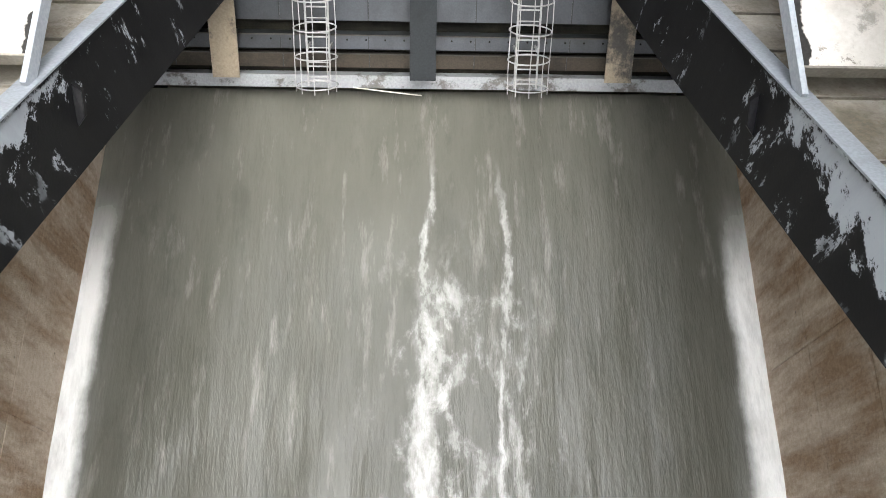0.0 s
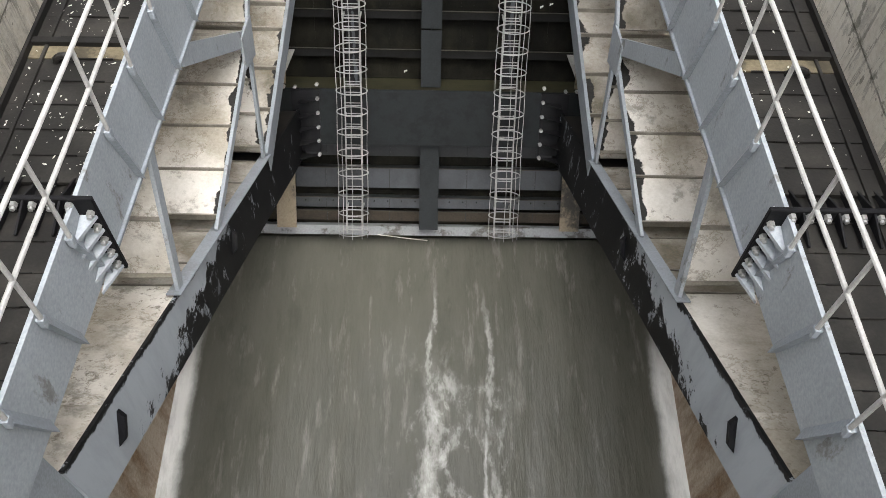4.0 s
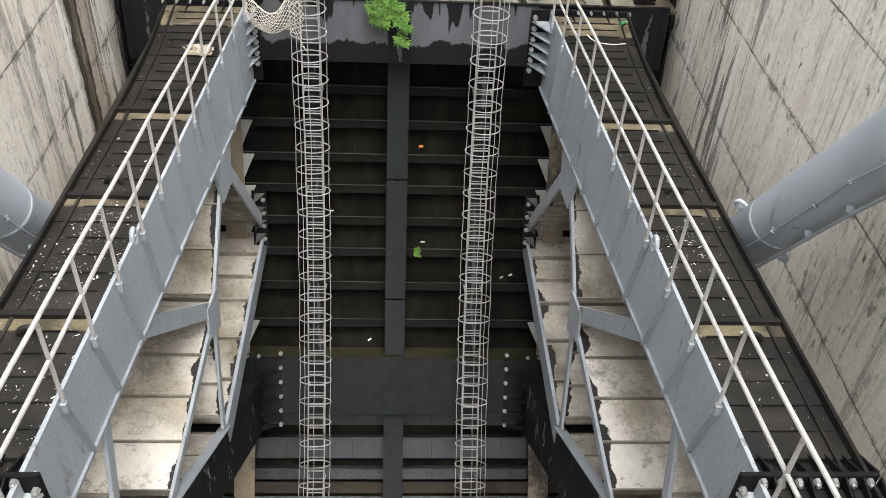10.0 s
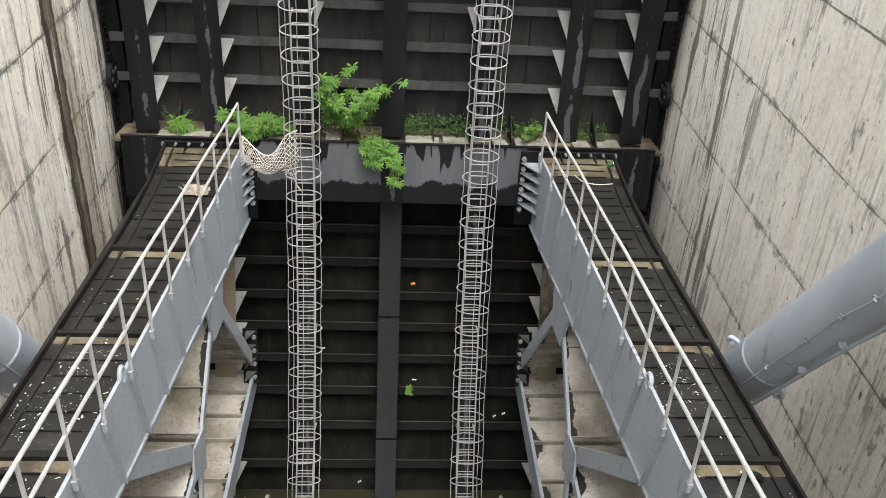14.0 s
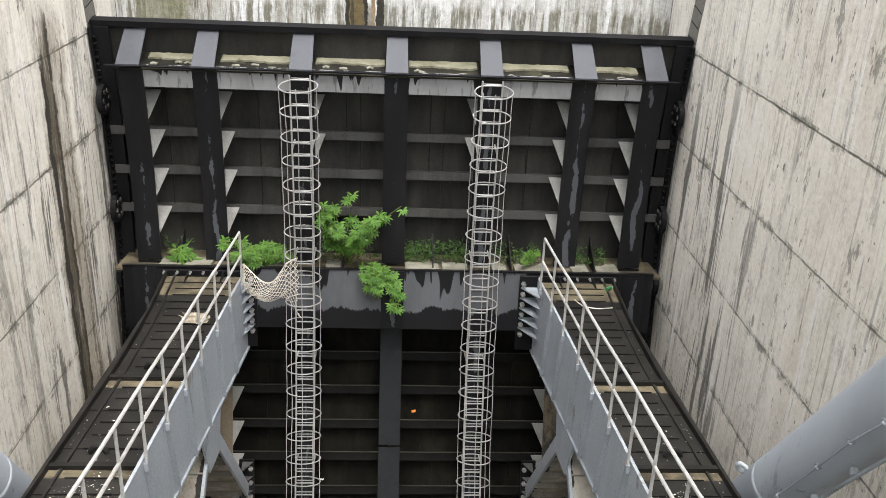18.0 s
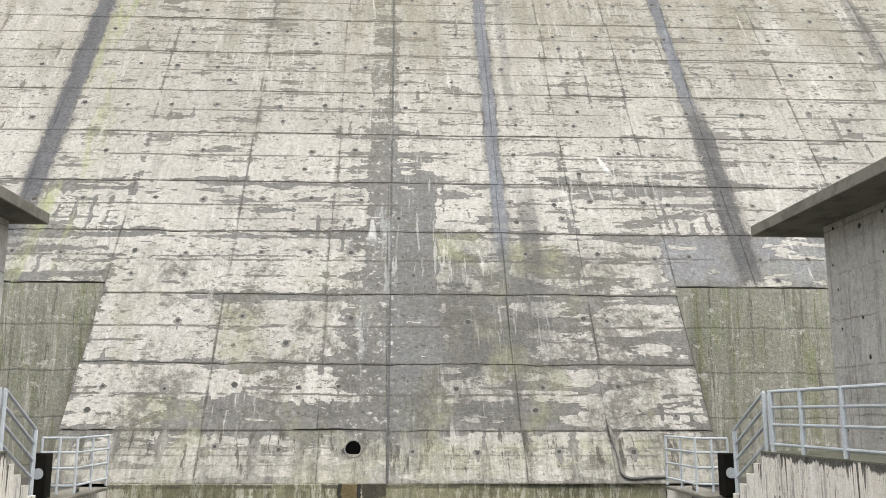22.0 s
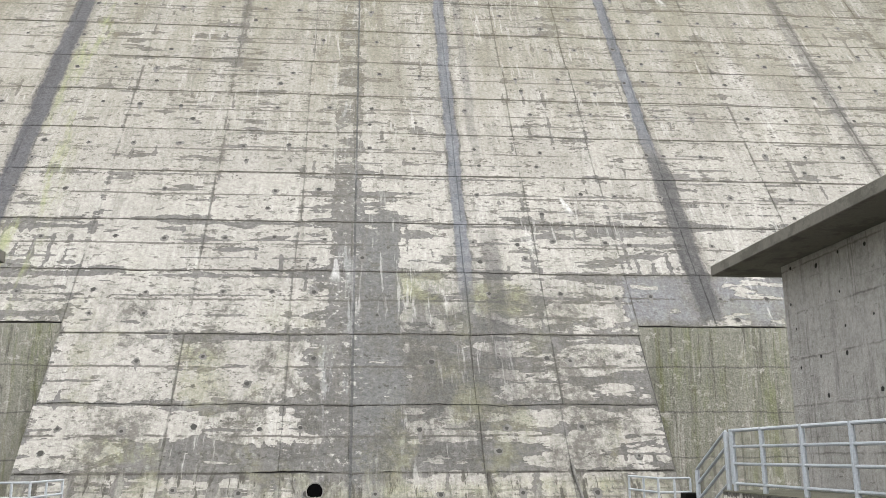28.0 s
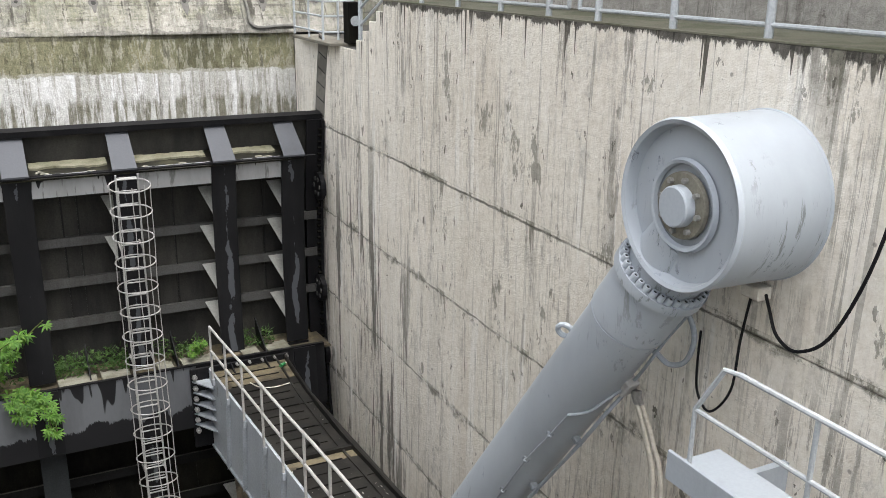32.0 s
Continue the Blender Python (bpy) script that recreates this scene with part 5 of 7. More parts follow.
for x in PILLARS:
    spans = [(8.6, -4.5)]
    if abs(x) < 0.1:
        spans += [(-9.2, -17.8), (-17.95, -27.1), (-27.25, -31.6), (-36.1, -43.1)]
    elif abs(x) > 4:
        spans += [(-4.6, -31.5)]
    for d0, d1 in spans:
        bm = arc_solid(BM(), x - 0.27, x + 0.27, 20.5, 20.54, d0, d1, 16)
        arc_solid(bm, x - 0.02, x + 0.02, 20.54, SKIN_R - 0.37, d0, d1, 16)
        part("girder", bm, PILLAR if d0 > 5 else SLATE if abs(x) < 0.1 else POST if abs(x) < 5 and d0 < -4.5 else BLACK, gate)
    part("cover_plate", hexa(BM(), [on_arc(x + i * 0.23, 21.4, 10.0) for i in (-1, 1)] + [on_arc(x + i * 0.23, 21.4, 10.1) for i in (1, -1)],
         [on_arc(x + i * 0.25, 20.38, 8.68) for i in (-1, 1)] + [on_arc(x + i * 0.25, 20.38, 8.78) for i in (1, -1)]), PLATE, gate, "smooth blue-grey cover plate")
    if abs(x) > 1:
        t = -1 if x > 0 else 1
        for d in (6.3,) + RIBS:
            if abs(x) < 3 and d < 3:
                continue
            if abs(x) > 5 and d < -5:
                continue
            ring = [on_arc(x + t * 0.03, 20.56, d - 1.7), on_arc(x + t * 0.18, 20.56, d - 1.7), on_arc(x + t * 0.46, SKIN_R - 0.37, d + 0.1), on_arc(x + t * 0.03, SKIN_R - 0.37, d + 0.1)]
            up = on_arc(0, 20.5, d + 0.37) - on_arc(0, 20.5, d + 0.32)
            part("gusset", prism(BM(), ring, up), LEDGE, gate, "pale grey gusset plate")
part("top_bar", arc_solid(BM(), -6.75, 6.75, 21.3, 21.56, 10.15, 10.5), BLACK, gate)
part("top_edge", arc_solid(BM(), -6.3, 6.3, 20.38, 20.46, 8.6, 8.68), BLACK, gate)
part("top_girder", arc_solid(BM(), -6.0, 6.0, 20.545, 20.58, 7.2, 8.6), WETGREY, gate, "pale grey girder face with black runs")
part("top_trough", arc_solid(BM(), -6.02, 6.02, 20.47, 21.49, 8.35, 8.45), TROUGH, gate, "wet black ledge")
for a, c in zip(PILLARS, PILLARS[1:]):
    n = 16
    rim = [21.00 + 0.16 * noise.noise((a + (c - a) * k / n, 3.3, 0.0)) + 0.08 * noise.noise((6 * (a + (c - a) * k / n), 1.3, 0.0)) for k in range(n + 1)]
    ring = [on_arc(a + 0.28 + (c - a - 0.56) * k / n, rim[k], 8.47) for k in range(n + 1)] + [on_arc(a + 0.28 + (c - a - 0.56) * k / n, 21.34 + random.uniform(-0.03, 0.03), 8.47) for k in range(n, -1, -1)]
    part("silt_bed", prism(BM(), ring, (0, 0, 0.045)), CREAMSILT, gate, "strip of dried cream-coloured silt")
    for k in range(3):
        x, r = random.uniform(a + 0.4, c - 0.4), random.uniform(20.6, 20.85)
        part("silt_lump", tube(BM(), [on_arc(x - 0.07, r, 8.5), on_arc(x, r + random.uniform(-0.05, 0.05), 8.55), on_arc(x + 0.08, r, 8.5)], random.uniform(0.02, 0.04), 6), CRUST, gate)
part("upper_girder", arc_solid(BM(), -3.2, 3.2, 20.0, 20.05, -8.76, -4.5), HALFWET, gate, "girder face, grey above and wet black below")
for s in (-1, 1):
    part("upper_girder", arc_solid(BM(), *sorted((s * 3.204, s * 6.3)), 20.0, 20.05, -8.76, -4.5), BLACK, gate)
for x in (-5.8, 0.0, 5.8):
    part("girder_strap", arc_solid(BM(), x - 0.27, x + 0.27, 19.955, 19.995, -8.6, -4.52, 3), PILLAR, gate, "black strap with grey paint runs")
part("upper_edge", arc_solid(BM(), -6.3, 6.3, 19.97, 20.08, -4.5, -4.42), BLACK, gate)
part("upper_ledge", arc_solid(BM(), -6.5, 6.5, 20.08, 21.49, -4.9, -4.75), SILT, gate, "silted ledge")
part("lower_girder", arc_solid(BM(), -6.2, 6.2, 20.2, 20.25, -36.0, -31.6), GIRDER2, gate)
part("lower_ledge", arc_solid(BM(), -6.2, 6.2, 20.25, 21.49, -31.85, -31.7), LEDGEWET, gate)
part("bottom_beam", arc_solid(BM(), -6.7, 6.7, 21.15, 21.5, -44.0, -43.25), SCUFF, gate, "scuffed grey bottom beam")
for x in (-4.1, 4.1):
    part("stiffener", arc_solid(BM(), x - 0.28, x + 0.28, 20.7, 20.75, -36.2, -43.2, 6), POST, gate, "silt-coloured post")
for s in (-1, 1):
    part("side_plate", arc_solid(BM(), *sorted((s * 6.35, s * 6.72)), 21.2, 21.25, 10.2, -30.0, 40), BLACK, gate)
    seal = part("side_seal", arc_solid(BM(), *sorted((s * 6.70, s * 6.76)), 21.1, 21.46, 10.2, -44.0, 50), BLACK, gate)
    nut = None
    for k in range(64):
        d = 9.6 - k * 0.42
        M = Matrix.Translation(on_arc(s * 6.66, 21.16, d))
        if nut is None:
            nut = part("bolt", tube(BM(), [(-0.04, 0, 0), (0.04, 0, 0)], 0.035, 6), DARK, seal)
            nut.matrix_basis = M
        else:
            shared("bolt", nut.data, M, seal)
    for d in (5.9, -1.4, -6.0):
        wheel = part("guide_wheel", tube(BM(), [on_arc(s * 6.60, 20.95, d) - Vector((0.06, 0, 0)), on_arc(s * 6.60, 20.95, d) + Vector((0.06, 0, 0))], 0.34, 24), BLACK, gate)
        for k in range(6):
            a = k * math.tau / 6
            c = on_arc(s * 6.53, 20.95, d) + Vector((0, 0.2 * math.cos(a), 0.2 * math.sin(a)))
            part("lightening_hole", tube(BM(), [c - Vector((0.012, 0, 0)), c + Vector((0.012, 0, 0))], 0.055, 10), RIB, wheel)
# crusts of dried silt on the front of the upper ledge
for x0, x1 in ((-5.5, -5.0), (-4.9, -4.3), (-3.9, -3.2), (-2.95, -2.4), (-1.6, -1.25), (0.3, 1.1), (1.2, 1.8), (2.4, 2.75), (2.95, 3.7), (4.35, 4.75), (4.95, 5.5)):
    n = 8
    ring = [on_arc(x0 + (x1 - x0) * k / n, 20.12 + random.uniform(0, 0.05), -4.62) for k in range(n + 1)] + [on_arc(x0 + (x1 - x0) * k / n, 20.66 + random.uniform(-0.12, 0.12), -4.62) for k in range(n, -1, -1)]
    part("silt_crust", prism(BM(), ring, (0, 0, 0.05)), CRUST, gate, "pale crust of dried silt")
# fins that stand on the upper ledge
for x in (-5.1, -3.1, -1.2, 0.95, 2.85, 4.9):
    ring = [on_arc(x, 20.1, -4.7), on_arc(x, 21.1, -4.7), on_arc(x, 21.1, -2.9)]
    part("fin", prism(BM(), ring, (0.03, 0, 0)), BLACK, gate)

# ---- arms ----
def inner_x(y):
    return 3.45 + 0.021 * (19.3 - y)


def outer_x(y):
    return 4.93 + 0.31 * max(0.0, (y - 14.0) / 5.0) ** 1.6


UP_T = lambda y: -(7.17 + 0.094 * y)
UP_B = lambda y: -(8.08 + 0.148 * y)
LO_T = lambda y: -(7.0 + 0.70 * y)
LO_B = lambda y: -(8.2 + 0.745 * y)
STRUT = lambda y: -15.1 - 0.07 * (18.4 - y)


def slab(bm, s, y0, y1, x_in, x_out, top, bot):
    """A sheet that runs along an arm: x and z as functions of y."""
    q = lambda y: [(s * x_in(y), y, bot(y)), (s * x_out(y), y, bot(y)), (s * x_out(y), y, top(y)), (s * x_in(y), y, top(y))]
    hexa(bm, q(y0), q(y1))
    bmesh.ops.recalc_face_normals(bm, faces=bm.faces)
    return bm


def plus(f, d):
    return lambda y: f(y) + d


const = lambda v: (lambda y: v)


def bolt_row(parent, spots, axis_dir, r=0.055, long=0.09):
    d = Vector(axis_dir).normalized()
    turn = d.to_track_quat("X", "Z").to_matrix().to_4x4()
    first = None
    for p in spots:
        M = Matrix.Translation(p) @ turn
        if first is None:
            bm = tube(BM(), [(-long / 2, 0, 0), (long / 2, 0, 0)], r, 6)
            tube(bm, [(long / 2, 0, 0), (long, 0, 0)], r * 0.6, 8)
            first = part("bolt", bm, BOLT, parent)
            first.matrix_basis = M
        else:
            shared("bolt", first.data, M, parent)


RAIL_POSTS = (0.75, 1.85, 2.9, 3.95, 4.93, 6.46, 7.55, 8.63, 9.8, 10.87, 12.03, 13.22, 14.38, 15.75, 17.05, 18.35)
for s in (-1, 1):
    arm = thing("gate_arm", "grey steel gate arm with silted deck and black leg", "gate arm", "arms of the gate")
    inner5 = plus(inner_x, 0.05)
    for y0, y1 in ((-0.8, 5.32), (5.40, 14.0), (14.0, 16.5), (16.5, 18.95)):
        part("inner_flange", slab(BM(), s, y0, y1, inner_x, inner5, plus(UP_T, 0.04), UP_B), GREYWORN, arm)
        part("outer_flange", slab(BM(), s, y0, y1, plus(outer_x, 0.0), plus(outer_x, 0.045), plus(UP_T, 0.05), UP_B), DECKDARK, arm)
        part("gutter_edge", slab(BM(), s, y0, y1, plus(outer_x, -0.2), plus(outer_x, -0.16), plus(UP_T, -0.02), plus(UP_T, -0.08)), DECK, arm)
    part("flange_lip", slab(BM(), s, 5.40, 18.95, plus(inner_x, -0.045), plus(inner_x, -0.004), plus(UP_B, 0.03), plus(UP_B, -0.02)), GREY, arm)
    part("lower_plate", slab(BM(), s, -0.8, 18.95, inner5, outer_x, plus(UP_B, 0.3), plus(UP_B, 0.26)), GREY, arm)
    # stiffening folds on the inner flange
    for y in RAIL_POSTS[1:-1]:
        part("fold", prism(BM(), [(s * (inner_x(y) - 0.002), y - 0.05, UP_T(y)), (s * (inner_x(y) - 0.09), y, UP_T(y) - 0.12), (s * (inner_x(y) - 0.002), y + 0.09, UP_T(y))],
             (0, 0.30, UP_B(y) - UP_T(y) + 0.06)), GREY, arm)
    # rails on the inner edge
    for y in RAIL_POSTS:
        part("post", tube(BM(), [(s * (inner_x(y) - 0.05), y, UP_T(y) - 0.10), (s * (inner_x(y) - 0.05), y, UP_T(y) + 1.25)], 0.026), RAIL, arm)
        part("clip", box(BM(), (-0.035, -0.04, -0.10), (0.035, 0.04, 0.05), Matrix.Translation((s * (inner_x(y) - 0.045), y, UP_T(y) - 0.06)), 0.008), GREY, arm)
    for z in (0.68, 1.25):
        pts = [(s * (inner_x(y) - 0.05), y, UP_T(y) + z + 0.012 * math.sin(y * 1.7 + z)) for y in [18.35 - k * 0.93 for k in range(21)]]
        part("handrail", tube(BM(), pts, 0.027), RAIL, arm)
    # joint of the arm: a standing plate with bolts and fins
    yj = 5.36
    t, bo, xi = UP_T(yj), UP_B(yj), inner_x(yj)
    joint = part("joint_plate", box(BM(), (min(s * (xi - 0.2), s * (outer_x(yj) + 0.1)), yj - 0.03, bo - 0.06), (max(s * (xi - 0.2), s * (outer_x(yj) + 0.1)), yj + 0.03, t + 0.12), None, 0.01), BLACK, arm)
    bolt_row(joint, [(s * (xi + 0.05 + k * 0.19), yj - 0.05, t + 0.04) for k in range(7)], (0, -1, 0), 0.045, 0.07)
    bolt_row(joint, [(s * (xi - 0.13), yj - 0.05, t - 0.10 - k * 0.25) for k in range(5)], (0, -1, 0), 0.045, 0.07)
    for e in (-1, 1):
        for k in range(7):
            x = s * (xi + 0.145 + k * 0.19)
            part("fin", prism(BM(), [(x, yj + e * 0.036, t - 0.05), (x, yj + e * 0.036, t + 0.10), (x, yj + e * 0.42, t - 0.03 - e * 0.07), (x, yj + e * 0.42, t - 0.06 - e * 0.07)], (0.025, 0, 0)), BLACK, joint)
        for k in range(5):
            z = t - 0.2 - k * 0.25
            part("fin", prism(BM(), [(s * (xi - 0.002), yj + e * 0.036, z), (s * (xi - 0.18), yj + e * 0.036, z), (s * (xi - 0.002), yj + e * (0.26 if e > 0 else 0.40), z - 0.03)], (0, 0, 0.05)), WHITE if e > 0 else GREYWORN, joint)
    # end plate against the gate's upper girder
    ye = 18.98
    reach = 0.42 if s > 0 else 0.22
    t, bo, xi = UP_T(ye), UP_B(ye), inner_x(ye)
    endp = part("end_plate", box(BM(), (min(s * (xi - reach), s * (outer_x(ye) + 0.12)), ye, bo), (max(s * (xi - reach), s * (outer_x(ye) + 0.12)), ye + 0.06, t + 0.07), None, 0.01), BLACK, arm)
    bolt_row(endp, [(s * (xi + 0.05 + k * 0.3), ye - 0.03, t + 0.03) for k in range(7)], (0, -1, 0), 0.035)
    bolt_row(endp, [(s * (xi - reach + 0.09), ye - 0.04, t - 0.12 - k * 0.27) for k in range(6)], (0, -1, 0), 0.06, 0.1)
    for k in range(5):
        z = t - 0.25 - k * 0.27
        part("fin", prism(BM(), [(s * (xi - 0.002), ye, z), (s * (xi - reach + 0.03), ye, z), (s * (xi - 0.002), ye - 0.6, z)], (0, 0, 0.03)), GREY, endp)
    for x in (xi + 0.5, xi + 1.3):
        part("fin", prism(BM(), [(s * x, ye, t - 0.05), (s * x, ye, t + 0.1), (s * x, ye - 0.55, t)], (0.025, 0, 0)), BLACK, endp)
    # lower leg
    part("leg_inner_flange", slab(BM(), s, 2.95, 15.85, inner_x, inner5, LO_T, LO_B), LEGPAINT, arm, "grey flange under ragged black coating")
    part("leg_outer_flange", slab(BM(), s, 2.95, 15.85, const(6.25), const(6.3), LO_T, LO_B), GREY, arm)
    part("leg_bottom", slab(BM(), s, 2.95, 15.7, inner5, outer_x, plus(LO_B, 0.34), plus(LO_B, 0.30)), GREY, arm)
    part("leg_lip", slab(BM(), s, 6.4, 12.3, plus(inner_x, -0.06), plus(inner_x, 0.16), plus(LO_T, 0.035), plus(LO_T, 0.004)), GREY, arm)
    part("crotch_plate", prism(BM(), [(s * inner_x(1), 2.95, LO_T(2.95)), (s * inner_x(1), 2.95, LO_B(2.95)), (s * inner_x(1), -1.2, -9.2), (s * inner_x(1), -1.2, -7.0), (s * inner_x(1), 2.95, UP_B(2.95))], (s * 0.05, 0, 0)), GREY, arm)
    # silted webs in panels, cross ribs between them
    cuts = [2.95, 4.05, 6.75, 7.45, 8.6, 9.7, 10.8, 12.0, 13.2, 14.5, 15.85]
    for a, c in zip(cuts, cuts[1:]):
        tilt = lambda y, a=a, c=c: LO_T(y) - 0.07 - 0.20 * (c - y) / (c - a)
        # panels farther in take the darker silt colour that carries their shade
        part("web_panel", slab(BM(), s, a + 0.02, c - 0.02, inner5, const(6.25), tilt, plus(tilt, -0.05)), BEIGE if c < 7 else TANSHADE if c < 12.5 else DECKDARK, arm, "panel under pale silt")
        if 4.5 < c < 12.5:
            part("cross_rib", slab(BM(), s, c - 0.012, c + 0.012, inner5, const(6.25), plus(LO_T, -0.03), plus(LO_T, -0.32)), RIBDARK, arm)
    scuts = [12.35, 13.5, 14.7, 15.9, 16.7, 17.5, 18.25]
    for a, c in zip(scuts, scuts[1:]):
        part("web_panel", slab(BM(), s, a + 0.02, c - 0.02, inner5, const(6.25), plus(STRUT, -0.05), plus(STRUT, -0.09)), TANSHADE, arm, "panel under pale silt")
        part("cross_rib", slab(BM(), s, c - 0.018, c + 0.018, inner5, const(6.25), plus(STRUT, 0.06), plus(STRUT, -0.12)), RIBDARK, arm)
    part("strut_flange", slab(BM(), s, 12.2, 18.3, plus(inner_x, -0.02), plus(inner_x, 0.06), plus(STRUT, 0.12), plus(STRUT, -0.5)), GREY, arm)
    # truss between arm and leg
    P = lambda y, z: (s * (inner_x(y) + 0.03), y, z)
    for a, c, deep in (((15.0, -10.5), (18.15, -14.6), 0.34), ((15.05, -10.4), (12.75, -12.5), 0.22), ((12.75, -12.5), (12.05, -15.3), 0.22), ((12.8, -12.55), (9.3, -9.5), 0.36),
                       ((12.7, -12.6), (8.5, -12.95), 0.22), ((7.35, -9.2), (6.6, -11.6), 0.24)):
        part("brace", beam(BM(), P(*a), P(*c), 0.06, deep * 0.9), GREYWORN, arm)
        # the brace is an H section: a wide silted web behind its flange, with stiffeners
        d = Vector((0, c[0] - a[0], c[1] - a[1]))
        long, d = d.length, d.normalized()
        up = Vector((0, -d.z, d.y))
        up = -up if up.z < 0 else up
        base = Vector((0, a[0], a[1])) + d * (0.25 if deep > 0.3 else 0.1)
        n = max(2, round((long - 0.35) / 1.0))
        step = (long - 0.4) / n
        X = lambda x, q: Vector((s * x, q.y, q.z))
        for i in range(n + 1):
            q0, q1 = base + d * (step * i + 0.015), base + d * (step * (i + 1) - 0.015)
            if i < n:
                part("web_panel", hexa(BM(), [X(inner_x(q0.y) + 0.065, q0 - up * 0.02), X(5.85, q0 - up * 0.02), X(5.85, q0 + up * 0.02), X(inner_x(q0.y) + 0.065, q0 + up * 0.02)],
                     [X(inner_x(q1.y) + 0.065, q1 - up * 0.02), X(5.85, q1 - up * 0.02), X(5.85, q1 + up * 0.02), X(inner_x(q1.y) + 0.065, q1 + up * 0.02)]), TANSHADE if max(a[0], c[0]) > 13 else BEIGE, arm, "panel under pale silt")
            q0, q1 = base + d * (step * i - 0.012), base + d * (step * i + 0.012)
            h = deep * 0.42
            part("cross_rib", hexa(BM(), [X(inner_x(q0.y) + 0.065, q0 - up * h), X(5.8, q0 - up * h), X(5.8, q0 + up * h), X(inner_x(q0.y) + 0.065, q0 + up * h)],
                 [X(inner_x(q1.y) + 0.065, q1 - up * h), X(5.8, q1 - up * h), X(5.8, q1 + up * h), X(inner_x(q1.y) + 0.065, q1 + up * h)]), RIBDARK, arm)
    part("node_plate", prism(BM(), [P(13.1, -12.2), P(12.9, -13.1), P(12.1, -12.7), P(12.2, -12.0)], (-s * 0.05, 0, 0)), GREYWORN, arm)
    part("node_plate", prism(BM(), [P(15.7, UP_B(15.7)), P(15.4, -11.3), P(14.5, -11.2), P(14.1, UP_B(14.1))], (-s * 0.05, 0, 0)), GREYWORN, arm)
    # bracket on the middle of the gate
    xb = inner_x(18.2)
    bracket = part("bracket", beam(BM(), (s * (xb + 0.06), 18.35, -13.75), (s * (xb + 0.06), 17.95, -15.2), 0.36, 0.08), BLACK, arm)
    bolt_row(bracket, [(s * (xb - 0.05), 18.24 - 0.10 * k, -13.95 - 0.35 * k) for k in range(4)], (0, -0.96, 0.26), 0.06, 0.08)
    for k in range(4):
        z = -13.8 - 0.35 * k
        part("fin", prism(BM(), [(s * (xb - 0.1), 18.28 - 0.11 * k, z), (s * (xb + 0.15), 18.28 - 0.11 * k, z), (s * (xb + 0.15), 17.95 - 0.11 * k, z - 0.08)], (0, 0, 0.03)), RIB, bracket)
    # plate at the leg's gate end
    foot = part("foot_plate", beam(BM(), (s * (inner_x(16) - 0.15), 16.33, -17.85), (s * (inner_x(16) - 0.15), 15.42, -19.35), 0.75, 0.07), BLACK, arm)
    bolt_row(foot, [(s * (inner_x(16) - 0.48), 16.35 - 0.2 * k, -17.66 - 0.345 * k) for k in range(6)], (0, -0.86, 0.5), 0.055, 0.1)
    bolt_row(foot, [(s * (inner_x(16) + 0.1 + 0.3 * k), 16.3, -17.72) for k in range(5)], (0, -0.86, 0.5), 0.05, 0.1)
    for k in range(5):
        part("fin", prism(BM(), [(s * (inner_x(16) - 0.5), 16.15 - 0.2 * k, -18.1 - 0.33 * k), (s * inner_x(16), 16.15 - 0.2 * k, -18.1 - 0.33 * k), (s * inner_x(16), 15.75 - 0.2 * k, -17.85 - 0.33 * k)], (0, 0.015, 0.03)), BLACK, foot)
    # lugs
    for y, f in ((3.9, LO_B), (8.9, LO_T)):
        z = f(y) + (0.75 if y < 5 else -0.7)
        part("lug", prism(BM(), [(s * (inner_x(y) - 0.002), y - 0.16, z - 0.16), (s * (inner_x(y) - 0.1), y - 0.1, z - 0.05), (s * (inner_x(y) - 0.1), y + 0.1, z + 0.14), (s * (inner_x(y) - 0.002), y + 0.16, z + 0.2)], (0, 0.06, -0.05)), BLACK, arm)
    # hub on the trunnion
    part("hub", tube(BM(), [(s * 3.6, AXIS_Y, AXIS_Z - 0.6), (s * 5.6, AXIS_Y, AXIS_Z - 0.6)], 0.9, 32), GREY, arm)
    # deck: cross planks, sills between the bays, lifting eyes
    y = -0.7
    k = 0
    while y < 18.85:
        w = 0.40
        if abs(y + 0.2 - 5.36) > 0.2:
            t2 = -0.05 - 0.006 * (k % 3)
            part("deck_plank", slab(BM(), s, y, y + w - 0.012, inner5, outer_x, plus(UP_T, t2), plus(UP_T, t2 - 0.05)), SILT if y > 17.6 or any(-0.1 < ys - y - 0.2 < 0.42 for ys in (7.97, 10.76, 13.62)) else DECK, arm)
            part("deck_rib", slab(BM(), s, y + w - 0.018, y + w - 0.004, plus(inner_x, 0.2), plus(outer_x, -0.3), plus(UP_T, -0.03), plus(UP_T, -0.06)), DECKDARK, arm)
        y += w
        k += 1
    for ys in (2.4, 7.97, 10.76, 13.62):
        part("sill", slab(BM(), s, ys - 0.05, ys + 0.05, inner5, outer_x, plus(UP_T, 0.02), plus(UP_T, -0.09)), DECKDARK, arm)
        yl = ys + (-0.34 if ys < 9 else 0.42)
        part("eye", tube(BM(), [(s * (inner_x(yl) + 0.75 + 0.12 * math.cos(a)), yl, UP_T(yl) - 0.05 + 0.11 * math.sin(a)) for a in [k * math.pi / 8 for k in range(9)]], 0.045, 8), DECKDARK, arm)
    part("deck_support", slab(BM(), s, -0.8, 18.97, inner5, outer_x, plus(UP_T, -0.13), plus(UP_T, -0.17)), DECK, arm)
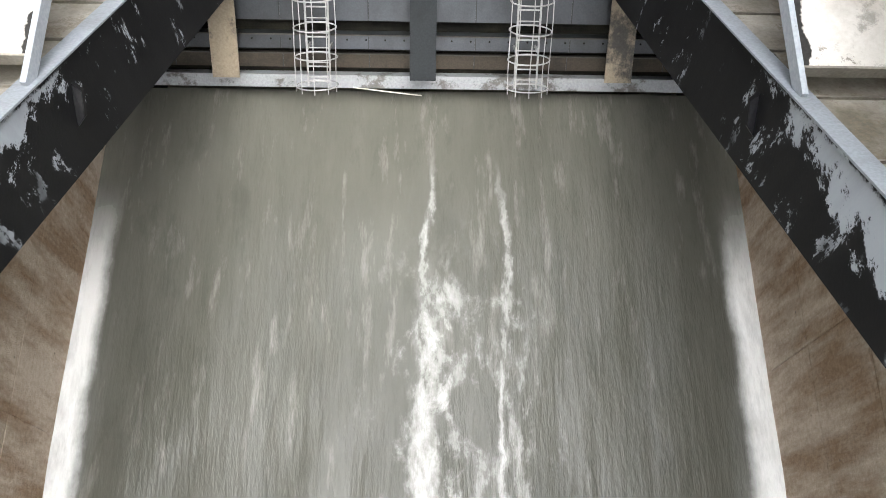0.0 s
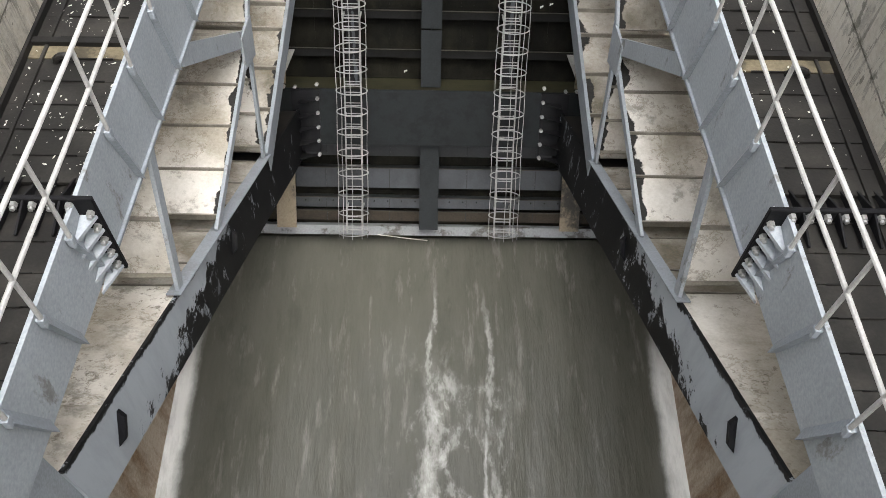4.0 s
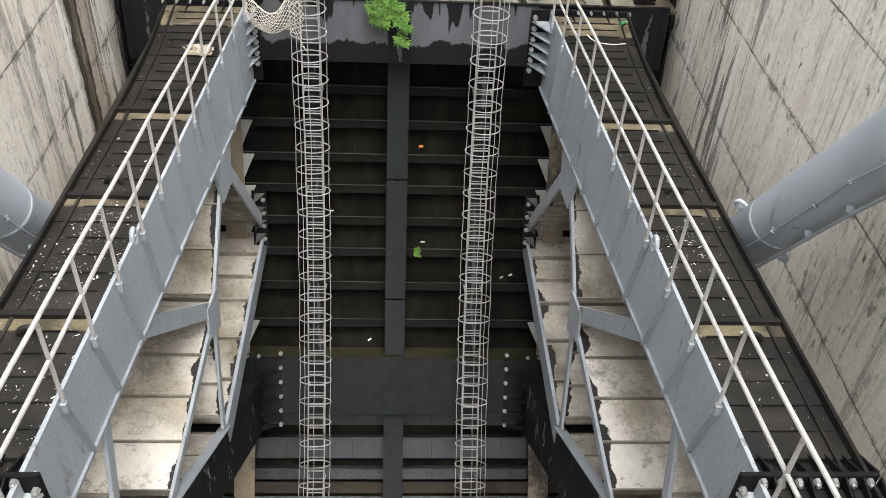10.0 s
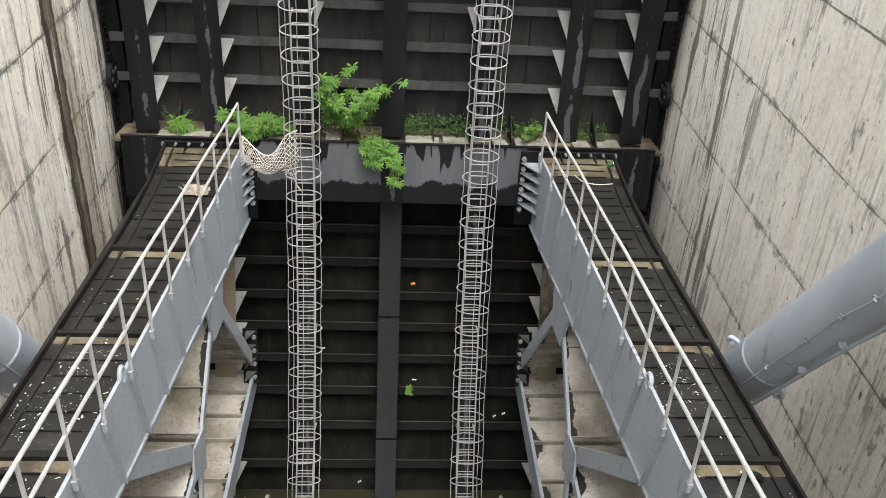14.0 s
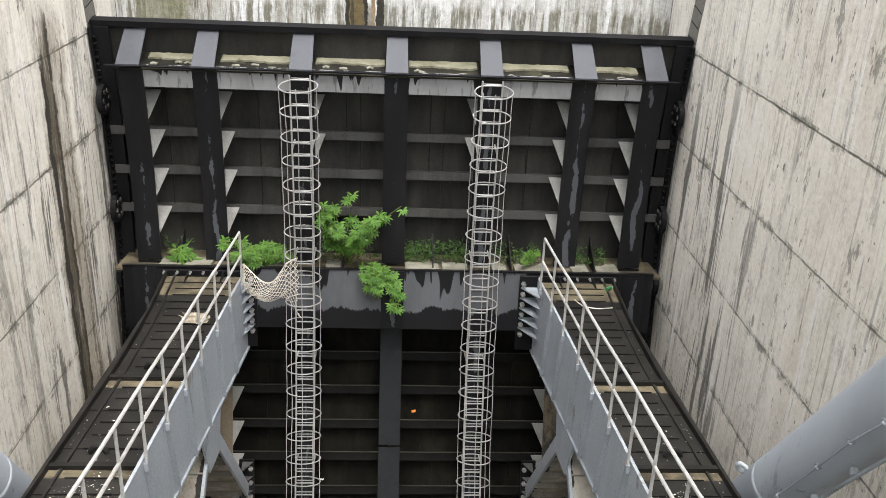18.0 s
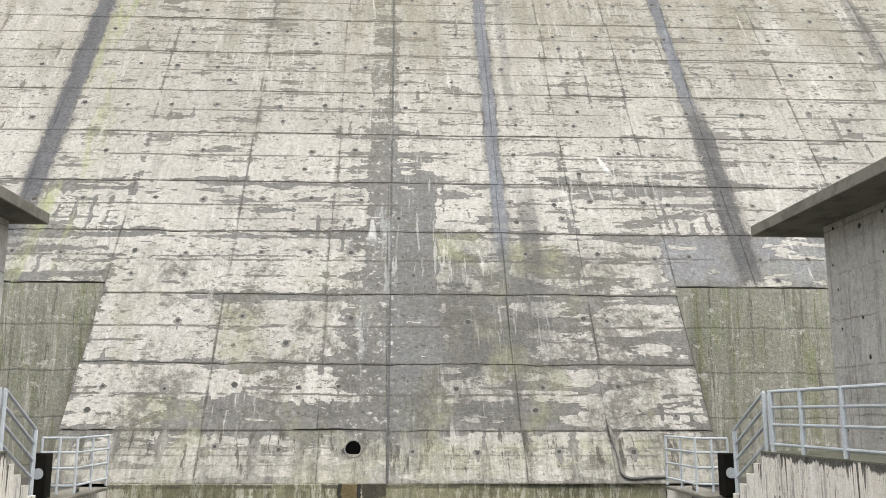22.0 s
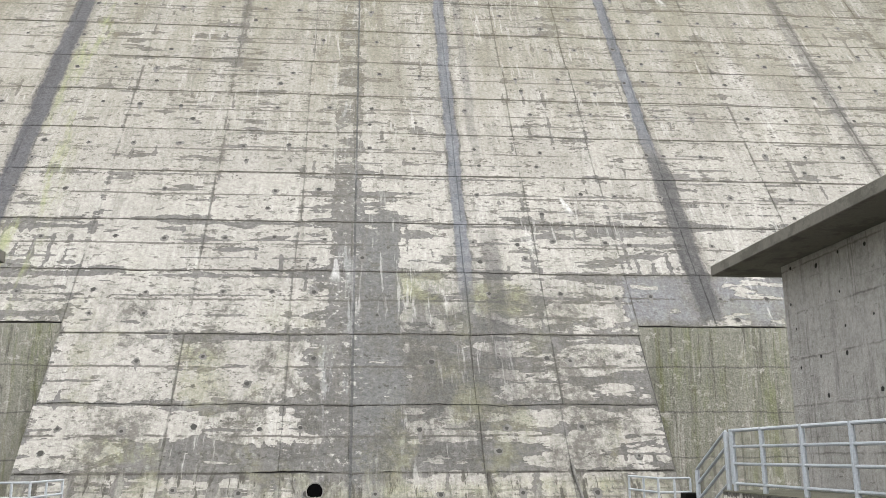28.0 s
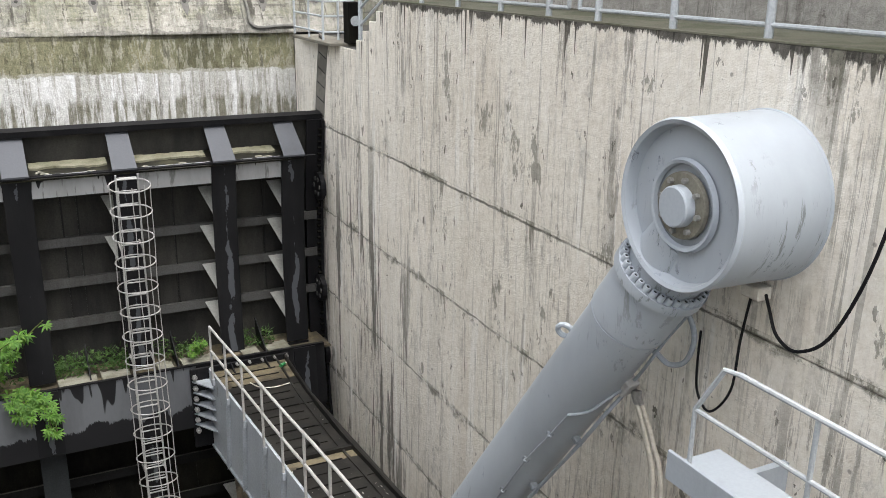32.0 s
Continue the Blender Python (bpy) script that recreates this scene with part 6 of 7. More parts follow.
    for yl in (9.6,):
        part("lifting_eye", tube(BM(), [(s * (inner_x(yl) + 0.02), yl + 0.09 * math.cos(a), UP_T(yl) + 0.05 + 0.12 * math.sin(a)) for a in [k * math.tau / 12 for k in range(12)]], 0.035, 8, True), PALE, arm)

# ---- ladders ----
for x in (-2.07, 2.07):
    lad = thing("cage_ladder", "pale galvanised cage ladder running down the gate", "ladder", "ladders on the gate")
    for dx in (-0.22, 0.22):
        part("stile", tube(BM(), [on_arc(x + dx, 19.93, 8.9 - i * 52 / 40) for i in range(41)], 0.022, 6), CAGE, lad)
    rung, n = None, 62
    for i in range(n):
        d = 8.6 - i * 51.4 / (n - 1)
        M = Matrix.Translation(on_arc(x, 19.93, d))
        if rung is None:
            rung = part("rung", tube(tube(BM(), [(-0.22, 0, 0), (0.22, 0, 0)], 0.017, 6), [(-0.2, 0.08, 0.02), (0.2, 0.08, 0.02)], 0.012, 6), CAGE, lad)
            rung.matrix_basis = M
        else:
            shared("rung", rung.data, M, lad)
    n, hoop = 32, None
    for i in range(n):
        d = 8.6 - i * 51.4 / (n - 1)
        M = Matrix.Translation(on_arc(x, 19.58, d)) @ pose(0, 0, 0, d + random.uniform(-2, 2), random.uniform(-2, 2), 0)
        if hoop is None:
            hoop = part("hoop", tube(BM(), [(0.41 * math.cos(k * math.tau / 24), 0.41 * math.sin(k * math.tau / 24), 0) for k in range(24)], 0.014, 6, True), CAGE, lad)
            hoop.matrix_basis = M
        else:
            shared("hoop", hoop.data, M, lad)
    for a in (-165, -128, -90, -52, -15):
        dx, dr = 0.41 * math.cos(radians(a)), 0.41 * math.sin(radians(a))
        part("strap", tube(BM(), [on_arc(x + dx + 0.01 * math.sin(i * 1.3 + a), 19.58 + dr, 8.9 - i * 52 / 40) for i in range(41)], 0.010, 5), CAGE, lad)
    # the girder behind the ladder
    part("back_strip", arc_solid(BM(), x - 0.19, x + 0.19, 20.42, 20.45, -9.0, -31.4, 30), PILLAR, lad, "black strip with grey paint runs")
    for i in range(7):
        d = 4 - i * 7.5
        for dx in (-0.22, 0.22):
            part("bracket", beam(BM(), on_arc(x + dx, 19.93, d), on_arc(x + dx, 20.5, d), 0.03, 0.05), CAGE, lad)

# ---- hoist cylinders ----
def frame_along(a, b):
    """Origin at a, x towards b, z as near up as may be."""
    a, b = Vector(a), Vector(b)
    x = (b - a).normalized()
    y = Vector((0, 0, 1)).cross(x).normalized()
    z = x.cross(y)
    return Matrix(((x.x, y.x, z.x, a.x), (x.y, y.y, z.y, a.y), (x.z, y.z, z.z, a.z), (0, 0, 0, 1)))


def lathe(bm, profile, n=48):
    """Turns (x, r) pairs about the x axis."""
    rings = []
    for x, r in profile:
        rings.append([bm.verts.new((x, r * math.cos(k * math.tau / n), r * math.sin(k * math.tau / n))) for k in range(n)] if r > 1e-6 else [bm.verts.new((x, 0, 0))])
    for a, c in zip(rings, rings[1:]):
        for k in range(n):
            j = (k + 1) % n
            if len(a) == 1:
                bm.faces.new((a[0], c[j], c[k]))
            elif len(c) == 1:
                bm.faces.new((a[k], a[j], c[0]))
            else:
                bm.faces.new((a[k], a[j], c[j], c[k]))
    bmesh.ops.recalc_face_normals(bm, faces=bm.faces)
    return bm


def turned(name, profile, m, material, parent, label="", n=48, angle=35):
    ob = part(name, lathe(BM(), profile, n), material, parent, label)
    ob.matrix_basis = parent.matrix_basis.inverted() @ m
    me = ob.data
    for p in me.polygons:
        p.use_smooth = True
    me.set_sharp_from_angle(angle=radians(angle))
    return ob


def curve_through(pts, steps=6):
    """A smooth line through a few points."""
    pts = [Vector(p) for p in pts]
    ext = [pts[0]] + pts + [pts[-1]]
    out = []
    for a, c, d, e in zip(ext, ext[1:], ext[2:], ext[3:]):
        for k in range(steps):
            t = k / steps
            out.append(0.5 * ((2 * c) + (d - a) * t + (2 * a - 5 * c + 4 * d - e) * t * t + (3 * c - a - 3 * d + e) * t ** 3))
    return out + [pts[-1]]


DRUM_Y, DRUM_Z, DRUM_R = 6.42, -2.2, 0.85
FEED = ((6.31, 6.8, -3.59), (6.27, 7.04, -3.95), (6.24, 7.25, -4.31), (6.21, 7.47, -4.65), (5.93, 7.57, -4.88), (5.78, 7.73, -5.09), (5.6, 7.88, -5.16), (5.54, 8.16, -5.57), (5.45, 8.54, -6.11), (5.39, 8.98, -6.81), (5.29, 9.56, -7.72), (5.2, 10.14, -8.63))
UNDER = ((6.2, 7.55, -4.8), (5.94, 7.67, -5.19), (5.88, 7.99, -5.69), (5.68, 8.62, -6.68), (5.59, 9.16, -7.52), (5.46, 9.96, -8.77))
VALVE = (6.17, 7.56, -4.71)
for s in (-1, 1):
    cyl = thing("hoist_cylinder", "large pale grey hydraulic hoist cylinder hung from the pier wall", "hydraulic cylinder", "hoist cylinders")
    D = Matrix.Translation((s * 5.67, DRUM_Y, DRUM_Z)) @ pose(0, 0, 0, 0, 0, 0 if s > 0 else 180)
    drum = turned("drum", [(0.13, 0.0), (0.13, 0.775), (0.0, 0.80), (-0.02, DRUM_R - 0.01), (0.03, DRUM_R + 0.012), (0.06, DRUM_R), (1.13, DRUM_R + 0.02)], D, DRUM, cyl, "smooth pale grey drum", 64)
    turned("ring", [(0.10, 0.40), (0.06, 0.42), (0.05, 0.45), (0.10, 0.47)], D, PALE, drum, "", 48)
    turned("boss_plate", [(0.05, 0.0), (0.05, 0.33), (0.10, 0.34)], D, RINGSTEEL, drum, "bare steel retaining ring", 40)
    turned("hub_cap", [(-0.06, 0.0), (-0.06, 0.19), (-0.045, 0.205), (0.06, 0.21)], D, PALE, drum, "", 40)
    for k in range(8):
        a = k * math.tau / 8 + 0.2
        turned("bolt", [(0.0, 0.0), (0.0, 0.028), (0.055, 0.03)], D @ Matrix.Translation((0, 0.27 * math.cos(a), 0.27 * math.sin(a))), BOLT, drum, "", 6)
    turned("collar", [(1.08, DRUM_R + 0.0), (1.10, DRUM_R + 0.02), (1.13, DRUM_R + 0.035)], D, PALE, drum, "", 64)
    A0, A1 = Vector((s * 6.2, 6.42, -2.2)), Vector((s * 5.5, 10.7, -8.9))
    B = frame_along(A0, A1)
    L = (A1 - A0).length
    barrel = turned("barrel", [(0.5, 0.0), (0.5, 0.43), (1.08, 0.44), (1.08, 0.54), (1.2, 0.54), (1.2, 0.475), (1.86, 0.475), (1.87, 0.455), (1.895, 0.455), (1.90, 0.465), (2.0, 0.45), (L - 1.2, 0.445), (L - 1.19, 0.452), (L - 1.12, 0.452), (L - 1.1, 0.445), (L - 0.35, 0.445), (L - 0.3, 0.36), (L - 0.05, 0.34), (L, 0.0)], B, DRUM, cyl, "long pale grey barrel", 56)
    for k in range(34):
        a = k * math.tau / 34
        M = B @ Matrix.Translation((0.0, 0.495 * math.cos(a), 0.485 * math.sin(a)))
        bolt = turned("bolt", [(1.0, 0.018), (1.0, 0.034), (1.01, 0.038), (1.09, 0.038), (1.09, 0.0)], M, PALE, barrel, "", 10)
        turned("socket", [(1.012, 0.0), (1.012, 0.02)], M, DARK, barrel, "", 8)
    for f, a in ((2.6, 1.0), (L - 0.8, 0.9), (L - 0.55, -2.2)):
        u = Vector((0, math.cos(a), math.sin(a)))
        c = Vector((f, 0, 0)) + u * 0.5
        lug = part("lug", tube(BM(), [c - u * 0.02 + Vector((0.085 * math.cos(q), 0, 0)) + u * (0.09 * math.sin(q) + 0.02) for q in [k * math.tau / 12 for k in range(12)]], 0.035, 8, True), PALE, barrel)
    # clevis on the arm's deck
    part("clevis", box(BM(), (L - 0.1, -0.25, -0.25), (L + 0.45, 0.25, 0.25), None, 0.05), PALE, cyl).matrix_basis = B
    # thin pipe on the open side of the barrel, fed by a hose; a second one on brackets below
    E = lambda *ps: [Vector((s * x, y, z)) for x, y, z in ps]
    part("feed_hose", tube(BM(), curve_through(E(*FEED[:7])), 0.022, 8), GREY, cyl, "dull grey oil hose")
    part("oil_pipe", tube(BM(), curve_through(E(*FEED[6:])), 0.014, 8), GREY, cyl)
    part("oil_pipe", tube(BM(), curve_through(E(*UNDER)), 0.026, 8), GREY, cyl)
    axis_way = (A1 - A0).normalized()
    for p in E(*FEED[7:11], *UNDER[2:5]):
        foot = A0 + axis_way * (p - A0).dot(axis_way)
        out = (p - foot).normalized()
        side = axis_way.cross(out)
        M = Matrix((axis_way, side, out)).transposed().to_4x4()
        M.translation = foot
        r = (p - foot).length
        bm = box(BM(), (-0.03, -0.05, 0.43), (0.03, 0.05, r - 0.02), None, 0.006)
        box(bm, (-0.018, -0.028, r - 0.02), (0.018, 0.028, r + 0.03), None, 0.008)
        part("pipe_clip", bm, GREY, cyl).matrix_basis = M
    block = part("valve_block", box(BM(), (-0.12, -0.1, -0.11), (0.12, 0.1, 0.11), None, 0.02), RAIL, cyl, "pale grey valve block")
    block.matrix_basis = Matrix.Translation(E(VALVE)[0]) @ B.to_3x3().to_4x4()
    part("valve_cap", box(BM(), (-0.2, -0.07, 0.02), (-0.1, 0.07, 0.09), None, 0.01), PALE, block)
    part("stem", tube(BM(), [(0.02, -0.2, 0.03), (0.02, 0.2, 0.03)], 0.012, 8), GREY, block)
    # hoses
    for dx, dy in ((0.0, 0.0), (0.07, -0.07), (0.02, 0.06)):
        top, mid, low = E((6.24 + dx * 0.4, 7.45 + dy * 0.5, -4.84), (6.36 + dx * 0.7, 7.32 + dy * 0.7, -5.38), (6.43 + dx, 7.19 + dy, -6.13))
        hose = part("hose", tube(BM(), curve_through([top, mid, low, low + Vector((0.02, 0.03, -2.2))]), 0.03, 8), CREAM, cyl)
        part("ferrule", tube(BM(), [top + Vector((0, 0, 0.07)), top, top.lerp(mid, 0.18)], 0.036, 10), BOLT, hose, "bright steel ferrule")

# cables and box on the pier wall beside the drum
cable = thing("wall_cable", "black cable looping from a small cream junction box", "cable")
part("junction_box", box(BM(), (6.6, 6.12, -3.24), (6.79, 6.38, -3.10), None, 0.015), CREAM, cable, "cream junction box")

part("loop", tube(BM(), curve_through([(6.7, 6.12, -3.17), (6.66, 6.02, -3.28), (6.6, 5.82, -3.50), (6.58, 5.52, -3.54), (6.62, 5.18, -3.2), (6.7, 4.9, -2.2), (6.76, 4.8, -0.75)]), 0.018, 8), BLACK, cable)
part("drop_cable", tube(BM(), curve_through([(6.74, 6.34, -3.22), (6.72, 6.40, -3.8), (6.7, 6.43, -4.4), (6.66, 6.66, -4.76), (6.66, 6.88, -4.62), (6.68, 6.95, -4.3), (6.7, 6.97, -3.9)]), 0.015, 8), BLACK, cable)
part("hanging_loop", tube(BM(), curve_through([(6.45, 7.1, -3.6), (6.45, 6.9, -3.68), (6.45, 6.8, -3.9), (6.45, 6.9, -4.2), (6.38, 7.08, -4.3), (6.27, 7.2, -4.18), (6.2, 7.3, -4.12)]), 0.032, 8), GREY, cable)

# service platform on the east wall
plat = thing("service_platform", "blue-grey steel service platform with pipe railing", "platform")
part("floor_plate", box(BM(), (5.5, 1.5, -4.86), (6.14, 5.95, -4.72), None, 0.01), PALE, plat)
for y in (1.7, 3.6, 5.5):
    part("cross_beam", box(BM(), (5.56, y - 0.05, -4.98), (6.12, y + 0.05, -4.865), None, 0.008), PALE, plat)
part("toe_board", box(BM(), (5.46, 1.5, -4.9), (5.5, 5.97, -4.58), None, 0.005), PALE, plat)
part("support", prism(BM(), [(6.79, 5.6, -4.87), (5.6, 5.6, -4.87), (6.79, 5.6, -6.0)], (0, 0.08, 0)), PALE, plat)
part("top_rail", tube(BM(), [(5.52, 5.72, -4.02), (5.52, 5.4, -3.47), (5.52, 5.2, -3.44), (5.52, 1.5, -3.44)], 0.027), RAILPALE, plat)
part("mid_rail", tube(BM(), [(5.52, 5.72, -4.02), (5.52, 1.5, -4.02)], 0.024), RAILPALE, plat)
for y in (5.72, 4.35, 2.9):
    part("post", tube(BM(), [(5.52, y, -4.72), (5.52, y, -3.46 if y < 5.5 else -4.02)], 0.024), RAILPALE, plat)

# ---- pier tops: hoist houses, railings, stairs ----
def tie_plugs(name, spots, normal, label, r=0.07):
    """Round tie holes: one joined mesh of flat dark discs that paint the shade inside."""
    bm = BM()
    n = Vector(normal).normalized()
    u = n.orthogonal().normalized()
    v = n.cross(u)
    for p in spots:
        p = Vector(p)
        q = r * random.uniform(0.6, 1.25)
        rim = [bm.verts.new(p + n * 0.012 + q * (math.cos(k * math.tau / 7) * u + random.uniform(0.8, 1.2) * math.sin(k * math.tau / 7) * v)) for k in range(7)]
        bm.faces.new(rim)
    bmesh.ops.recalc_face_normals(bm, faces=bm.faces)
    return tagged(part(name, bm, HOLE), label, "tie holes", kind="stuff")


for s, xw, xr, y_end, tip in ((1, 8.6, 7.55, 17.0, 18.05), (-1, 7.62, 6.95, 17.6, 17.85)):
    hut = thing("hoist_house", "plain concrete hoist house with an overhanging flat roof", "building")
    part("wall", box(BM(), (min(s * xw, s * 13), -6, DECK_Z), (max(s * xw, s * 13), y_end, 3.8), None, 0.02), HOUSE, hut)
    part("roof", box(BM(), (min(s * xr, s * 14), -7, 3.72), (max(s * xr, s * 14), tip, 3.95), None, 0.015), ROOF, hut, "weathered concrete roof slab")
    tie_plugs("tie_holes", [(s * (xw - 0.0), y_end - 0.4 - 0.9 * i - random.uniform(-.1, .1), DECK_Z + 0.5 + 0.62 * j + random.uniform(-.1, .1)) for i in range(18) for j in range(7) if random.random() < 0.55], (-s, 0, 0), "dark tie holes in the hoist house wall", 0.042)


def railing(name, label, runs, heights, posts, parent_group="pier railings", r=0.03, post=1.75):
    rail = thing(name, label, "railing", parent_group)
    for a, c in runs:
        for h in heights:
            part("rail", tube(BM(), [Vector(a) + Vector((0, 0, h)), Vector(c) + Vector((0, 0, h))], r if h < max(heights) else r * 1.15), RAILPALE, rail)
    for p in posts:
        part("post", tube(BM(), [p, Vector(p) + Vector((0, 0, max(heights) + 0.03))], r * post), RAILPALE, rail)
        part("base_plate", box(BM(), (-0.08, -0.08, 0), (0.08, 0.08, 0.015), Matrix.Translation(p)), RAILPALE, rail)
    return rail


H4 = (0.15, 0.50, 0.81, 1.10)
for s in (1, -1):
    x = s * (HALF + 0.15)
    for y0, y1, posts in ((16.3, 10.32, (16.2, 15.0, 13.58, 12.15, 10.81)), (10.07, 2.2, (9.65, 8.2, 6.75, 5.3, 3.85, 2.6)), (1.9, -5.0, (1.5, 0.1, -1.3, -2.7, -4.1))):
        r = railing("railing", "grey pipe railing with four rails on the pier edge", [((x, y0, DECK_Z), (x, y1, DECK_Z))], H4, [(x, y, DECK_Z) for y in posts], r=0.027)
        for y in (y0, y1):
            part("end_bar", tube(BM(), [(x, y, DECK_Z + H4[0]), (x, y, DECK_Z + H4[3])], 0.03), RAILPALE, r)
    st = thing("stair_railing", "sloping grey pipe railing beside the pier steps", "railing", "pier railings")
    for h in H4:
        part("rail", tube(BM(), [(x, 16.5, DECK_Z + h), (x, 18.05, LOW_Z + 0.35 + h)], 0.03), RAILPALE, st)
    for y, z0, z1 in ((16.5, DECK_Z, DECK_Z + 1.08), (18.05, LOW_Z, LOW_Z + 1.43)):
        part("post", tube(BM(), [(x, y, z0), (x, y, z1)], 0.05), RAILPALE, st)
    land = thing("landing", "small overhanging landing with pipe railing at the gate top", "platform")
    lo, hi = sorted((s * 6.55, s * 7.3))
    part("slab", box(BM(), (lo, 18.9, LOW_Z), (hi, 21.6, LOW_Z + 0.07), None, 0.01), ROOF, land)
    for h in (0.15, 0.5, 0.82, 1.12):
        part("rail", tube(BM(), [(s * 7.3, 19.4, LOW_Z + 0.12 + h), (s * 6.58, 19.4, LOW_Z + 0.12 + h), (s * 6.58, 21.5, LOW_Z + 0.12 + h)], 0.024), RAILPALE, land)
    for px, py in ((7.3, 19.4), (6.94, 19.4), (6.58, 19.4), (6.58, 20.4), (6.58, 21.5)):
        part("post", tube(BM(), [(s * px, py, LOW_Z + 0.1), (s * px, py, LOW_Z + 1.24)], 0.028), RAILPALE, land)
    cab = thing("control_box", "dark steel switch box with a pale round dial", "box")
    part("case", box(BM(), (min(s * 6.95, s * 7.25), 18.75, LOW_Z + 0.05), (max(s * 6.95, s * 7.25), 19.1, LOW_Z + 0.95), None, 0.02), DARK, cab)
    part("dial", tube(BM(), [(s * 7.1, 18.745, LOW_Z + 0.55), (s * 7.1, 18.73, LOW_Z + 0.55)], 0.11, 20), RAILPALE, cab, "pale dial")
    # side track of the gate, let into the wall
    tr = arc_solid(BM(), *sorted((s * (HALF - 0.006), s * (HALF + 0.02))), 21.25, 21.9, 15.2, -44, 50)
    track = tagged(part("trim_track_" + ("east" if s > 0 else "west"), tr, TRACK), "grey segmented seal track on the pier wall", "seal track", kind="structure")
    for k in range(13):
        d = 15.0 - k * 0.95
        part("track_joint", arc_solid(BM(), *sorted((s * (HALF - 0.012), s * (HALF - 0.007))), 21.3, 21.85, d, d + 0.06), RIBSHADE, track)

# ---- crest: railing sections and lamps ----
LAMPS = (-22.8, -16.6, -10.35, -4.45, 1.78, 7.75, 13.98, 20.2, 26.4)
for x in LAMPS:
    lamp = thing("crest_lamp", "grey lamp post with a small floodlight on the crest", "lamp post", "lamps on the crest")
    part("pole", tube(BM(), [(x, CREST_Y + 0.35, CREST_TOP), (x, CREST_Y + 0.35, CREST_TOP + 0.9), (x, CREST_Y + 0.35, CREST_TOP + 2.4)], 0.055), RAIL, lamp)
    part("sleeve", tube(BM(), [(x, CREST_Y + 0.35, CREST_TOP), (x, CREST_Y + 0.35, CREST_TOP + 0.9)], 0.1, 12), RAIL, lamp)
    part("head", box(BM(), (-0.22, -0.2, -0.12), (0.22, 0.12, 0.22), Matrix.Translation((x, CREST_Y + 0.3, CREST_TOP + 2.5)) @ pose(0, 0, 0, random.uniform(-25, 10), 0, random.uniform(-30, 30)), 0.03), BLACK, lamp, "dark floodlight head")
    for o in lamp.children:
        o.data.transform(DAM)
for a, c in zip(LAMPS, LAMPS[1:]):
    r = railing("crest_railing", "grey three-rail pipe railing along the dam crest", [((a + 0.45, CREST_Y + 0.2, CREST_TOP), (c - 0.45, CREST_Y + 0.2, CREST_TOP))], (0.3, 0.75, 1.15),
                [(a + 0.45 + (c - a - 0.9) * k / 4, CREST_Y + 0.2, CREST_TOP) for k in range(5)], "railings on the crest", 0.035, 1.4)
    for o in r.children:
        o.data.transform(o.matrix_basis)
        o.matrix_basis = Matrix()
        o.data.transform(DAM)

# ---- loose things ----
pole = thing("bamboo_pole", "pale thin pole lying along the gate's bottom beam", "pole")
part("stick", tube(BM(), [(-1.5, 14.42, -21.98), (-0.75, 14.40, -22.10), (-0.02, 14.38, -22.2)], 0.014, 8), CREAM, pole)
litter = thing("plastic_litter", "small orange piece of litter caught on a rib", "litter")
part("scrap", box(BM(), (-0.06, -0.035, -0.02), (0.06, 0.035, 0.025), Matrix.Translation(on_arc(0.62, SKIN_R - 0.34, -15.9)) @ pose(0, 0, 0, 10, 0, 25), 0.012), ORANGE, litter)
for x, d in ((0.72, -23.3), (2.95, -26.0), (-1.75, -21.0), (3.2, -25.8), (-0.7, -31.0)):
    sc = thing("paper_scrap", "small white scrap lying on a gate rib", "litter", "scraps on the gate")
    part("scrap", tube(BM(), [(-0.05, 0, 0), (-0.01, 0.02, 0.012), (0.03, -0.01, 0.004), (0.06, 0.015, 0.0)], 0.018, 6), DROPPING, sc).matrix_basis = Matrix.Translation(on_arc(x, SKIN_R - 0.34, d + 0.1)) @ pose(0, 0, 0, 0, 0, random.uniform(0, 90))

# fishing net from the west arm's end post to the ladder
net = thing("hanging_net", "torn pale fishing net sagging between rail and ladder", "net")
NP = {}
for i in range(25):
    for j in range(19):
        u, v = i / 24, j / 18
        x = -3.43 + 1.28 * u
        top = -8.56 - 0.40 * math.sin(math.pi * min(1.0, u * 1.25)) ** 1.2 + 0.31 * max(0.0, (u - 0.55) / 0.45) ** 1.3
        low = -9.22 - 0.22 * math.sin(math.pi * min(1.0, u + 0.15)) - 0.42 * max(0.0, (u - 0.7) / 0.3) ** 1.5
        NP[i, j] = Vector((x + 0.05 * math.sin(7 * v + 5 * u) * v, 18.68 - 0.3 * u - 0.25 * math.sin(math.pi * v) * math.sin(math.pi * u), top + (low - top) * v + 0.02 * math.sin(9 * u + 8 * v)))
bm = BM()
for i in range(25):
    for j in range(18):
        if i < 24 and (i + j) % 2 == 0:
            tube(bm, [NP[i, j], NP[i + 1, j + 1]], 0.0062, 4)
        if i > 0 and (i + j) % 2 == 0:
            tube(bm, [NP[i, j], NP[i - 1, j + 1]], 0.0062, 4)
part("mesh", bm, CREAM, net)
part("top_cord", tube(BM(), [NP[i, 0] for i in range(25)], 0.014, 6), CREAM, net)
part("tail", tube(BM(), [NP[24, 18] + Vector((0.02 * k, 0.01 * k * k, -0.05 * k)) for k in range(4)], 0.02, 6), CREAM, net)
part("knot", tube(BM(), [NP[0, 0] + Vector((0.02 * math.sin(k * 2), 0.02 * math.cos(k * 2), -0.08 * k)) for k in range(9)], 0.028, 6), CREAM, net)
rag = thing("cloth_rag", "pale rag lying on the silted deck", "rag")
bm = BM()
gridc = {}
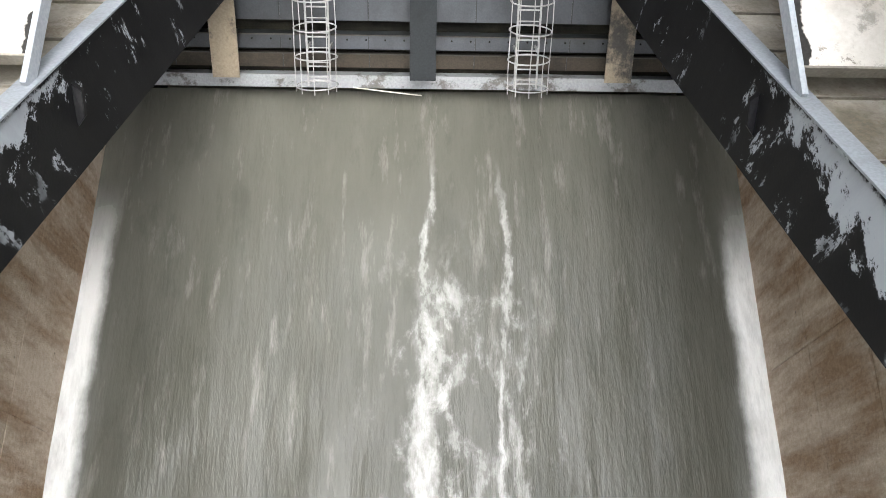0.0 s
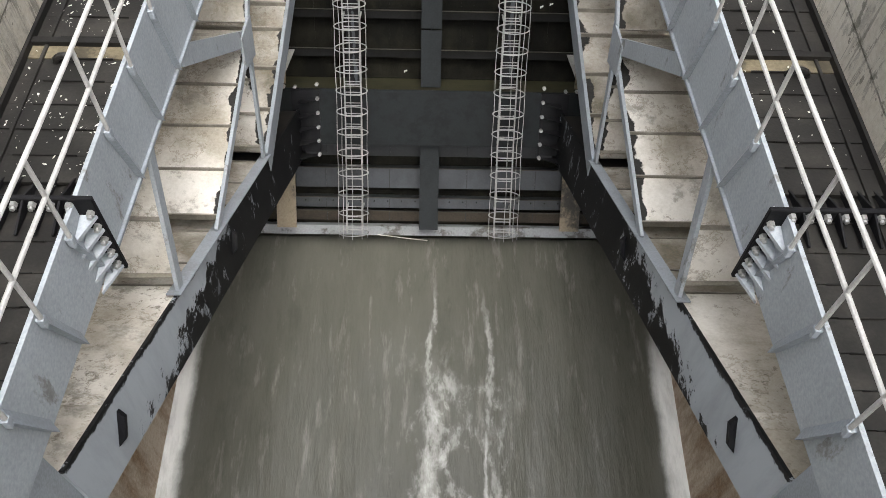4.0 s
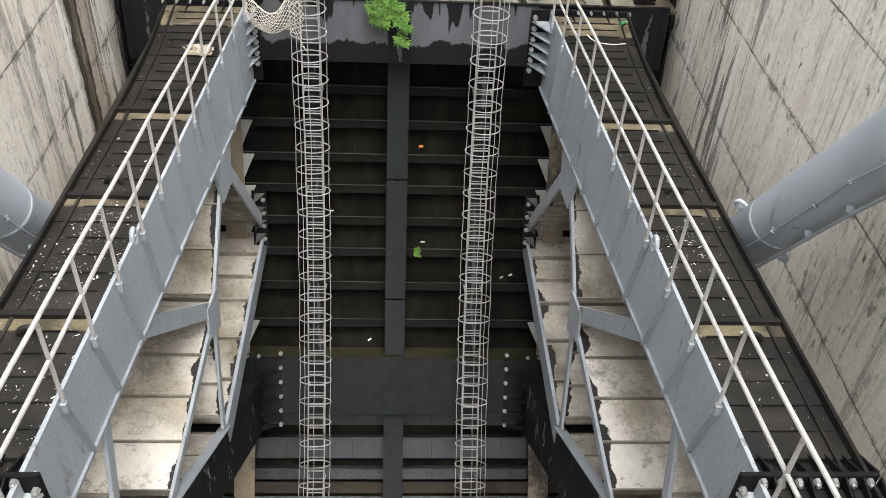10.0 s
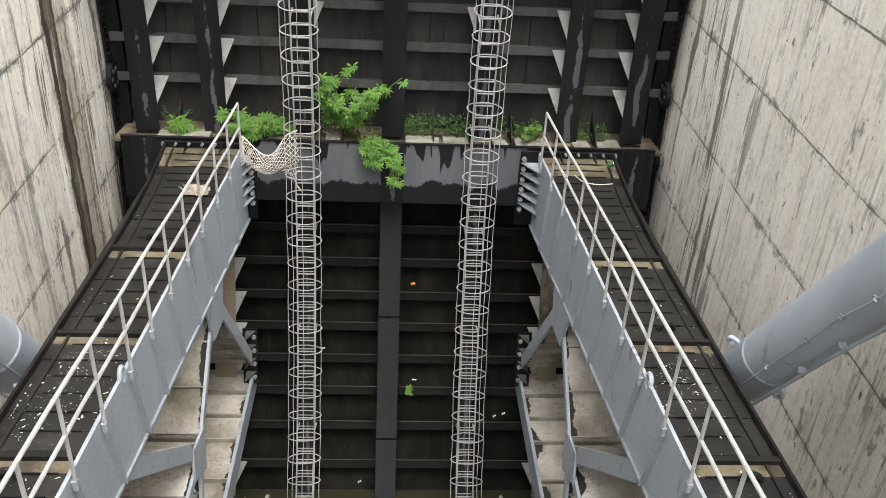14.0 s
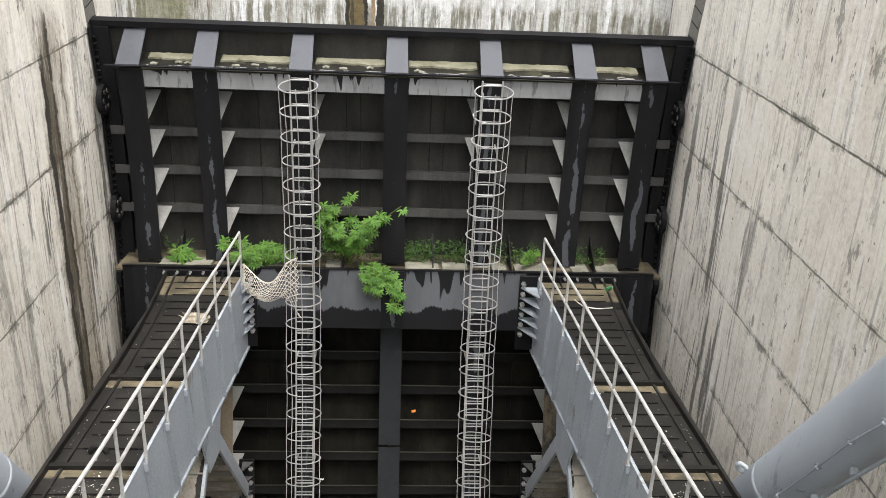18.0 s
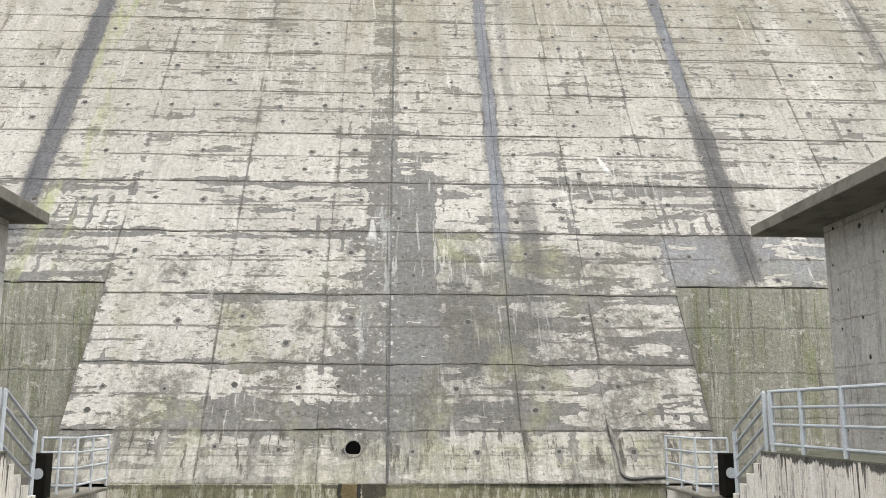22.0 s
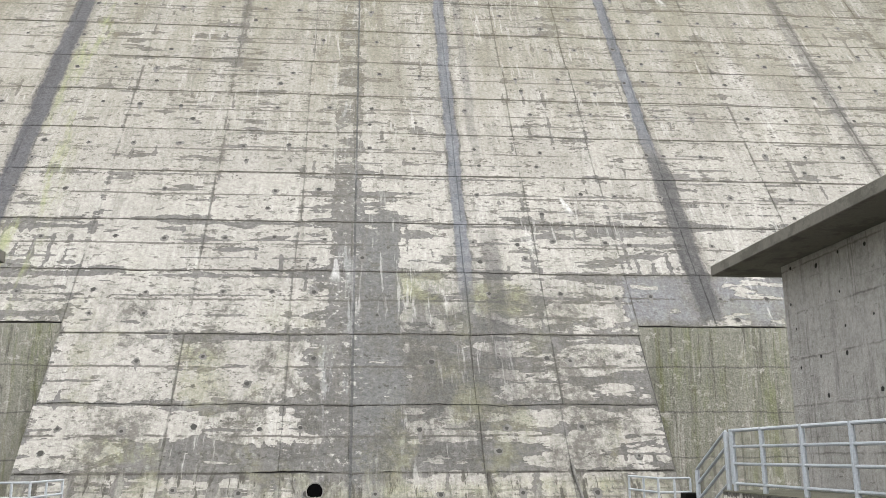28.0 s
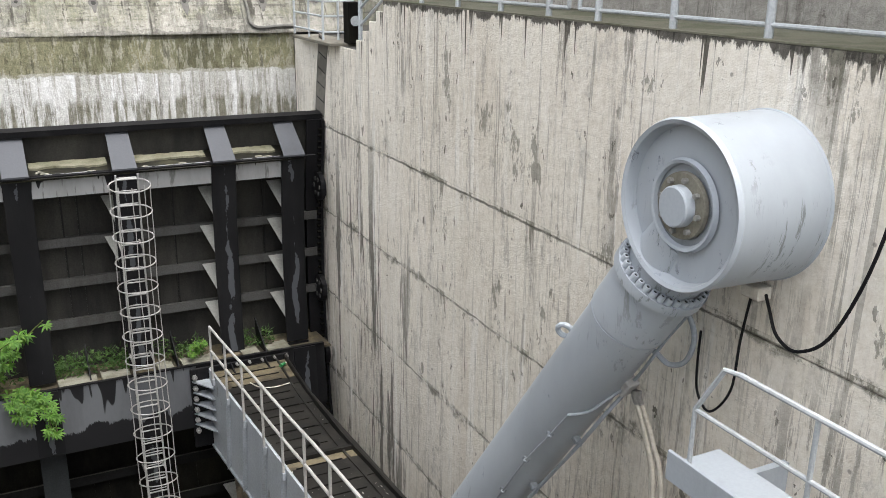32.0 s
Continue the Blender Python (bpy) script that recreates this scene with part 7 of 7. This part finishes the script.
for i in range(13):
    for j in range(9):
        u, v = i / 12 - 0.5, j / 8 - 0.5
        x, y = -4.05 + u * 0.42 + 0.14 * math.sin(9 * v), 16.3 + v * 0.34 + 0.11 * math.sin(11 * u)
        gridc[i, j] = bm.verts.new((x, y, UP_T(y) - 0.03 + 0.11 * abs(math.sin(7 * u + 5 * v) * math.cos(9 * v - 4 * u))))
for i in range(12):
    for j in range(8):
        bm.faces.new((gridc[i, j], gridc[i + 1, j], gridc[i + 1, j + 1], gridc[i, j + 1]))
part("cloth", bm, RAGMAT, rag)
bottle = thing("plastic_bottle", "small green plastic bottle lying on the silted deck end", "bottle")
M = frame_along((4.98, 18.35, UP_T(18.35) + 0.01), (5.2, 18.55, UP_T(18.55) + 0.01))
part("body", lathe(BM(), [(0.0, 0.0), (0.0, 0.04), (0.16, 0.04), (0.20, 0.018), (0.22, 0.016)], 14), BOTTLE, bottle).matrix_basis = M
part("cap", lathe(BM(), [(0.221, 0.0), (0.221, 0.018), (0.24, 0.018), (0.24, 0.0)], 12), WHITE, bottle).matrix_basis = M
twig = thing("twig", "pale bent twig lying across the deck", "twig")
part("stem", tube(BM(), curve_through([(4.0, 17.3, UP_T(17.3) + 0.16), (4.2, 17.25, UP_T(17.2) + 0.02), (4.5, 17.15, UP_T(17.1)), (4.85, 17.2, UP_T(17.2) + 0.01)]), 0.012, 6), CREAM, twig)
# droppings on the decks: specks and splashes in loose clusters
bm = BM()
for s, spots in ((-1, ((4.45, 8.9, 0.5, 190), (4.2, 10.1, 0.35, 110), (4.5, 7.0, 0.5, 80), (4.3, 12.2, 0.8, 50), (4.0, 6.3, 0.5, 50), (4.3, 15.5, 1.0, 30))),
                 (1, ((4.25, 10.0, 0.3, 70), (4.2, 9.2, 0.3, 80), (4.3, 7.0, 0.6, 40), (4.4, 11.5, 0.8, 40), (4.3, 14.5, 1.2, 25)))):
    for cx, cy, spread, n in spots:
        for k in range(n):
            y = random.gauss(cy, spread)
            x = min(max(random.gauss(cx, spread * 0.7), inner_x(y) + 0.1), outer_x(y) - 0.08)
            r = random.choice((0.003, 0.004, 0.005, 0.005, 0.006, 0.008, 0.013))
            turn, stretch = random.uniform(0, math.pi), random.uniform(1.0, 3.2)
            c = Vector((s * x, y, UP_T(y) - 0.038))
            ring = []
            for q in range(7):
                a, w = q * math.tau / 7, random.uniform(0.5, 1.3)
                u, v = r * stretch * w * math.cos(a), r * w * math.sin(a)
                dx, dy = u * math.cos(turn) - v * math.sin(turn), u * math.sin(turn) + v * math.cos(turn)
                ring.append(bm.verts.new(c + Vector((dx, dy, -0.094 * dy))))
            bm.faces.new(ring)
tagged(part("droppings", bm, DROPPING), "white bird droppings scattered on the decks", "droppings", kind="stuff")

# ---- plants on the gate's ledge ----
def leaf_into(bm, base, way, up, long, wide):
    way, up = way.normalized(), up.normalized()
    side = way.cross(up).normalized()
    mid = [base + way * long * t - up * long * 0.25 * t * t for t in (0, 0.35, 0.7, 1.0)]
    wd = (0.0, wide, wide * 0.75, 0.0)
    vm = [bm.verts.new(p) for p in mid]
    vl = [None] + [bm.verts.new(mid[i] + side * wd[i] + up * wd[i] * 0.3) for i in (1, 2)]
    vr = [None] + [bm.verts.new(mid[i] - side * wd[i] + up * wd[i] * 0.3) for i in (1, 2)]
    for v, flip in ((vl, False), (vr, True)):
        for f in ((vm[0], vm[1], v[1]), (vm[1], vm[2], v[2], v[1]), (vm[2], vm[3], v[2])):
            bm.faces.new(f[::-1] if flip else f)


def shrub(name, label, root, stems, reach, leaf, n_leaf, hang=0.0, lean=(0, -0.2, 1)):
    plant = thing(name, label, "plant", "plants on the gate ledge")
    for k in range(stems):
        bm_s, bm_l = BM(), BM()
        way = (Vector(lean) + Vector((random.uniform(-0.75, 0.75), random.uniform(-0.6, 0.3), random.uniform(-0.2, 0.5)))).normalized()
        long = reach * random.uniform(0.55, 1.0)
        pts = [Vector(root) + Vector((random.uniform(-0.08, 0.08), random.uniform(-0.05, 0.05), 0))]
        for i in range(7):
            way = (way + Vector((random.uniform(-0.15, 0.15), random.uniform(-0.12, 0.06), -hang * (i + 1) * 0.12))).normalized()
            pts.append(pts[-1] + way * long / 7)
        tube(bm_s, pts, 0.012, 5)
        for i in range(n_leaf):
            t = random.uniform(0.25, 1.0) * 7
            j = min(6, int(t))
            p = pts[j].lerp(pts[j + 1], t - j)
            a = random.uniform(0, math.tau)
            d = Vector((math.cos(a), math.sin(a) - 0.3, random.uniform(-0.25, 0.45)))
            stalk = p + d * leaf * random.uniform(0.3, 0.8)
            tube(bm_s, [p, stalk], 0.004, 4)
            turn = random.uniform(0, math.tau)
            for q in range(7):
                w = turn + q * math.tau / 7
                spread = Vector((math.cos(w), math.sin(w) * 0.7 - 0.35, math.sin(w) * 0.55 - 0.25))
                leaf_into(bm_l, stalk, spread + d * 0.35, Vector((0.2 * math.cos(w), -0.6, 1)), leaf * random.uniform(0.75, 1.15), leaf * 0.15)
        part("stem", bm_s, STEM, plant)
        part("leaves", bm_l, LEAF, plant)
    return plant


LEDGE_TOP = on_arc(0, 20.3, -4.72)
random.seed(11)
shrub("shrub", "bright green leafy shrub hanging over the girder", (-1.05, 19.7, LEDGE_TOP.z), 12, 2.4, 0.18, 9, 0.12, (0.0, -0.1, 1.5))
shrub("shrub", "bright green shoots trailing down the girder face", (-0.75, 19.45, LEDGE_TOP.z + 0.15), 7, 1.7, 0.165, 11, 0.95, (0.95, -0.75, 0.3))
shrub("shrub", "green leafy seedling on the silted ledge", (-3.45, 19.6, LEDGE_TOP.z), 6, 1.1, 0.19, 8, 0.2)
shrub("shrub", "green leafy seedling on the silted ledge", (-3.0, 19.6, LEDGE_TOP.z), 4, 0.6, 0.15, 7, 0.2)
shrub("shrub", "green leafy seedling on the silted ledge", (-4.95, 19.75, LEDGE_TOP.z), 4, 0.6, 0.24, 3, 0.3)
shrub("shrub", "green leafy seedling on the silted ledge", (-2.55, 19.7, LEDGE_TOP.z), 4, 0.65, 0.14, 7, 0.2)
shrub("shrub", "small green sprig on a gate rib", (0.55, 18.0, on_arc(0, 20.5, -23.6).z), 3, 0.25, 0.07, 6, 0.3)
shrub("shrub", "green leafy sprout on the silted ledge", (3.35, 19.6, LEDGE_TOP.z + 0.1), 3, 0.6, 0.11, 7, 0.2)
bm = BM()
for x0, x1, n, h in ((0.25, 1.9, 330, 0.3), (2.4, 3.6, 130, 0.26), (4.4, 5.3, 90, 0.2), (-5.6, -4.9, 40, 0.3), (-3.0, -2.4, 50, 0.12), (-1.9, -0.4, 70, 0.12)):
    for k in range(n):
        p = Vector((random.uniform(x0, x1), random.uniform(19.7, 20.55), LEDGE_TOP.z + 0.06))
        p += Vector((0, 0, h * random.random() ** 1.5))
        for q in range(3):
            a = random.uniform(0, math.tau)
            blade = random.random() < 0.4
            leaf_into(bm, p, Vector((math.cos(a), math.sin(a) - 0.4, random.uniform(0.5, 2.0) if blade else random.uniform(-0.2, 0.7))), Vector((0, -0.4, 1)), random.uniform(0.12, 0.24) if blade else random.uniform(0.05, 0.10), 0.008 if blade else 0.022)
tagged(part("weeds", bm, WEED), "low green weeds and grass on the silted ledge", "weeds", kind="stuff")
random.seed(5)

# ---- mud-caked hose at the dam's foot ----
hose = thing("hose", "mud-caked grey hose hanging down the dam face", "hose")
part("line", tube(BM(), curve_through([Vector((x, face_y(z) - 0.02 * x - 0.05, z)) for x, z in ((5.58, -0.22), (5.61, -0.63), (5.69, -1.06), (5.7, -1.43), (5.91, -1.55), (6.35, -1.52), (6.8, -1.51))]), 0.04, 8), DAUB, hose)

# ---- drain outlet in the dam face ----
pipe = thing("drain_pipe", "round dark drain outlet in the dam face", "pipe")
hz = -0.86
# closed tube: its flat black end stands for the shaded inside
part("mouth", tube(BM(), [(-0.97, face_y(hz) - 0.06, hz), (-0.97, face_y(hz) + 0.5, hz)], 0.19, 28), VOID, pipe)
part("ring", tube(BM(), [(-0.97 + 0.205 * math.cos(k * math.tau / 28), face_y(hz) - 0.04 + 0.62 * 0.21 * math.sin(k * math.tau / 28), hz + 0.21 * math.sin(k * math.tau / 28)) for k in range(28)], 0.014, 6, True), DAUB, pipe)

# ---- concrete lifts of the dam, the crest and the piers, piece by piece ----
def slab_piece(name, x0, x1, z0, z1, at, thick, material, parent, ragged=0.03, chamfer=0.03, n=5, turn=None, wave=0.0):
    """One cast panel: `at(z)` is the y of its face at height z."""
    bm = BM()
    rows = []
    for z, e in ((z0, 1), (z1, -1)):
        back, front = [], []
        for i in range(n + 1):
            x = x0 + (x1 - x0) * i / n
            zz = z + e * random.uniform(0, ragged)
            if wave:
                zz += wave * (noise.noise((x * 0.6, z * 3.1, 0.5)) + 0.6 * noise.noise((x * 2.3, z * 3.1, 7.5)) + 0.4 * noise.noise((x * 6.5, z * 3.1, 4.5)))
            back.append(bm.verts.new((x, at(zz) + thick, zz)))
            xf = min(max(x, x0 + chamfer), x1 - chamfer)
            front.append(bm.verts.new((xf, at(zz + e * chamfer), zz + e * (chamfer + random.uniform(0, ragged * 0.5)))))
        rows.append((back, front))
    (b0, f0), (b1, f1) = rows
    for i in range(n):
        bm.faces.new((f0[i], f0[i + 1], f1[i + 1], f1[i]))
        bm.faces.new((b0[i], b0[i + 1], f0[i + 1], f0[i]))
        bm.faces.new((f1[i], f1[i + 1], b1[i + 1], b1[i]))
    bm.faces.new((b0[0], f0[0], f1[0], b1[0]))
    bm.faces.new((f0[n], b0[n], b1[n], f1[n]))
    bmesh.ops.recalc_face_normals(bm, faces=bm.faces)
    if turn is not None:
        bmesh.ops.transform(bm, matrix=turn, verts=bm.verts)
    return part(name, bm, material, parent)


def cement_smears(spots):
    """Mortar daubed round the tie holes, with a tail running down."""
    bm = BM()
    down = Vector((0, -BATTER, -1)).normalized()
    out = Vector((0, -1, BATTER)).normalized() * 0.002
    for p in spots:
        r = random.uniform(0.08, 0.15)
        tail = random.choice((0.0, 0.0, random.uniform(0.1, 0.45)))
        ring = []
        for k in range(14):
            a = k * math.tau / 14
            q = r * random.uniform(0.65, 1.2)
            dz = -math.sin(a) * q
            if dz > 0.3 * r:
                dz += tail * random.uniform(0.6, 1.0) * max(0.0, 1 - abs(math.cos(a)) * 1.4)
            ring.append(bm.verts.new(Vector(p) + out + Vector((math.cos(a) * q, 0, 0)) + down * dz))
        bm.faces.new(ring)
    bmesh.ops.recalc_face_normals(bm, faces=bm.faces)
    return tagged(part("cement_smears", bm, DAUB), "grey mortar smears round the tie holes of the dam", "mortar smears", kind="stuff")


LIFTS = (-1.68, -0.41, 1.33, 3.4, 5.5, 7.35, 9.4, 11.35, 13.3, 15.2, 17.2, 19.3, 21.7)
COLS = (-33, -29.5, -26, -22.3, -18.3, -15.0, -11.6, -8.3, -4.8, -1.9, -0.15, 3.3, 5.6, 8.3, 10.7, 14.3, 18.9, 22.4, 26, 29.5, 33)
holes = []
for z0, z1 in zip(LIFTS, LIFTS[1:]):
    cols = [x if abs(x) > 32 else x + random.uniform(-0.06, 0.06) for x in COLS]
    for x0, x1 in zip(cols, cols[1:]):
        if z0 < 3.0 and not (-8.5 < x0 and x1 < 8.5):
            continue
        off = random.uniform(-0.008, 0.006)
        bottom = WING_Z + 0.02 if abs(z0 - 3.4) < 0.01 and not (-8.5 < x0 and x1 < 8.5) else z0 + 0.002
        slab_piece("lift_panel", x0 + 0.002, x1 - 0.002, bottom, z1 - 0.002, lambda z: face_y(z) + off, BACK + 0.02, FACE, dam, 0.004, 0.004, 30, DAM, 0.0 if z0 < -1 else 0.055)
        for f, chance in ((0.62, 0.75), (0.25, 0.18)):
            x = x0 + random.uniform(0.3, 0.9)
            while x < x1 - 0.2:
                z = z0 + (z1 - z0) * f + random.uniform(-0.08, 0.08)
                if random.random() < chance:
                    holes.append(DAM @ Vector((x, face_y(z) - 0.012, z)))
                x += random.uniform(1.35, 1.75)
cement_smears(holes)
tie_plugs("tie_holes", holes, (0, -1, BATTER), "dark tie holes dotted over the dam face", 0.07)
holes = []
CREST_ROWS = (21.7, 23.9, 25.4, 26.75)
for z0, z1 in zip(CREST_ROWS, CREST_ROWS[1:]):
    for x0, x1 in zip(COLS, COLS[1:]):
        slab_piece("crest_panel", x0 + 0.002, x1 - 0.002, z0 + 0.004, z1 - 0.004, lambda z: CREST_Y, BACK + 0.02, PARAPET, crest, 0.014, 0.004, 10, DAM)
        x = x0 + 0.4
        while x < x1:
            if random.random() < 0.85:
                holes.append(DAM @ Vector((x, CREST_Y - 0.012, z0 + 0.62 * (z1 - z0) + random.uniform(-0.06, 0.06))))
            x += 1.05
tie_plugs("tie_holes", holes, (0, -1, 0), "dark tie holes in the crest wall", 0.06)
for x in (-25.6, -18.3, -11.55, -4.8, 3.32, 10.7, 18.9, 26.2):
    # flat dark shape on the wall; the slot's inner shade is painted, not cut
    slot = part("drain_slot", prism(BM(), [(x + e * (w + random.uniform(-0.03, 0.03)), CREST_Y - 0.01, zz) for e, ks in ((-1, ((0.21, 23.75), (0.17, 23.2), (0.2, 22.6), (0.18, 22.1), (0.21, CREST_BASE + 0.02))), (1, ((0.21, CREST_BASE + 0.02), (0.18, 22.1), (0.2, 22.6), (0.17, 23.2), (0.16, 23.75), (0.05, 24.1)))) for w, zz in ks], (0, 0.012, 0)), HOLE, crest, "dark drain slot")
    slot.data.transform(DAM)
for x in (-17.3, -10.5, 4.2, 11.6, 19.6):
    weep = part("weep_pipe", tube(BM(), [(x, CREST_Y - 0.06, 24.95), (x, CREST_Y + 0.1, 24.95)], 0.07, 10), HOLE, crest, "small dark weep pipe")
    weep.data.transform(DAM)
    bm = BM()
    ring = [(x + e * (0.05 + 0.03 * k / 8 + random.uniform(0, 0.03)), CREST_Y - 0.004, 24.9 - 3.15 * k / 8) for e, ks in ((1, range(9)), (-1, range(8, -1, -1))) for k in ks]
    strip = part("mortar_strip", prism(bm, ring, (0, 0.006, 0)), DAUB, crest, "stained mortar strip under the weep pipe")
    strip.data.transform(DAM)
x = -HALF
while x < HALF - 0.1:
    w = min(3.4, HALF - x)
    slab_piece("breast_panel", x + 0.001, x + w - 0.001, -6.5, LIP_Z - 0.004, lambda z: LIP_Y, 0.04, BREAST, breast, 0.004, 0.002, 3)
    x += w
for s in (1, -1):
    turn = Matrix(((0, s, 0, 0), (1, 0, 0, 0), (0, 0, 1, 0), (0, 0, 0, 1)))
    z1 = DECK_Z
    row = 0
    while z1 > -24:
        z0 = -3.7 if row == 0 else z1 - 2.1
        ys = [-12, -2, 8.3, 18.2, 22.28] if s > 0 else [-12, -2, 7.0, 16.2, 22.28]
        for a, c in zip(ys, ys[1:]):
            if row == 0 and c > 14:
                top = LOW_Z if a > STEP_Y else z1
                if a < STEP_Y < c:
                    slab_piece("wall_panel", a + 0.004, STEP_Y, z0 + 0.002, z1, lambda y: HALF + 0.0, 0.03, PIER, walls[s], 0.006, 0.003, 9, turn)
                    for k in range(4):
                        h = DECK_Z - (k + 1) * (DECK_Z - LOW_Z) / 5
                        slab_piece("wall_panel", STEP_Y + 0.37 * k, STEP_Y + 0.37 * (k + 1), z0 + 0.002, h, lambda y: HALF, 0.03, PIER, walls[s], 0.002, 0.002, 2, turn)
                        part("step", box(BM(), (min(s * (HALF + 0.031), s * 8.4), STEP_Y + 0.37 * k, h - 0.029), (max(s * (HALF + 0.031), s * 8.4), STEP_Y + 0.37 * (k + 1) - 0.004, h), None, 0.006), HOUSE, walls[s])
                    a, top = STEP_Y + 0.37 * 4, LOW_Z
                slab_piece("wall_panel", a + 0.004, c - 0.004, z0 + 0.002, top, lambda y: HALF, 0.03, PIER, walls[s], 0.006, 0.003, 9, turn)
            else:
                slab_piece("wall_panel", a + 0.004, c - 0.004, z0 + 0.002, z1 - 0.002, lambda y: HALF, 0.03, PIER, walls[s], 0.006, 0.003, 9, turn)
        z1 = z0
        row += 1
    # worn capping along the pier edge
    part("coping", box(BM(), (min(s * HALF, s * 9.0), -12, DECK_Z - 0.002), (max(s * HALF, s * 9.0), STEP_Y, DECK_Z + 0.02)), MOSSY, walls[s])
